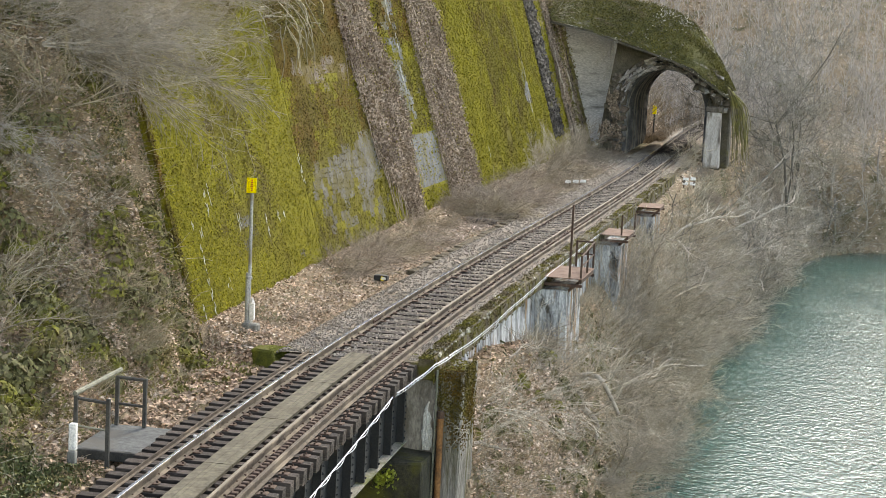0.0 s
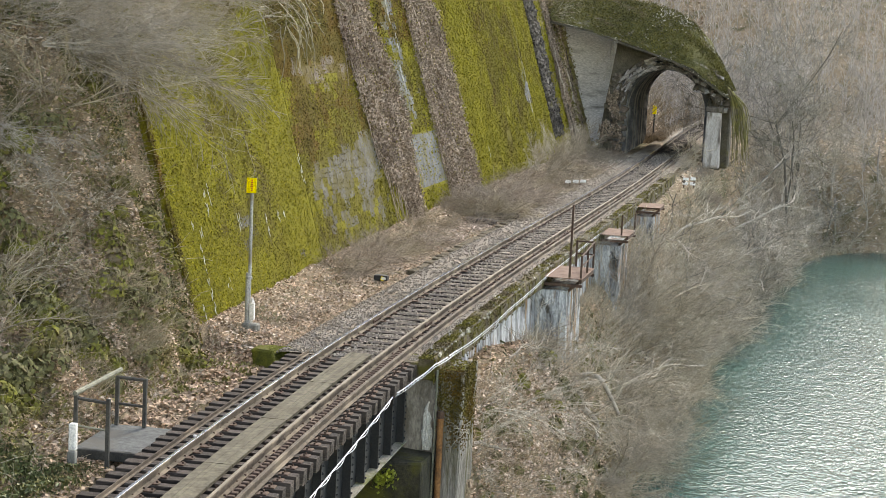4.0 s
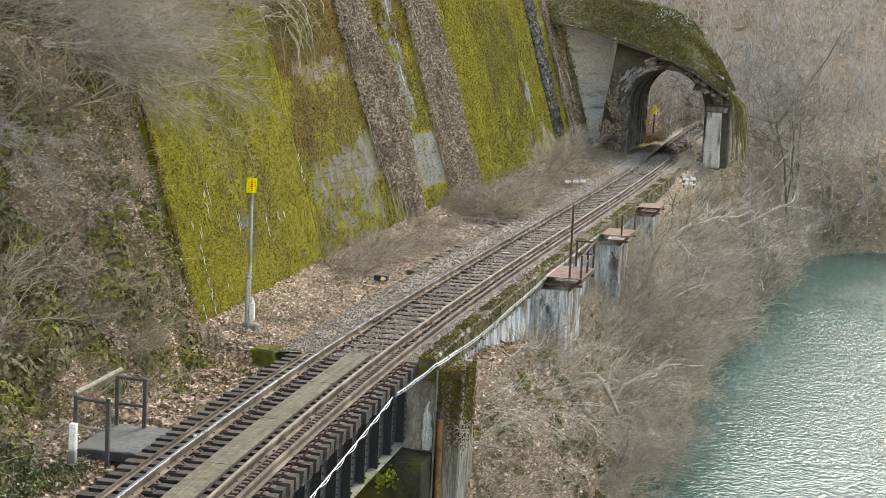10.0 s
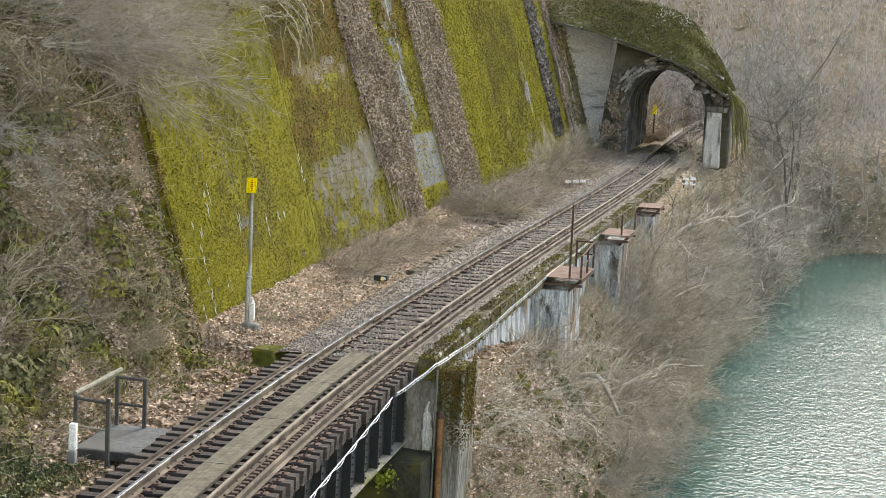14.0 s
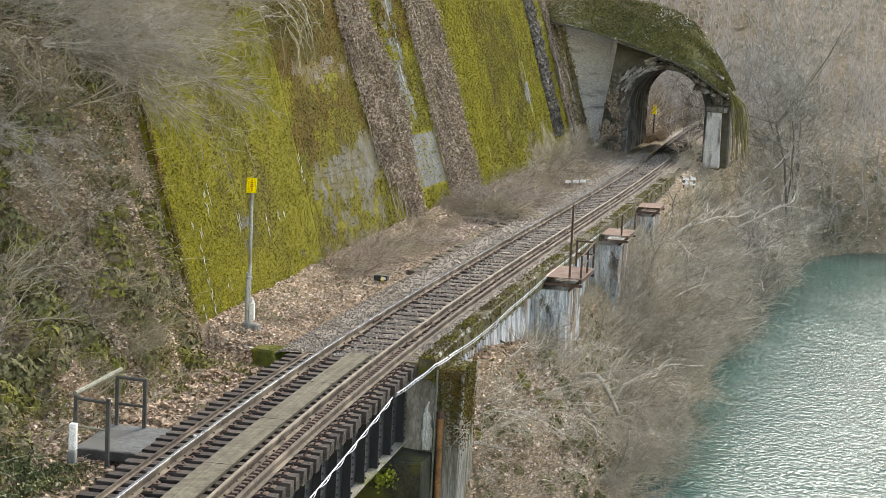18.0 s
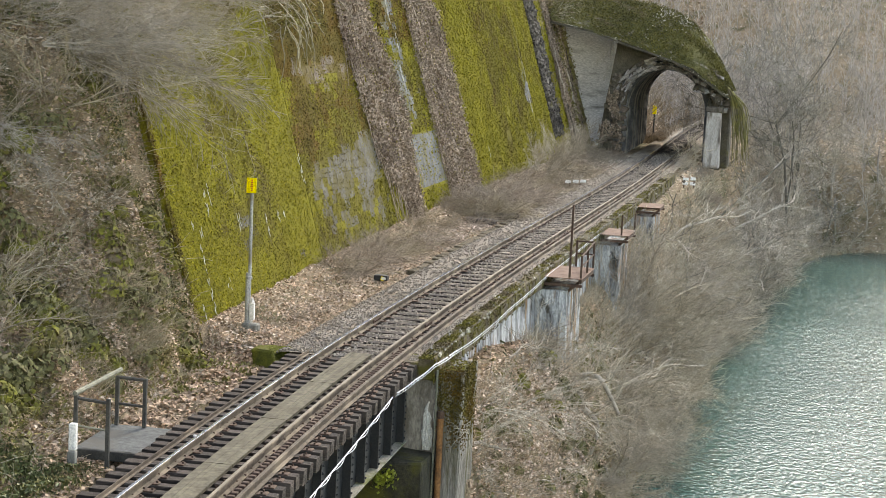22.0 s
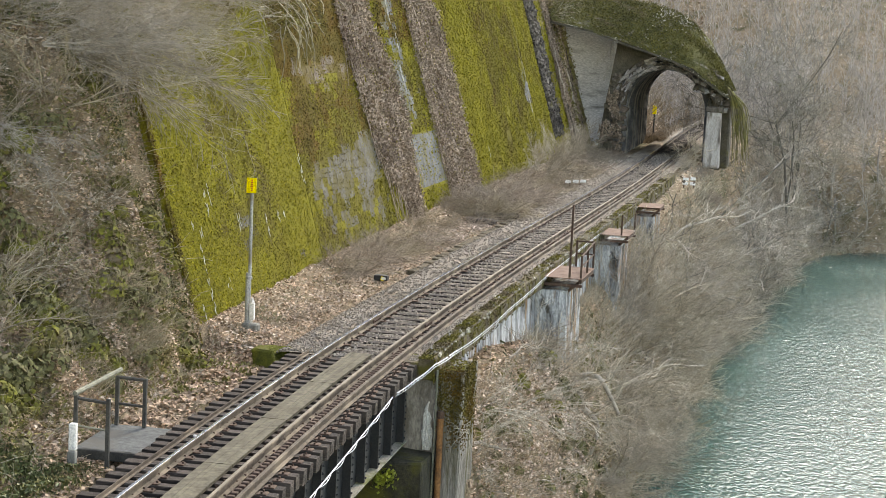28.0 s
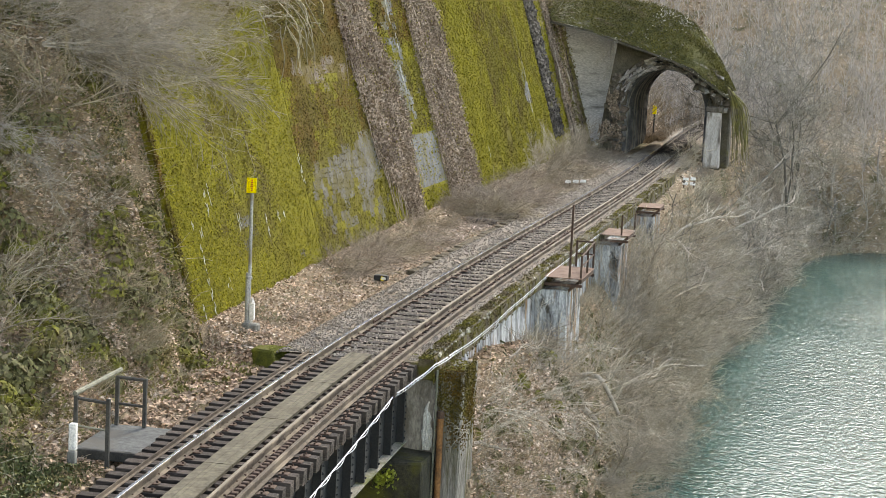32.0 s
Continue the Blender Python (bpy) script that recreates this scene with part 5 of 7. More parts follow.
def build_sign_pole():
    v = 34.5
    p = thing("sign_pole", "grey steel pole with a small yellow sign plate", "sign", along(-2.72, v, -0.22) @ pose(0, 0, 0, 0, -0.6, 0))
    part("pole", rod_bm((0, 0, -0.15), (0, 0, 2.98), 0.032, 10), M_GALV, p)
    part("sleeve", rod_bm((-0.03, 0, 0.0), (-0.03, 0, 1.12), 0.05, 10), M_GALV, p, "thicker grey sleeve strapped to the pole")
    part("strap", rod_bm((-0.015, 0, 1.0), (-0.015, 0, 1.05), 0.066, 10), M_GALV, p)
    plate = part("plate", box_bm(0.20, 0.012, 0.295, (0, -0.04, 2.70), 0.004), M_YELLOW, p, "bright yellow plate")
    for dz, w in ((0.235, 0.03), (0.195, 0.05), (0.155, 0.045), (0.115, 0.055), (0.075, 0.04), (0.04, 0.03)):
        part("mark", box_bm(w, 0.004, 0.022, (0.01, -0.0495, 2.70 + dz)), M_RED, plate, "small red mark")
    part("white_cap", merged(box_bm(0.10, 0.08, 0.34, (0.08, -0.04, 0.20), 0.012), rod_bm((0.08, -0.04, 0.54), (0.08, -0.04, 0.66), 0.055, 4, 0.006)), M_WHITE, p, "white plastic cover with a pointed top")
    part("white_band", rod_bm((0.06, -0.03, 0.06), (0.07, -0.03, 0.20), 0.022, 8), M_WHITE, p)
    part("foot_block", box_bm(0.34, 0.22, 0.2, (0.06, -0.05, -0.06), 0.03), M_CONCRETE, p, "low concrete foot")


def build_side_platform():
    """The small railed platform hung beside the near sleepers."""
    pl = thing("side_platform", "grey sheet-covered refuge with a dark handrail frame", "platform", along(0, 24.7, -0.2))
    part("deck", box_bm(0.95, 1.6, 0.05, (-1.72, 0.62, -0.05), 0.01), M_STEP, pl, "flat grey deck sheet")
    part("edge_beam", box_bm(0.95, 0.07, 0.14, (-1.72, -0.17, -0.14), 0.01), M_POST, pl)
    part("skirt", box_bm(0.07, 1.55, 0.14, (-2.16, 0.62, -0.195), 0.01), M_POST, pl)
    posts = [(-2.02, -0.55, -0.7, 0.87), (-1.57, -0.5, -0.9, 0.82), (-2.10, 1.36, -0.4, 0.75), (-1.66, 1.33, 0.0, 0.74)]
    for x, y, z0, z1 in posts:
        part("post", box_bm(0.055, 0.055, z1 - z0, (x, y, z0), 0.006), M_POST, pl)
    def bar(a, b, f, r, m):
        pa, pb = posts[a], posts[b]
        part("rail_bar", rod_bm((pa[0], pa[1], pa[3] - f), (pb[0], pb[1], pb[3] - f), r, 6), m, pl)
    bar(0, 1, 0.06, 0.026, M_POST)
    bar(0, 1, 0.45, 0.016, M_HANDRAIL)
    bar(2, 3, 0.02, 0.026, M_POST)
    bar(2, 3, 0.42, 0.022, M_POST)
    part("hand_rail", rod_bm((-2.02, -0.6, 0.88), (-2.10, 1.5, 0.82), 0.035, 8), M_HANDRAIL, pl, "pale lichened top rail")
    st = thing("marker_post", "short white-painted post by the refuge platform", "post", along(-1.99, 24.0, -0.45))
    part("shaft", box_bm(0.105, 0.10, 0.38, (0, 0, 0.36), 0.015), M_WHITE, st)
    part("foot", box_bm(0.115, 0.11, 0.62, (-0.005, 0, -0.265), 0.015), M_CONCRETE, st, "dark damp foot")


def build_trough():
    """A row of low concrete trough lids beside the ballast."""
    tr = thing("cable_trough", "row of weathered concrete trough lids beside the ballast", "trough")
    rnd = random.Random(15)
    v = 43.6
    while v < 66:
        bm = box_bm(0.22, 0.36, 0.12, (0, 0, -0.06), 0.02)
        part("trough_lid", bm, M_KERB, tr, "", along(-1.62, v, -0.22 + rnd.uniform(-0.03, 0.02)) @ pose(0, 0, 0, rnd.uniform(-4, 4), rnd.uniform(-5, 5), rnd.uniform(-4, 4)))
        v += rnd.uniform(0.38, 0.46)


def build_markers():
    for u, v, n in ((-1.65, 68.8, 3), (2.30, 73.5, 2)):
        mk = thing("marker_board", "low white-painted marker board on short legs", "marker", along(u, v, -0.28))
        lean = pose(0, 0, 0, -32, 0, 0)
        for i in range(n):
            part("board", box_bm(0.22, 0.05, 0.13, (0.29 * (i - (n - 1) / 2), 0, 0.22 + 0.03 * i), 0.01, lean), M_WHITE, mk, "white board")
            if n == 2:
                part("board", box_bm(0.22, 0.05, 0.13, (0.29 * (i - 0.5), 0, 0.03), 0.01, lean), M_WHITE, mk, "white board")
        part("leg", box_bm(0.05, 0.05, 0.32, (-0.2, 0.05, -0.1), 0.005), M_RUSTPOST, mk)
        part("leg", box_bm(0.05, 0.05, 0.32, (0.2, 0.05, -0.1), 0.005), M_RUSTPOST, mk)
    yp = thing("marker_post", "small yellow marker post beyond the tunnel", "marker", along(-2.05, 104.0, ground_z(-2.05, 104.0) - 0.1))
    part("post", box_bm(0.09, 0.07, max(0.6, 1.1 - ground_z(-2.05, 104.0)), (0, 0, 0), 0.01), M_POST, yp)
    part("plate", box_bm(0.24, 0.04, 0.5, (0, -0.05, max(0.6, 1.1 - ground_z(-2.05, 104.0))), 0.01), M_YELLOW, yp, "yellow plate")
    b = thing("striped_block", "small yellow and black striped block in the dead grass", "marker", along(-1.95, 41.9, -0.2))
    part("body", box_bm(0.32, 0.2, 0.13, (0, 0, 0), 0.015), M_IRON, b)
    part("stripe", box_bm(0.09, 0.204, 0.10, (0.03, 0, 0.018), 0.005, pose(0, 0, 0, 0, 18, 0)), M_YELLOW, b, "yellow stripe")
    part("label", box_bm(0.1, 0.01, 0.06, (0.08, -0.105, 0.03)), M_WHITE, b, "white patch")


def build_cable():
    """White twin cable strung outside the bridge and along the viaduct."""
    def path(pts, sag):
        out = []
        for (a, b) in zip(pts, pts[1:]):
            a3, b3 = T(*a), T(*b)
            for i in range(12):
                f = i / 12
                out.append(a3.lerp(b3, f) - Vector((0, 0, sag * 4 * f * (1 - f))))
        out.append(T(*pts[-1]))
        return out
    pts = path([(1.5, 19.0, -0.5), (1.39, 24.0, -0.44), (1.19, 30.5, -0.345), (1.40, 31.1, -0.20), (1.61, 31.76, -0.03), (1.70, 33.0, -0.03), (1.76, 35.3, -0.08), (1.70, 38.8, -0.12), (1.58, 44.7, -0.14), (1.54, 51.3, -0.11), (1.48, 60.3, -0.10), (1.48, 70.0, -0.06)], 0.02)
    cable = thing("cable", "white twisted cable strung along the bridge side", "cable")
    s = Soup()
    s.tube(pts, [0.010 if p.y < 33 else 0.0062 for p in pts], 5)
    linked("main_strand", s.mesh("main_strand", M_ROPE), cable)
    s = Soup()
    second = []
    n = len(pts)
    for i in range((n - 1) * 4):
        p = pts[i // 4].lerp(pts[i // 4 + 1], (i % 4) / 4)
        a = i * 0.9
        second.append(p + (Vector((math.cos(a) * 0.02, 0, math.sin(a) * 0.02 - 0.03)) if p.y < 31.2 else Vector((0.01, 0, -0.040))))
    s.tube(second, [0.006 if p.y < 33 else 0.0042 for p in second], 4)
    linked("wrap_strand", s.mesh("wrap_strand", M_ROPE), cable)
    s = Soup()
    for i in range(2, n - 1, 3):
        p = pts[i]
        s.tube([p + Vector((0, 0, 0.015)), p - Vector((0, 0, 0.05))], [0.007, 0.007], 4)
    tagged(linked("cable_tie", s.mesh("cable_tie", M_WHITE), cable), kind="stuff")


def build_tag():
    t = thing("white_tag", "small white tag lying by the rail on the bridge", "tag", along(-0.70, 25.55, -0.15))
    part("tag_plate", box_bm(0.12, 0.05, 0.03, (0, 0, 0), 0.006), M_WHITE, t)


build_tag()
build_sign_pole()
build_side_platform()
build_trough()
build_markers()
build_cable()


# ---- plants ----
def wander(p, d, length, r0, r1, rnd, bend=0.25, rise=0.0, steps=4):
    pts, rad = [p.copy()], [r0]
    d = d.normalized()
    for i in range(steps):
        d = (d + Vector((rnd.uniform(-bend, bend), rnd.uniform(-bend, bend), rnd.uniform(-bend, bend) + rise))).normalized()
        p = p + d * (length / steps)
        pts.append(p.copy())
        rad.append(r0 + (r1 - r0) * (i + 1) / steps)
    return pts, rad, d


def grow(thick, fine, p, d, length, r, depth, rnd, spread=0.75, rise=0.05, kids=(3, 5), bend=0.22, least=0.0):
    r = max(r, least)
    pts, rad, end = wander(p, d, length, r, max(r * 0.6, least * 0.7), rnd, bend, rise, 4)
    (thick if depth >= 2 else fine).tube(pts, rad, 5 if depth >= 3 else 3)
    if depth == 0:
        return
    for k in range(rnd.randint(*kids)):
        f = rnd.uniform(0.3, 1.0)
        i = min(3, int(f * 4))
        q = pts[i].lerp(pts[i + 1], f * 4 - i)
        side = Vector((rnd.gauss(0, 1), rnd.gauss(0, 1), rnd.gauss(0, 0.7))).normalized()
        grow(thick, fine, q, (end * (1 - spread * 0.5) + side * spread), length * rnd.uniform(0.45, 0.7), rad[i] * rnd.uniform(0.45, 0.62), depth - 1, rnd, spread, rise, kids, bend, least)


def tree_model(seed, height, r=0.09, lean=(0, 0, 0), depth=4, kids=(3, 5), material=None, twig=None, least=0.0):
    rnd = random.Random(seed)
    thick, fine = Soup(), Soup()
    grow(thick, fine, Vector((0, 0, -0.3)), Vector((rnd.uniform(-0.15, 0.15), rnd.uniform(-0.15, 0.15), 1)) + Vector(lean), height * 0.55, r, depth, rnd, 0.75, 0.04, kids, 0.22, least)
    return thick.mesh("trunk", material or M_BARK), fine.mesh("crown", twig or M_TWIG)


def shrub_model(seed, size, stems=14, arch_down=0.12, twig=None, r=0.012, twigs=7, flat=0.8, sprigs=2):
    """Many arching stems from one root, each with side twigs."""
    rnd = random.Random(seed)
    stem, fine = Soup(), Soup()
    for i in range(stems):
        a = rnd.uniform(0, 2 * math.pi)
        d = Vector((math.cos(a) * flat, math.sin(a) * flat, rnd.uniform(0.5, 1.2)))
        base = Vector((math.cos(a) * 0.12 * size, math.sin(a) * 0.12 * size, -0.12))
        pts, rad, end = wander(base, d, size * rnd.uniform(0.7, 1.25), r * rnd.uniform(0.7, 1.3), r * 0.35, rnd, 0.16, -arch_down, 6)
        stem.tube(pts, rad, 3)
        for k in range(twigs):
            j = rnd.randint(1, 5)
            q = pts[j]
            dd = (pts[j + 1] - pts[j]).normalized() + Vector((rnd.uniform(-1, 1), rnd.uniform(-1, 1), rnd.uniform(-0.5, 0.9))) * 0.9
            tp, tr, te = wander(q, dd, size * rnd.uniform(0.2, 0.5), r * 0.5, r * 0.22, rnd, 0.3, -arch_down * 0.4, 3)
            fine.tube(tp, tr, 3)
            for _ in range(sprigs):
                q2 = tp[rnd.randint(1, 2)]
                d2 = te + Vector((rnd.uniform(-1, 1), rnd.uniform(-1, 1), rnd.uniform(-0.6, 0.8)))
                t2, r2, _e = wander(q2, d2, size * rnd.uniform(0.1, 0.25), r * 0.32, r * 0.18, rnd, 0.3, 0.0, 2)
                fine.tube(t2, r2, 3)
    return stem.mesh("stem", twig or M_TWIG), fine.mesh("crown", twig or M_TWIG)


def spray_model(seed, size, stems=9, twig=None, droop=0.05, fan=0.28, r=0.010):
    """A fan of long bare shoots along local x, with a haze of fine twigs."""
    rnd = random.Random(seed)
    stem, fine = Soup(), Soup()
    for i in range(stems):
        d = Vector((1, rnd.gauss(0, fan), rnd.gauss(0.05, fan)))
        pts, rad, end = wander(Vector((-0.1, rnd.gauss(0, 0.06), rnd.gauss(0, 0.06))), d, size * rnd.uniform(0.55, 1.2), r * rnd.uniform(0.6, 1.2), r * 0.35, rnd, 0.14, -droop, 7)
        stem.tube(pts, rad, 3)
        for k in range(24):
            j = rnd.randint(1, 6)
            q = pts[j].lerp(pts[j + 1], rnd.random())
            dd = (pts[j + 1] - pts[j]).normalized() + Vector((rnd.uniform(-1, 1), rnd.uniform(-1, 1), rnd.uniform(-0.8, 0.8))) * 0.8
            tp, tr, te = wander(q, dd, size * rnd.uniform(0.12, 0.34), r * 0.42, r * 0.24, rnd, 0.3, -droop, 3)
            fine.tube(tp, tr, 3)
            for _ in range(4):
                q2 = tp[rnd.randint(1, 2)].lerp(tp[3], rnd.random() * 0.6)
                d2 = te + Vector((rnd.uniform(-1, 1), rnd.uniform(-1, 1), rnd.uniform(-0.8, 0.8)))
                t2, r2, _e = wander(q2, d2, size * rnd.uniform(0.05, 0.16), r * 0.28, r * 0.2, rnd, 0.3, 0.0, 2)
                fine.tube(t2, r2, 3)
    return stem.mesh("stem", twig or M_TWIG), fine.mesh("crown", twig or M_TWIG)


def build_sprays():
    """Hazes of fine bare twigs: across the wall's near top, and out over the river."""
    rnd = random.Random(83)
    def strew(name, label, group, models, spots):
        protos = []
        for k, (u, v, lift, heading, dip, size) in enumerate(spots):
            m = Matrix.Translation(T(u, v, max(WATER_Z, ground_z(u, v)) + lift)) @ pose(0, 0, 0, 0, dip, heading - turn(v)) @ pose(0, 0, 0, rnd.uniform(0, 360), 0, 0)
            if k < len(models):
                protos.append(plant(name, models[k], label, "shrub", Matrix.Identity(4), group))
                protos[-1].matrix_basis = m
                c = protos[-1]
            else:
                c = copy_thing(protos[k % len(models)], m)
            c.scale = (size, size, size)
    spots = []
    for _ in range(17):
        v = rnd.uniform(29.6, 33.0)
        spots.append((rnd.uniform(-6.6, -4.7), v, rnd.uniform(0.0, 0.4), rnd.uniform(-5, 45), rnd.uniform(-14, 8), rnd.uniform(0.75, 1.1)))
    for _ in range(9):
        spots.append((rnd.uniform(-7.2, -5.3), rnd.uniform(27.0, 30.2), rnd.uniform(0.0, 0.3), rnd.uniform(-25, 35), rnd.uniform(0, 35), rnd.uniform(0.45, 0.8)))
    for _ in range(15):
        v = rnd.uniform(33.6, 46.0)
        spots.append((wall_u(v) - BATTER * wall_top(v) - 0.35, v, rnd.uniform(-0.1, 0.3), rnd.uniform(-25, 45), rnd.uniform(0, 30), rnd.uniform(0.5, 0.85)))
    strew("overhanging_spray", "pale grey leafless shoots sweeping across the top of the wall", "overhanging sprays",
          [spray_model(840 + i, 3.0, 6, (M_TWIG_PALE, M_TWIG_PALE, M_TWIG)[i], 0.05, 0.26, 0.0105) for i in range(3)], spots)
    spots = []
    for _ in range(11):
        v = rnd.uniform(68, 83)
        spots.append((wall_u(v) + rnd.uniform(0.15, 0.9), v, 0.0, rnd.uniform(-150, 60), rnd.uniform(-85, -35), rnd.uniform(0.7, 1.2)))
    strew("foot_spray", "bare grey shoots standing against the mossy wall's foot", "wall foot shoots",
          [spray_model(880 + i, 1.9, 4, (M_TWIG, M_TWIG_PALE)[i], 0.0, 0.32, 0.012) for i in range(2)], spots)
    spots = []
    for _ in range(22):
        v = rnd.uniform(42.5, 57)
        spots.append((shore_u(v) - rnd.uniform(-0.1, 0.7), v, 0.05, rnd.uniform(-70, 25), rnd.uniform(-38, 2), rnd.uniform(0.5, 0.95)))
    for _ in range(26):
        v = rnd.uniform(52, 72)
        spots.append((shore_u(v) - rnd.uniform(0.1, 1.1), v, 0.05, rnd.uniform(-60, 30), rnd.uniform(-72, -12), rnd.uniform(0.7, 1.25)))
    strew("waterside_spray", "grey-brown haze of bare shoots leaning over the water", "waterside sprays",
          [spray_model(860 + i, 2.4, 8, (M_TWIG, M_TWIG, M_TWIG_PALE)[i], 0.02, 0.34, 0.0115) for i in range(3)], spots)


def build_cushions():
    """Domed cushions of moss and fern on the slope and the river bank."""
    rnd = random.Random(89)
    soups = {"bright": Soup(), "dull": Soup()}
    def dome(key, u, v, r, n):
        z0 = ground_z(u, v)
        for _ in range(n):
            a, e = rnd.uniform(0, 6.28), math.asin(rnd.uniform(-0.2, 1.0))
            k = r * (1 + 0.35 * noise.noise((math.cos(a) * 1.5 + u, math.sin(a) * 1.5 + v, e)))
            d = Vector((math.cos(a) * math.cos(e), math.sin(a) * math.cos(e), math.sin(e) * 0.8))
            p = T(u, v, z0) + d * k
            b = d.cross(Vector((rnd.gauss(0, 1), rnd.gauss(0, 1), rnd.gauss(0, 1)))).normalized()
            c = (d + Vector((rnd.gauss(0, 0.4), rnd.gauss(0, 0.4), rnd.gauss(0, 0.4)))).normalized().cross(b)
            s = rnd.uniform(0.018, 0.042)
            soups[key].quad(p, b * s * 1.2, c * s)
    count = 0
    while count < 230:
        u, v = rnd.uniform(-8.0, -2.7), rnd.uniform(22.8, 32.9)
        if patch(u, v) < -0.05:
            dome("dull" if rnd.random() < 0.6 else "bright", u, v, rnd.uniform(0.12, 0.38), 170)
            count += 1
    for u, v, r in ((-3.75, 30.6, 0.16), (-3.8, 30.3, 0.2), (-3.7, 30.1, 0.16), (-3.6, 30.8, 0.14)):
        dome("bright", u, v, r, 200)
    for _ in range(85):
        u, v = rnd.uniform(1.8, 3.3), rnd.uniform(34.5, 50)
        dome("dull" if rnd.random() < 0.75 else "bright", u, v, rnd.uniform(0.10, 0.26), 170)
    for _ in range(16):
        u, v = rnd.gauss(2.75, 0.3), rnd.gauss(43.5, 2.2)
        dome("dull", u, v, rnd.uniform(0.16, 0.32), 200)
    tagged(linked("moss_cushions", soups["bright"].mesh("moss_cushions", M_CUSHION)), "yellow-green moss cushions on the slope", "moss", kind="stuff")
    tagged(linked("fern_cushions", soups["dull"].mesh("fern_cushions", M_DULLCUSHION)), "dull olive moss and fern hummocks on the slope", "moss", kind="stuff")


def plant(name, models, label, category, m, group=""):
    ob = thing(name, label, category, m, group)
    for me in models:
        p = linked(me.name.split(".")[0], me, ob)
        if p.name.split(".")[0] in ("crown", "stem"):
            p["kind"] = "stuff"
    return ob


def scatter(proto_list, spots, rnd, scale=(0.8, 1.25), lift=-0.05, tilt=8):
    """Copies of the given prototypes at (u, v) spots on the ground."""
    for u, v in spots:
        ob = proto_list[rnd.randrange(len(proto_list))]
        s = rnd.uniform(*scale)
        m = Matrix.Translation(T(u, v, ground_z(u, v) + lift)) @ pose(0, 0, 0, rnd.uniform(-tilt, tilt), rnd.uniform(-tilt, tilt), rnd.uniform(0, 360))
        c = copy_thing(ob, m)
        c.scale = (s, s, s * rnd.uniform(0.85, 1.1))


def build_bank_plants():
    rnd = random.Random(31)
    deep = pose(0, 0, -60)
    shrubs = []
    for i in range(5):
        tw = (M_TWIG, M_TWIG_RED, M_STRAW, M_TWIG, M_TWIG_RED)[i]
        shrubs.append(shrub_model(100 + i, 1.5, 15, 0.10, tw, 0.016, 6))
    trees = [tree_model(200 + i, 4.6, 0.06, depth=4, kids=(4, 6), twig=(M_TWIG, M_TWIG_RED)[i % 2]) for i in range(4)]
    sh = "leafless grey-brown shrub with arching stems on the bank"
    tl = "slender bare tree with a haze of grey twigs"
    # first of each kind stands where it belongs, the rest are copies
    protos_s = [plant("shrub", s, sh, "shrub", ground_pose(2.2 + 0.3 * i, 50.0 + 2.2 * i), "bank shrubs") for i, s in enumerate(shrubs)]
    protos_t = [plant("bare_tree", t, tl, "tree", ground_pose(3.2, 50.0 + 5 * i), "bank trees") for i, t in enumerate(trees)]
    spots = [(rnd.uniform(1.75, shore_u(v) + 0.1), v) for v in [50 + 26 * rnd.random() for _ in range(26)] + [56 + 7 * rnd.random() for _ in range(12)]]
    scatter(protos_s, spots, rnd, (0.45, 0.95))
    spots = [(rnd.uniform(2.4, shore_u(v) + 0.2), v) for v in [51 + 37 * rnd.random() for _ in range(26)]]
    scatter(protos_t, spots, rnd, (0.5, 0.8), tilt=14)
    bold = [shrub_model(610 + i, 2.0, 4, 0.13, M_CANE, 0.013, 5, 0.9, 2) for i in range(3)]
    protos_b = [plant("pale_shrub", b, "shrub of bold pale curving stems on the bank", "shrub", ground_pose(1.85 + 0.2 * i, 34.6 + 3 * i), "pale bank shrubs") for i, b in enumerate(bold)]
    spots = [(rnd.uniform(1.75, 2.9), 34.0 + 12 * rnd.random()) for _ in range(26)]
    spots += [(rnd.uniform(1.65, 2.0), rnd.uniform(33.6, 37.5)) for _ in range(12)]
    spots += [(rnd.uniform(1.7, 2.6), rnd.uniform(46, 58)) for _ in range(16)]
    spots += [(rnd.uniform(1.9, 2.7), rnd.uniform(56, 62)) for _ in range(14)]
    scatter(protos_b, spots, rnd, (0.4, 0.85), tilt=25)
    spots = [(rnd.uniform(1.7, 4.0), 60 + 20 * rnd.random()) for _ in range(34)]
    scatter(protos_s, spots, rnd, (0.6, 1.1), tilt=15)
    spots = [(rnd.uniform(1.7, 3.6), 56 + 20 * rnd.random()) for _ in range(40)]
    scatter(protos_b, spots, rnd, (0.5, 0.95), tilt=20)
    # thicket on the point beyond
    far_s = [shrub_model(500 + i, 2.0, 10, 0.10, (M_TWIG_PALE, M_TWIG, M_STRAW)[i], 0.026, 6, 0.9, 1) for i in range(3)]
    far_t = [tree_model(520 + i, 5.5, 0.07, depth=4, kids=(3, 5), material=M_TWIG_PALE if i else M_BARK, twig=(M_TWIG_PALE, M_TWIG, M_TWIG_PALE)[i], least=0.011) for i in range(3)]
    protos_fs = [plant("thicket_shrub", s, "pale grey leafless shrub in the thicket on the point", "shrub", ground_pose(5.0, 90.0 + 4 * i), "thicket shrubs") for i, s in enumerate(far_s)]
    protos_ft = [plant("thicket_tree", s, "pale grey bare tree in the thicket on the point", "tree", ground_pose(4.6, 94.0 + 5 * i), "thicket trees") for i, s in enumerate(far_t)]
    spots = []
    for _ in range(150):
        v = rnd.uniform(74, 120)
        spots.append((rnd.uniform(2.9 if v < 84 else 3.9, max(4.1, min(shore_u(v) + 0.0, 26))), v))
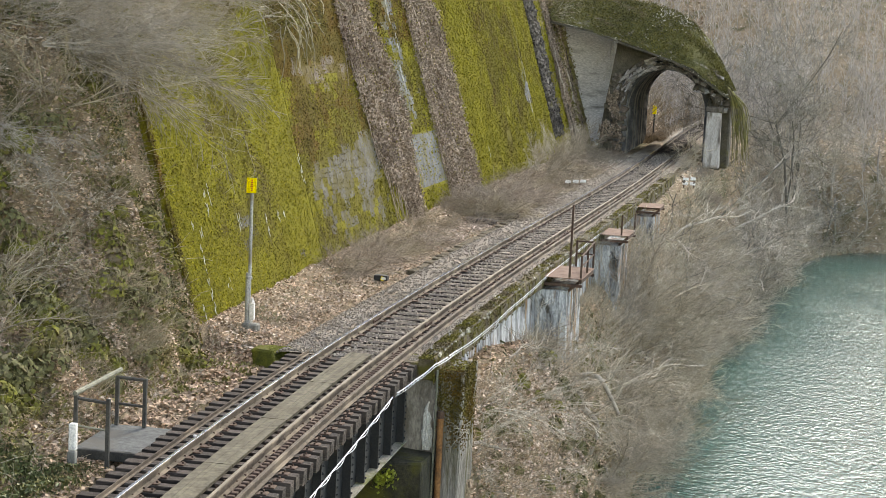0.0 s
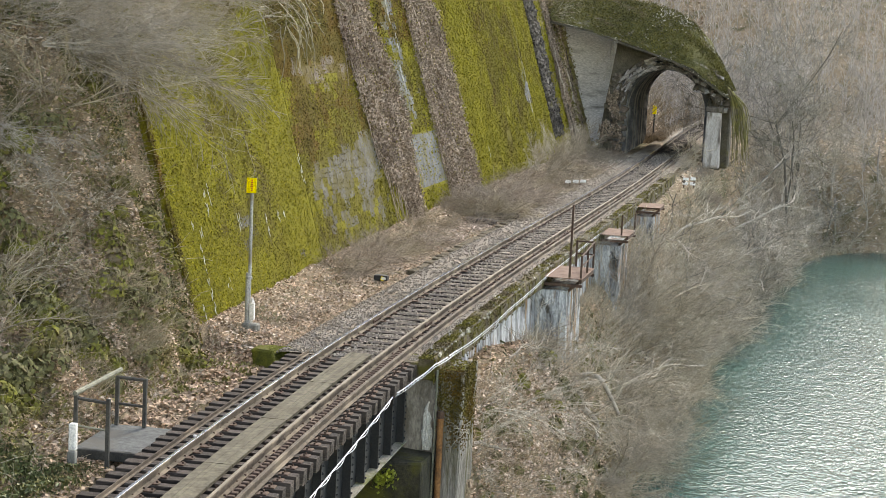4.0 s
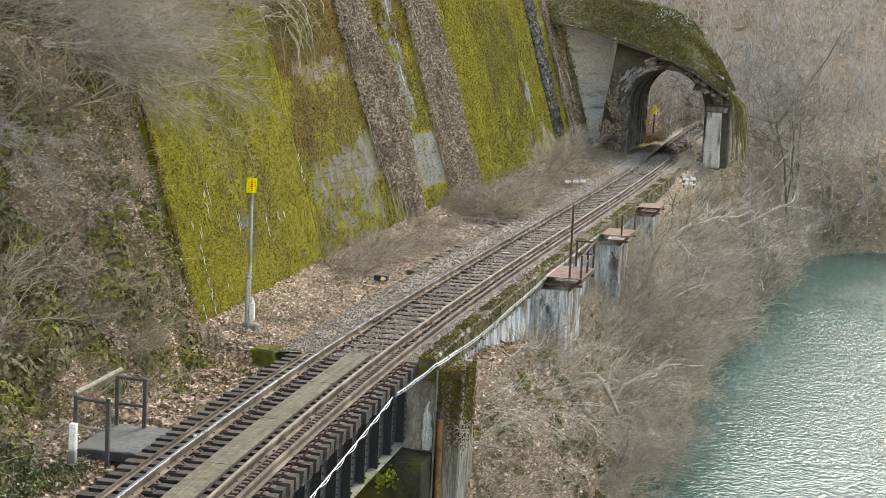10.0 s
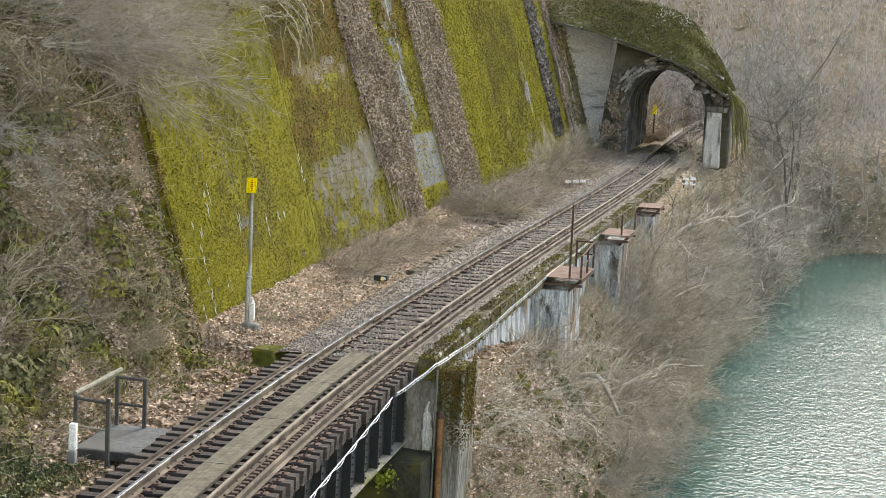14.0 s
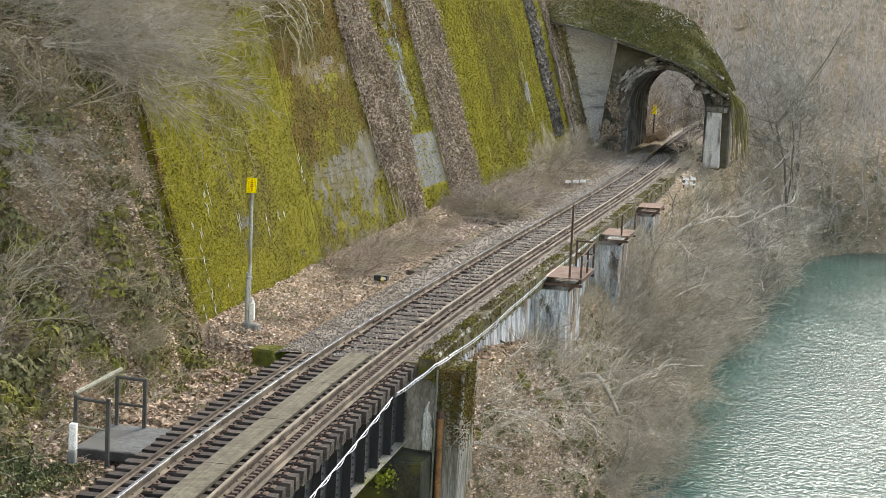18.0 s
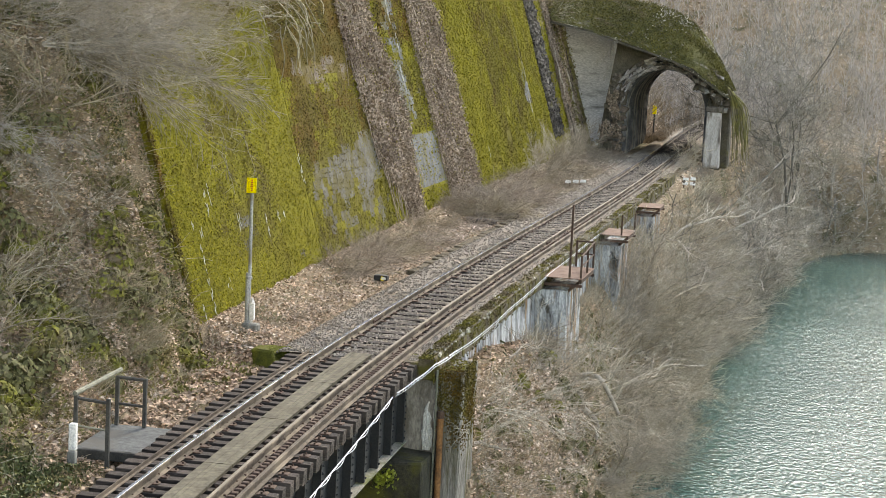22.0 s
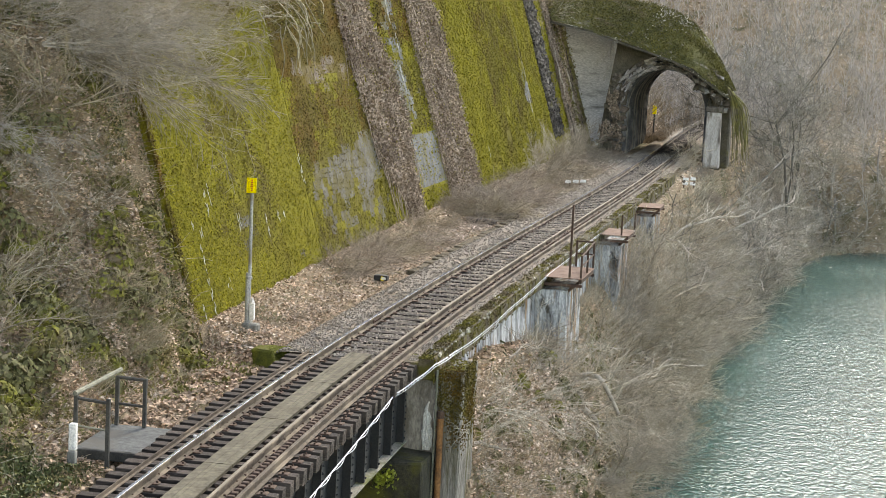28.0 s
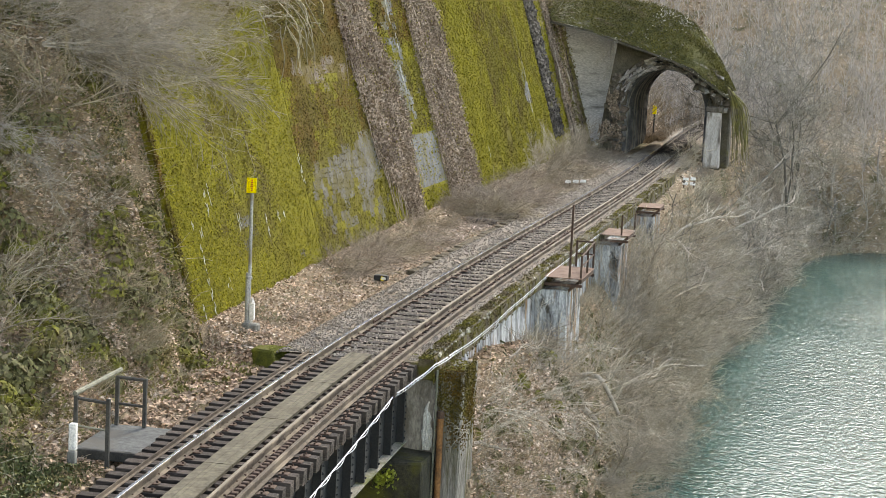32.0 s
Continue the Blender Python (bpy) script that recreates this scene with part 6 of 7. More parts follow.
    spots = [q for q in spots if not (93 < q[1] < 100 and q[0] > 4.3 and rnd.random() < 0.75)]
    scatter(protos_fs, spots, rnd, (0.6, 1.15))
    spots = []
    for _ in range(85):
        v = rnd.uniform(84, 126)
        spots.append((rnd.uniform(4.4, max(4.8, min(shore_u(v) - 0.2, 34))), v))
    scatter(protos_ft, spots, rnd, (0.6, 1.2), tilt=8)
    spots = [(rnd.uniform(-9, -2.6), rnd.uniform(102, 135)) for _ in range(24)]
    scatter([protos_s[1], protos_s[4]], spots, rnd, (0.8, 1.5))
    big = tree_model(261, 16.5, 0.095, (0.15, 0, 0.6), 5, (4, 6), M_DARKBARK, M_BARK, 0.011)
    plant("tall_bare_tree", big, "tall many-branched bare tree on the river point", "tree", ground_pose(6.0, 99.0, -0.1))
    plant("tall_bare_tree", tree_model(262, 12.0, 0.11, (0.1, 0, 0.5), 5, (4, 5), M_DARKBARK, M_TWIG, 0.011), "dark bare tree with spreading limbs above the thicket", "tree", ground_pose(6.2, 105.0, -0.1))
    # shrubs on the cut slope
    ls = "leafless shrub rooted in the leafy cut slope"
    low_shrubs = [shrub_model(130 + i, 1.5, 16, 0.10, (M_TWIG, M_TWIG_RED, M_STRAW, M_BRUSH, M_TWIG_RED)[i], 0.0085, 8) for i in range(5)]
    protos_l = [plant("slope_shrub", s, ls, "shrub", ground_pose(-4.0 - 0.5 * i, 25.5 + 1.2 * i), "slope shrubs") for i, s in enumerate(low_shrubs)]
    spots = [(rnd.uniform(-9.5, -2.7), rnd.uniform(23.0, 33.0)) for _ in range(16)]
    spots += [(rnd.uniform(-4.3, -2.9), rnd.uniform(27.6, 30.6)) for _ in range(13)]
    scatter([protos_l[1], protos_l[4]], spots, rnd, (0.35, 0.7))
    # long arching growth over the near end of the wall
    lng = [shrub_model(400 + i, 2.3, 13, 0.07, (M_TWIG, M_TWIG_RED)[i % 2], 0.013, 9, 0.9) for i in range(3)]
    protos_o = [plant("overhanging_shrub", s, "pale leafless shrub arching over the wall", "shrub", ground_pose(-5.6 - 0.5 * i, 31.6 + 0.6 * i, 0, 0, 0, 25), "overhanging shrubs") for i, s in enumerate(lng)]
    for _ in range(34):
        v = rnd.uniform(29.5, 46.0)
        u = wall_u(v) - BATTER * wall_top(v) - rnd.uniform(0.4, 1.6) if v > 33.4 else rnd.uniform(-8.0, -4.6)
        m = Matrix.Translation(T(u, v, ground_z(u, v) - 0.05)) @ pose(0, 0, 0, rnd.uniform(-10, 10), rnd.uniform(15, 45), 0) @ pose(0, 0, 0, 0, 0, rnd.uniform(0, 360))
        c = copy_thing(protos_o[rnd.randrange(3)], m)
        k = rnd.uniform(0.7, 1.15)
        c.scale = (k, k, k)
    leaners = [tree_model(450 + i, 5.4, 0.020, (1.5, -0.1 + 0.2 * i, 0.0), 4, (4, 6), M_TWIG) for i in range(3)]
    protos_n = [plant("leaning_tree", s, "slender bare tree leaning out over the water", "tree", ground_pose(3.1 + 0.2 * i, 47.0 + 4.0 * i, 0, -60), "leaning trees") for i, s in enumerate(leaners)]
    for k in range(11):
        v = 48.0 + 2.3 * k
        u = rnd.uniform(3.0, 3.9)
        c = copy_thing(protos_n[k % 3], Matrix.Translation(T(u, v, ground_z(u, v) - 0.05)) @ pose(0, 0, 0, rnd.uniform(-15, 15), rnd.uniform(-35, 0), rnd.uniform(-50, 50)))
        s = rnd.uniform(0.5, 0.8)
        c.scale = (s, s, s)
    # tangle along the crest of the wall
    spots = []
    for _ in range(46):
        v = rnd.uniform(32.5, 86)
        spots.append((wall_u(v) - BATTER * wall_top(v) - 0.55 - rnd.uniform(0.0, 1.2), v))
    scatter(protos_l, spots, rnd, (0.8, 1.4), tilt=20)
    spots = [(rnd.uniform(-8.2, -5.2), rnd.uniform(84.5, 93.0)) for _ in range(16)]
    scatter([protos_l[1], protos_l[2]], spots, rnd, (0.9, 1.5), tilt=20)


def build_trunks():
    """Thick pale stems that bend out over the bank, and a fallen log."""
    rnd = random.Random(63)
    for pts, r in (([(2.46, 44.0, -2.58), (2.66, 44.0, -2.48), (2.87, 44.0, -2.42), (3.13, 44.0, -2.53), (3.42, 44.0, -2.97), (3.62, 44.0, -3.36)], 0.085),
                   ([(2.63, 44.0, -2.82), (2.67, 44.0, -2.99), (2.78, 44.0, -3.30), (3.06, 44.0, -3.54), (3.11, 44.0, -3.87), (2.98, 44.0, -4.41)], 0.09),
                   ([(2.0, 40.2, -3.9), (2.25, 39.8, -4.15), (2.6, 39.2, -4.55)], 0.07)):
        p3 = [T(*q) for q in pts]
        fine = []
        for i in range(len(p3) - 1):
            a = p3[max(0, i - 1)]
            d = p3[min(len(p3) - 1, i + 2)]
            for k in range(5):
                f = k / 5
                b, c = p3[i], p3[i + 1]
                fine.append(0.5 * ((2 * b) + (c - a) * f + (2 * a - 5 * b + 4 * c - d) * f * f + (3 * b - a - 3 * c + d) * f ** 3))
        fine.append(p3[-1])
        s = Soup()
        s.tube(fine, [r * (1 - 0.5 * i / len(fine)) * (1 + 0.25 * noise.noise((i * 0.5, r * 70, 0.0))) for i in range(len(fine))], 8)
        ob = thing("fallen_tree", "thick pale grey trunk bending over the river bank", "tree", group="fallen trees")
        me = s.mesh("trunk", M_TWIG_PALE)
        me.polygons.foreach_set("use_smooth", [True] * len(me.polygons))
        linked("trunk", me, ob)
        tw = Soup()
        for _ in range(14):
            q = fine[rnd.randrange(4, len(fine))]
            grow(tw, tw, q, Vector((rnd.uniform(-0.6, 1), rnd.uniform(-1, 0.6), rnd.uniform(0.0, 1.0))), rnd.uniform(0.6, 1.4), 0.016, 2, rnd, 0.7, 0.0, (2, 4))
        tagged(linked("crown", tw.mesh("crown", M_TWIG), ob), kind="stuff")


def build_branches():
    """Single fallen or reaching branches on the bank, each with its side shoots."""
    rnd = random.Random(64)
    def branch(a, b, r, bow, label, m, shoots=9, size=0.8):
        pa, pb = T(*a), T(*b)
        pts = []
        for i in range(11):
            f = i / 10
            wob = Vector((noise.noise((f * 3, r * 90, 1.0)), noise.noise((f * 3, r * 90, 5.0)), noise.noise((f * 3, r * 90, 9.0)))) * 0.12 * (pb - pa).length * 0.4
            pts.append(pa.lerp(pb, f) + Vector((0, 0, bow * 4 * f * (1 - f))) + wob * 4 * f * (1 - f))
        ob = thing("branch", label, "branch", group="branches on the bank")
        s = Soup()
        s.tube(pts, [r * (1 - 0.06 * i) for i in range(11)], 7)
        linked("limb", s.mesh("limb", m), ob)
        tw = Soup()
        for _ in range(shoots):
            i = rnd.randint(2, 9)
            d = (pts[i + 1] - pts[i]).normalized() + Vector((rnd.uniform(-0.9, 0.9), rnd.uniform(-0.9, 0.9), rnd.uniform(-0.3, 0.9)))
            grow(tw, tw, pts[i], d, size * rnd.uniform(0.5, 1.2), r * 0.45, 2, rnd, 0.7, 0.0, (1, 3), 0.25, r * 0.22)
        tagged(linked("side_growth", tw.mesh("side_growth", M_TWIG_PALE), ob), kind="stuff")
    reach = "long pale grey branch reaching through the thicket"
    branch((2.2, 78.0, -3.6), (6.3, 80.0, -1.3), 0.055, 0.1, reach, M_TWIG_PALE, 14, 1.3)
    branch((3.0, 74.0, -4.2), (5.6, 77.0, -2.9), 0.045, 0.2, reach, M_TWIG_PALE, 12, 1.2)
    branch((2.4, 66.0, -1.6), (4.6, 68.5, -0.9), 0.045, 0.3, reach, M_TWIG_PALE, 14, 1.2)
    branch((2.0, 63.5, -1.4), (3.6, 62.0, -1.7), 0.040, 0.35, reach, M_TWIG_PALE, 12, 1.0)
    branch((2.6, 84.0, -3.0), (6.0, 86.0, 0.3), 0.055, 0.0, reach, M_BARK, 14, 1.4)
    branch((3.6, 92.0, -5.0), (6.4, 93.5, -4.6), 0.055, 0.5, reach, M_TWIG_PALE, 16, 1.4)
    branch((3.6, 86.0, -5.0), (7.0, 88.0, -5.6), 0.045, 0.5, reach, M_TWIG_PALE, 14, 1.3)
    low = "weathered grey branch lying on the leafy bank"
    branch((1.95, 34.0, -1.95), (2.25, 36.6, -2.62), 0.045, 0.0, low, M_BARK, 5, 0.5)
    branch((2.30, 35.6, -2.95), (2.55, 41.2, -4.75), 0.055, 0.05, low, M_TWIG_PALE, 6, 0.5)
    branch((2.15, 34.6, -2.6), (2.75, 40.2, -4.75), 0.035, 0.1, low, M_BARK, 7, 0.6)
    branch((2.45, 38.5, -3.85), (2.85, 44.5, -5.0), 0.03, 0.15, low, M_TWIG_PALE, 8, 0.7)
    branch((2.5, 42.0, -4.6), (3.1, 46.0, -5.6), 0.03, 0.2, low, M_BARK, 8, 0.7)
    branch((1.75, 39.0, -1.2), (2.1, 43.5, -1.9), 0.025, 0.25, low, M_TWIG_PALE, 9, 0.7)
    branch((2.0, 44.6, -2.75), (2.75, 46.0, -2.1), 0.022, 0.0, low, M_TWIG_PALE, 6, 0.6)
    over = "thin bare branch reaching out over the water"
    branch((2.7, 50.0, -4.2), (4.3, 51.0, -3.3), 0.035, 0.15, over, M_TWIG, 12, 1.0)
    branch((2.6, 50.4, -4.6), (3.9, 47.0, -4.4), 0.028, -0.1, over, M_BARK, 10, 0.9)
    branch((2.8, 49.0, -5.0), (3.7, 44.5, -4.4), 0.022, 0.0, over, M_BARK, 8, 0.8)
    branch((2.5, 56.0, -3.2), (4.4, 58.0, -2.0), 0.035, 0.2, over, M_TWIG, 12, 1.0)


def build_foot_brush():
    """Dead brush heaped along the wall's foot."""
    rnd = random.Random(44)
    models = [shrub_model(300 + i, 1.15, 40, 0.16, (M_BRUSH, M_BRUSH, M_TWIG_RED)[i], 0.010, 6, 1.0) for i in range(3)]
    lab = "low heap of dead grey-brown brush at the wall's foot"
    protos = [plant("dead_brush", m, lab, "brush", ground_pose(-2.9, 43.0 + 2 * i), "dead brush") for i, m in enumerate(models)]
    spots = []
    for _ in range(56):
        v = 40.5 + 26 * rnd.random()
        u = rnd.uniform(wall_u(v) + 0.15, -2.2)
        if not (u > -2.9 and v < 44.0):
            spots.append((u, v))
    for _ in range(66):
        v = rnd.uniform(64, 87)
        spots.append((rnd.uniform(wall_u(v) + 0.1, -1.7), v))
    spots += [(rnd.uniform(1.75, 3.3), rnd.uniform(82.5, 85.3)) for _ in range(14)]
    scatter(protos, spots, rnd, (0.5, 0.9))
    spots = [(rnd.uniform(-2.6, -1.75), rnd.uniform(34.6, 39.5)) for _ in range(12)]
    scatter(protos, spots, rnd, (0.22, 0.4), tilt=15)
    spots = [(rnd.uniform(-3.2, -1.9), rnd.uniform(56.0, 61.0)) for _ in range(16)]
    scatter(protos, spots, rnd, (0.9, 1.2), lift=0.15)
    lg = thing("log", "dark wet log lying under dead brush", "log", along(-2.0, 55.4, -0.12))
    part("trunk", rod_bm((-0.75, 0.3, 0.0), (0.55, 0.9, 0.04), 0.13, 10, 0.10), M_LOG, lg)
    lg2 = thing("stone_slab", "dark flat slab beside the log", "stone", along(-2.4, 55.0, -0.3))
    part("slab", box_bm(1.0, 0.6, 0.22, (0, 0, 0), 0.04), M_LOG, lg2)


def patch(u, v):
    """High where leaves gather on a slope, low where moss and ferns hold it."""
    p = T(u, v, ground_z(u, v))
    return noise.noise((p.x * 0.85, p.y * 0.85, p.z * 0.85)) + 0.4 * noise.noise((p.x * 2.1, p.y * 2.1, p.z * 2.1 + 4.0))


def build_litter():
    """Fallen leaves over the slopes and the bench."""
    rnd = random.Random(77)
    soup = Soup()
    def drop(n, u_of, v_of, size, even=False):
        for _ in range(n):
            v = v_of()
            u = u_of(v)
            if ((v < 33.1 and u < -2.6) or (33.6 < v < 50 and u > 1.7)) and not even and patch(u, v) < rnd.gauss(-0.12, 0.14):
                continue
            p = T(u, v, ground_z(u, v) + rnd.uniform(0.0, 0.05))
            a = Vector((rnd.gauss(0, 1), rnd.gauss(0, 1), rnd.gauss(0, 0.5))).normalized()
            b = a.cross(Vector((rnd.gauss(0, 0.4), rnd.gauss(0, 0.4), 1))).normalized()
            s = size * rnd.uniform(0.6, 1.3)
            soup.quad(p, a * s, b * s * 0.7)
    drop(26000, lambda v: rnd.uniform(-8.5, -1.25), lambda: rnd.uniform(23.6, 33.1), 0.036)
    drop(46000, lambda v: -2.4 - 7.5 * rnd.random() ** 0.8, lambda: rnd.uniform(22.6, 33.1), 0.034, True)
    drop(5000, lambda v: rnd.uniform(-5.0, -1.4), lambda: rnd.uniform(19.5, 23.8), 0.032)
    drop(12000, lambda v: rnd.uniform(-15, -5.0), lambda: rnd.uniform(27, 44), 0.06)
    drop(22000, lambda v: rnd.uniform(wall_u(v) + 0.05, -1.55), lambda: 32.3 + 40 * rnd.random() ** 1.6, 0.026)
    drop(15000, lambda v: rnd.uniform(1.4, shore_u(v) - 0.2), lambda: 33 + 36 * rnd.random() ** 1.3, 0.045, True)
    drop(9000, lambda v: rnd.uniform(1.5, 3.4), lambda: rnd.uniform(33.2, 47), 0.045, True)
    drop(9000, lambda v: rnd.gauss(-3.6, 0.9), lambda: rnd.gauss(28.5, 2.0), 0.04)
    drop(7000, lambda v: -2.2 - 14 * rnd.random(), lambda: rnd.uniform(101, 150), 0.10)
    drop(3000, lambda v: rnd.uniform(1.6, shore_u(v)), lambda: 70 + 40 * rnd.random(), 0.07)
    soup2, soup = soup, Soup()
    for u, v, su, sv, n in ((2.2, 36.6, 0.22, 0.8, 420), (2.35, 44.6, 0.25, 1.2, 420), (2.6, 47.2, 0.2, 0.7, 160), (1.75, 36.5, 0.12, 1.2, 120), (2.0, 34.8, 0.12, 0.6, 120), (1.9, 42.0, 0.2, 1.5, 130), (2.4, 41, 0.5, 3.0, 260), (2.3, 42.5, 0.25, 1.6, 1500), (2.5, 39.0, 0.25, 1.5, 1100), (2.7, 41.5, 0.3, 1.5, 1300), (2.1, 36.0, 0.2, 1.2, 500)):
        drop(n, lambda v_, u=u, su=su: max(1.62, rnd.gauss(u, su)), lambda v=v, sv=sv: rnd.gauss(v, sv), 0.058, True)
    drop(15000, lambda v: rnd.uniform(-8.5, -2.4), lambda: rnd.uniform(23.6, 33.0), 0.034)
    drop(3200, lambda v: rnd.gauss(-3.4, 0.4), lambda: rnd.gauss(29.4, 1.0), 0.036)
    drop(3200, lambda v: rnd.gauss(-4.4, 0.55), lambda: rnd.gauss(26.6, 0.9), 0.034)
    drop(1800, lambda v: rnd.gauss(-3.6, 0.5), lambda: rnd.gauss(24.6, 0.7), 0.030)
    drop(7000, lambda v: rnd.uniform(3.6, max(4.0, shore_u(v))), lambda: rnd.uniform(88, 118), 0.08)
    drop(2600, lambda v: rnd.uniform(wall_u(v), -1.3), lambda: rnd.uniform(66, 86), 0.045)
    drop(900, lambda v: rnd.uniform(1.5, 2.9), lambda: rnd.uniform(70, 86), 0.045)
    drop(4500, lambda v: rnd.uniform(wall_u(v) + 0.05, -1.8), lambda: 33 + 30 * rnd.random() ** 1.5, 0.027)
    drop(900, lambda v: rnd.uniform(-3.0, -2.0), lambda: rnd.uniform(50.0, 55.0), 0.05)
    drop(22000, lambda v: rnd.uniform(-14, 40), lambda: 112 + 60 * rnd.random() ** 1.2, 0.06)
    drop(12000, lambda v: rnd.uniform(7, 42), lambda: rnd.uniform(111.5, 131), 0.07)
    drop(2500, lambda v: rnd.uniform(-9, -2.2), lambda: rnd.uniform(100, 135), 0.12)
    pale = linked("pale_leaves", soup.mesh("pale_leaves", M_LEAF_PALE))
    tagged(pale, "bleached pinkish fallen leaves in drifts on the slopes", "leaves", kind="stuff")
    soup = soup2
    ob = linked("leaf_litter", soup.mesh("leaf_litter", M_LEAF))
    tagged(ob, "pale brown fallen leaves covering the slopes", "leaves", kind="stuff")


def build_far_woods():
    """Leafless woods on the hills beyond, coloured pale for haze: countless thin trunks and twigs."""
    rnd = random.Random(55)
    soup = Soup()
    for _ in range(5200):
        v = 113 + 80 * rnd.random() ** 1.3
        u = rnd.uniform(-30, 70)
        if v < 124 and u > 6 and rnd.random() < 0.7:
            continue
        z = ground_z(u, v)
        p = T(u, v, z)
        h = rnd.uniform(2.5, 5.5)
        pts, rad, d = wander(p, Vector((rnd.uniform(-0.2, 0.2), 0, 1)), h, 0.026, 0.010, rnd, 0.14, 0.05, 3)
        soup.tube(pts, rad, 3)
        for k in range(15):
            i = rnd.randint(0, 2)
            q = pts[i].lerp(pts[i + 1], rnd.random())
            tp, tr, te = wander(q, Vector((rnd.uniform(-1, 1), rnd.uniform(-1, 1), 0.8)), h * rnd.uniform(0.2, 0.4), 0.016, 0.007, rnd, 0.3, 0.06, 2)
            soup.tube(tp, tr, 3)
    ob = linked("far_woods", soup.mesh("far_woods", M_HAZEWOOD))
    tagged(ob, "leafless brown-grey woods on the far hillside, paled in colour for haze", "woods", kind="stuff")


def build_greens():
    """Small green and olive plants over the cut slope, and dry grass on the point."""
    rnd = random.Random(91)
    green, straw = Soup(), Soup()
    def clump(soup, u, v, n, spread, size, up):
        for _ in range(n):
            uu, vv = u + rnd.gauss(0, spread), v + rnd.gauss(0, spread)
            if vv < 33.1 and uu < -2.6 and patch(uu, vv) > rnd.gauss(0.12, 0.12):
                continue
            p = T(uu, vv, ground_z(uu, vv) + rnd.uniform(0, up))
            a = Vector((rnd.gauss(0, 1), rnd.gauss(0, 1), rnd.gauss(0.3, 1))).normalized()
            b = a.cross(Vector((rnd.gauss(0, 1), rnd.gauss(0, 1), rnd.gauss(0, 1)))).normalized()
            s = size * rnd.uniform(0.5, 1.3)
            soup.quad(p, a * s * 1.5, b * s * 0.6)
    for _ in range(900):
        v = rnd.uniform(22.5, 33.1)
        clump(green, rnd.uniform(-8.5, -2.6), v, 60, 0.16, 0.024, 0.14)
    for _ in range(190):
        v = rnd.uniform(33.5, 62)
        clump(green, rnd.uniform(1.6, 3.8), v, 30, 0.15, 0.035, 0.12)
    for _ in range(70):
        clump(green, rnd.uniform(-8.0, -2.8), rnd.uniform(23.5, 32.8), 150, 0.26, 0.018, 0.24)
    for _ in range(70):
        clump(green, rnd.uniform(-4.2, -1.6), rnd.uniform(20.0, 24.0), 90, 0.18, 0.018, 0.16)
    for _ in range(24):
        clump(green, rnd.uniform(-3.4, -1.7), rnd.uniform(28.5, 32.0), 40, 0.12, 0.03, 0.08)
    dark = Soup()
    for _ in range(60):
        clump(dark, rnd.uniform(-8.5, -2.7), rnd.uniform(22.5, 33.2), 46, 0.15, 0.022, 0.16)
    for _ in range(6):
        clump(dark, rnd.uniform(-7.5, -3.0), rnd.uniform(24.0, 32.5), 140, 0.24, 0.024, 0.26)
    # massed dark leaves stand in for the shadows beside the wall's near end
    for _ in range(130):
        clump(dark, rnd.uniform(-5.4, -3.3), rnd.uniform(30.8, 33.1), 60, 0.14, 0.017, 0.18)
    # and for the shade low on the near slope
    for _ in range(130):
        clump(dark, rnd.uniform(-4.2, -1.7), rnd.uniform(20.6, 24.0), 90, 0.15, 0.024, 0.16)
    for _ in range(30):
        clump(dark, rnd.uniform(1.8, 3.6), rnd.uniform(33.5, 52), 34, 0.15, 0.035, 0.14)
    tagged(linked("evergreen_plants", dark.mesh("evergreen_plants", M_GREEN)), "small evergreen plants on the slopes, darkened and massed for shade", "plants", kind="stuff")
    tagged(linked("undergrowth", green.mesh("undergrowth", M_FERN)), "olive green ferns and low plants on the slopes", "plants", kind="stuff")
    for _ in range(1300):
        v = rnd.uniform(22.5, 33.0)
        u = rnd.uniform(-9.0, -2.2)
        p = T(u, v, ground_z(u, v) - 0.03)
        pts, rad, _d = wander(p, Vector((rnd.gauss(0.4, 0.6), rnd.gauss(-0.2, 0.6), 0.8)), rnd.uniform(0.2, 0.8), 0.006, 0.003, rnd, 0.25, -0.15, 3)
        straw.tube(pts, rad, 3)
    for _ in range(11000):
        if rnd.random() < 0.5:
            v = rnd.uniform(86, 112)
            u = rnd.uniform(3.4, shore_u(v) + 0.4)
            h = rnd.uniform(0.3, 0.8)
        else:
            v = rnd.uniform(42, 62)
            u = rnd.uniform(1.4, shore_u(v))
            h = rnd.uniform(0.2, 0.55)
        p = T(u, v, ground_z(u, v) - 0.03)
        k = 0.016 if v > 80 else 0.007
        pts, rad, _d = wander(p, Vector((rnd.gauss(0.15, 0.5), rnd.gauss(0, 0.5), 1)), h, k, k * 0.45, rnd, 0.2, -0.1, 2)
        straw.tube(pts, rad, 3)
    for _ in range(4400):
        u, v = (rnd.gauss(5.1, 0.5), rnd.gauss(97.0, 2.4)) if rnd.random() < 0.5 else (rnd.uniform(2.2, 4.0), rnd.uniform(64, 90))
        p = T(u, v, max(WATER_Z, ground_z(u, v)) - 0.03)
        pts, rad, _d = wander(p, Vector((rnd.gauss(0.15, 0.6), rnd.gauss(0, 0.5), 1)), rnd.uniform(0.4, 0.9), 0.022, 0.011, rnd, 0.2, -0.15, 2)
        straw.tube(pts, rad, 3)
    mat = Soup()
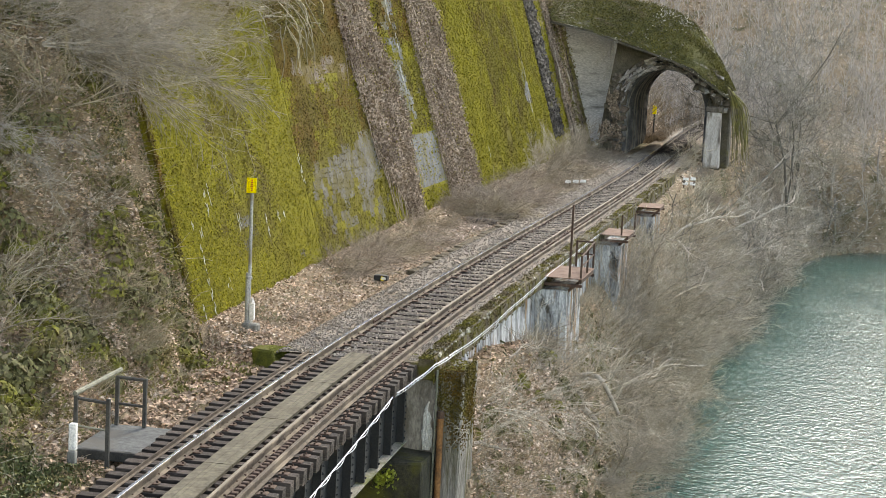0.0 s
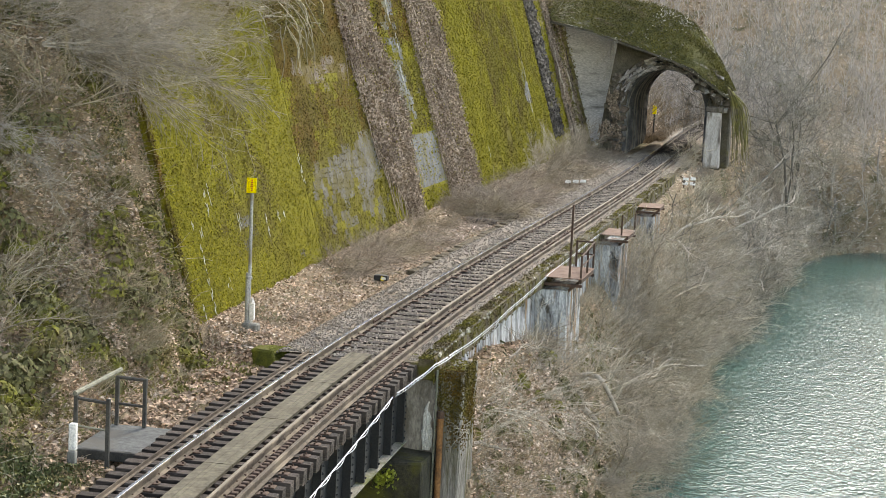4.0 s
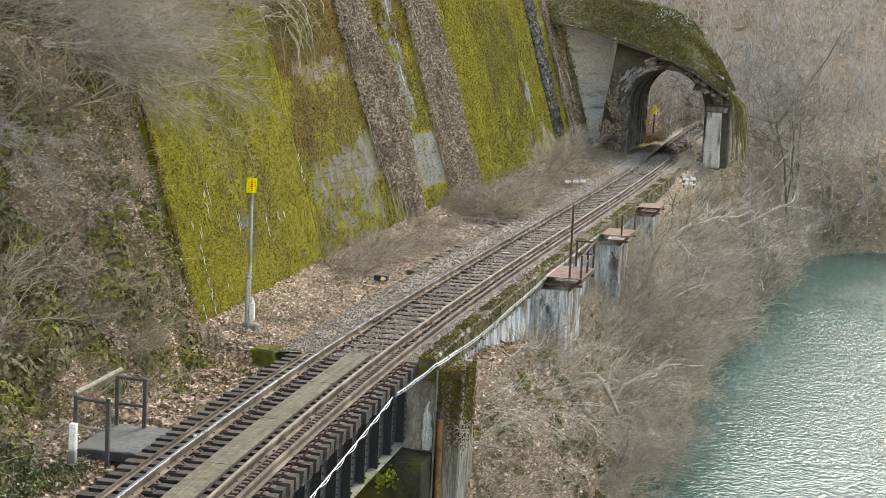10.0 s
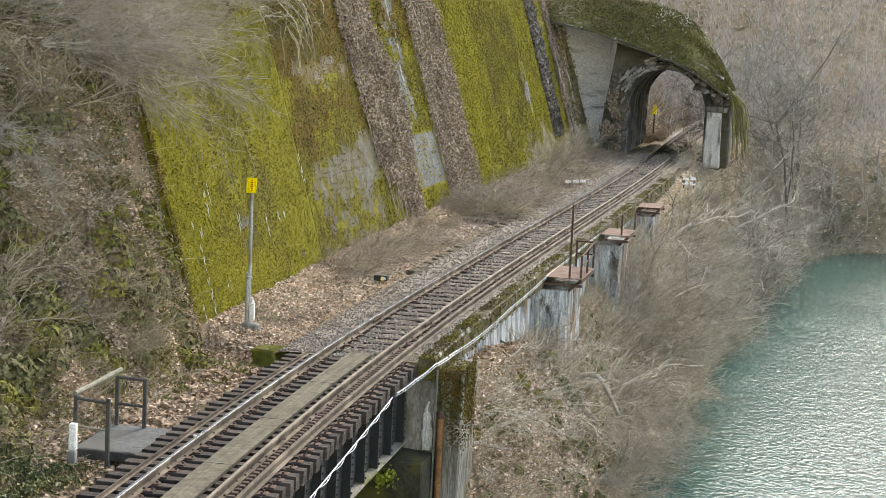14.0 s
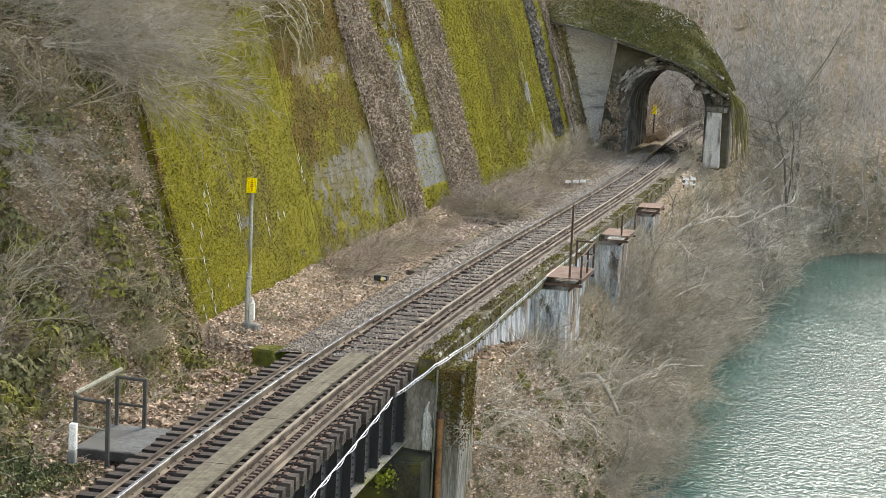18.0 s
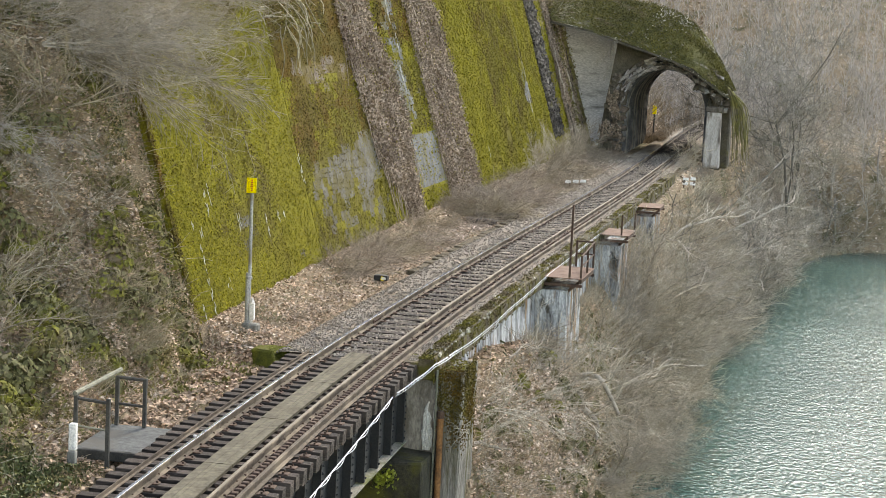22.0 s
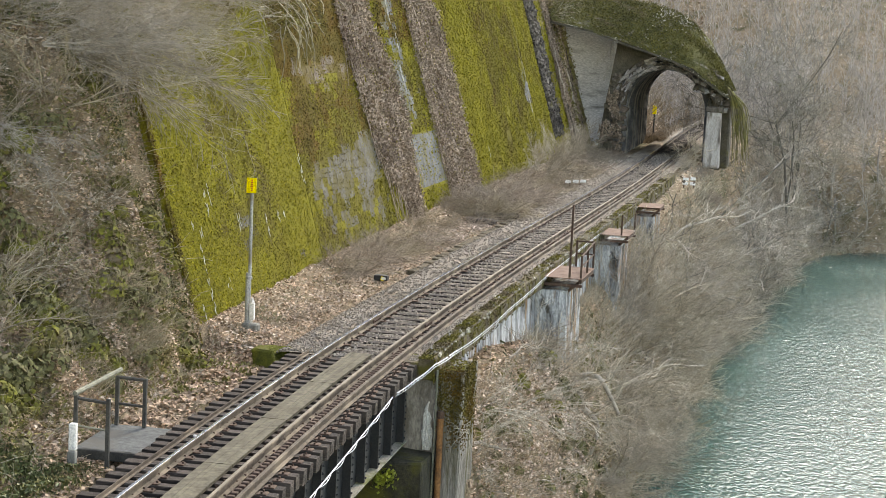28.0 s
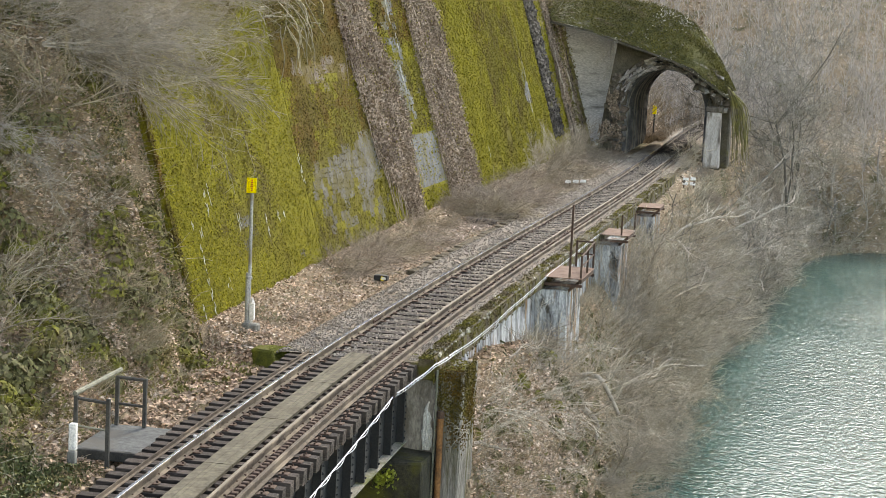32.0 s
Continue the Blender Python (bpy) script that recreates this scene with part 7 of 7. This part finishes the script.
    for _ in range(2400):
        v = 33.6 + 13 * rnd.random() ** 1.4
        u = rnd.uniform(1.62, 2.9)
        p = T(u, v, ground_z(u, v) + rnd.uniform(-0.03, 0.1))
        pts, rad, _d = wander(p, Vector((rnd.gauss(0.2, 0.8), rnd.gauss(-0.2, 0.8), 0.55)), rnd.uniform(0.3, 0.9), 0.0065, 0.0035, rnd, 0.3, -0.16, 5)
        mat.tube(pts, rad, 3)
    tagged(linked("dead_grass_mat", mat.mesh("dead_grass_mat", M_BRACKEN)), "tan mat of dead grass and brambles on the bank", "grass", kind="stuff")
    bracken = Soup()
    for k in range(11000):
        v = 97.5 + 32 * rnd.random() ** 1.2
        u = -1.05 - (1.6 * rnd.random() if k % 3 == 0 else 12 * rnd.random() ** 1.3)
        p = T(u, v, max(ground_z(u, v), -0.2 if u > -1.7 else -9.0) - 0.03)
        pts, rad, _d = wander(p, Vector((rnd.gauss(0.1, 0.6), rnd.gauss(-0.1, 0.6), 0.9)), rnd.uniform(0.15, 0.4) * (1.0 if u > -2.6 else 2.2), 0.020, 0.010, rnd, 0.25, -0.2, 2)
        bracken.tube(pts, rad, 3)
    tagged(linked("dead_bracken", bracken.mesh("dead_bracken", M_BRACKEN)), "brown dead bracken and grass beside the line beyond the tunnel", "bracken", kind="stuff")
    slope_grass = {"brown": Soup(), "olive": Soup()}
    for k in range(9000):
        v = rnd.uniform(22.8, 32.95)
        u = -2.5 - 6.5 * rnd.random() ** 0.9
        p = T(u, v, ground_z(u, v) - 0.03)
        pts, rad, _d = wander(p, Vector((rnd.gauss(0.5, 0.6), rnd.gauss(-0.2, 0.6), 0.6)), rnd.uniform(0.15, 0.55), 0.0055, 0.003, rnd, 0.28, -0.2, 3)
        slope_grass["olive" if patch(u, v) < 0.0 else "brown"].tube(pts, rad, 3)
    tagged(linked("slope_grass", slope_grass["brown"].mesh("slope_grass", M_BRACKEN)), "brown dead grass and stalks on the cut slope", "grass", kind="stuff")
    tagged(linked("slope_grass", slope_grass["olive"].mesh("slope_grass", M_STRAND)), "olive grass and moss strands on the cut slope", "grass", kind="stuff")
    tagged(linked("dry_grass", straw.mesh("dry_grass", M_STRAW)), "pale dry grass stalks on the river bank", "grass", kind="stuff")


def build_accents():
    """Singular plants: a hanging vine on the crest, a sapling by the kerb, a leafy plant on the bearing ledge."""
    rnd = random.Random(71)
    vine = thing("hanging_vine", "looping straw-coloured vine with green leaves over the wall's crest", "vine")
    st, lf = Soup(), Soup()
    for _ in range(46):
        v = rnd.gauss(43.6, 1.5)
        z = rnd.uniform(5.6, 7.0)
        p = wall_point(v, z, rnd.uniform(0.15, 0.6))
        pts, rad, _d = wander(p, Vector((rnd.gauss(0.3, 0.8), rnd.gauss(0, 0.8), rnd.uniform(-0.2, 0.6))), rnd.uniform(0.8, 2.2), 0.015, 0.008, rnd, 0.35, -0.28, 7)
        st.tube(pts, rad, 4)
    for _ in range(500):
        v = rnd.gauss(44.4, 1.4)
        z = 5.6 + abs(rnd.gauss(0.3, 0.5))
        a = Vector((rnd.gauss(0, 1), rnd.gauss(0, 1), rnd.gauss(0, 1))).normalized()
        b = a.cross(Vector((rnd.gauss(0, 1), rnd.gauss(0, 1), rnd.gauss(0, 1)))).normalized()
        k = rnd.uniform(0.02, 0.05)
        lf.quad(wall_point(v, z, rnd.uniform(0.1, 0.6)), a * k, b * k * 0.6)
    tagged(linked("stem_tangle", st.mesh("stem_tangle", M_STRAW), vine), kind="stuff")
    tagged(linked("foliage", lf.mesh("foliage", M_FERN), vine), kind="stuff")
    sap = tree_model(707, 5.0, 0.024, (-0.30, 0, 0.3), 4, (4, 5), M_TWIG, M_TWIG, 0.008)
    plant("sapling", sap, "thin bare sapling standing before the tunnel mouth", "tree", ground_pose(2.1, 75.5, -0.1))
    sap2 = tree_model(709, 3.6, 0.03, (-0.1, 0, 0.3), 3, (3, 5), M_BARK, M_TWIG)
    plant("sapling", sap2, "thin bare sapling beside the viaduct kerb", "tree", ground_pose(2.2, 69.5, -0.1))
    for k, (u, v, h) in enumerate(((1.80, 41.0, 2.6), (2.05, 43.2, 2.9), (1.72, 37.6, 1.9), (2.35, 44.6, 2.4), (1.9, 34.8, 1.8))):
        thin = tree_model(720 + k, h, 0.013, (rnd.uniform(-0.2, 0.5), 0, 0.4), 3, (2, 4), M_CANE, M_CANE, 0.0055)
        plant("sapling", thin, "thin pale leafless sapling on the leafy bank", "tree", ground_pose(u, v, -0.05), "bank saplings")
    leafy = thing("ledge_plant", "bright green leafy plant on the abutment ledge", "plant", along(0.92, 31.2, -2.0))
    s = Soup()
    for _ in range(150):
        a = Vector((rnd.gauss(0, 1), rnd.gauss(0, 1), rnd.gauss(-0.2, 1))).normalized()
        b = a.cross(Vector((rnd.gauss(0, 1), rnd.gauss(0, 1), rnd.gauss(0, 1)))).normalized()
        k = rnd.uniform(0.02, 0.045)
        s.quad(Vector((rnd.gauss(0, 0.13), rnd.uniform(-0.12, 0.02), rnd.gauss(0, 0.09))), a * k, b * k * 0.7)
    tagged(linked("foliage", s.mesh("foliage", M_BRIGHTLEAF), leafy), kind="stuff")
    st = Soup()
    for _ in range(9):
        pts, rad, _d = wander(Vector((rnd.gauss(0, 0.05), 0.08, 0.0)), Vector((rnd.gauss(0, 0.6), -1, rnd.gauss(0, 0.5))), 0.25, 0.006, 0.003, rnd, 0.3, 0.0, 3)
        st.tube(pts, rad, 3)
    tagged(linked("stem", st.mesh("stem", M_FERN), leafy), kind="stuff")


build_bank_plants()
build_cushions()
build_sprays()
build_trunks()
build_branches()
build_accents()
build_foot_brush()
build_litter()
build_far_woods()
build_greens()
build_wall_strips()
build_moss()
build_wall_blocks()


def motions():
    # the river's ripples drift down the valley
    walk(water, [(0.0, pose(0, 0, WATER_Z)), (32.0, pose(-3.0, -11.0, WATER_Z))])


motions()
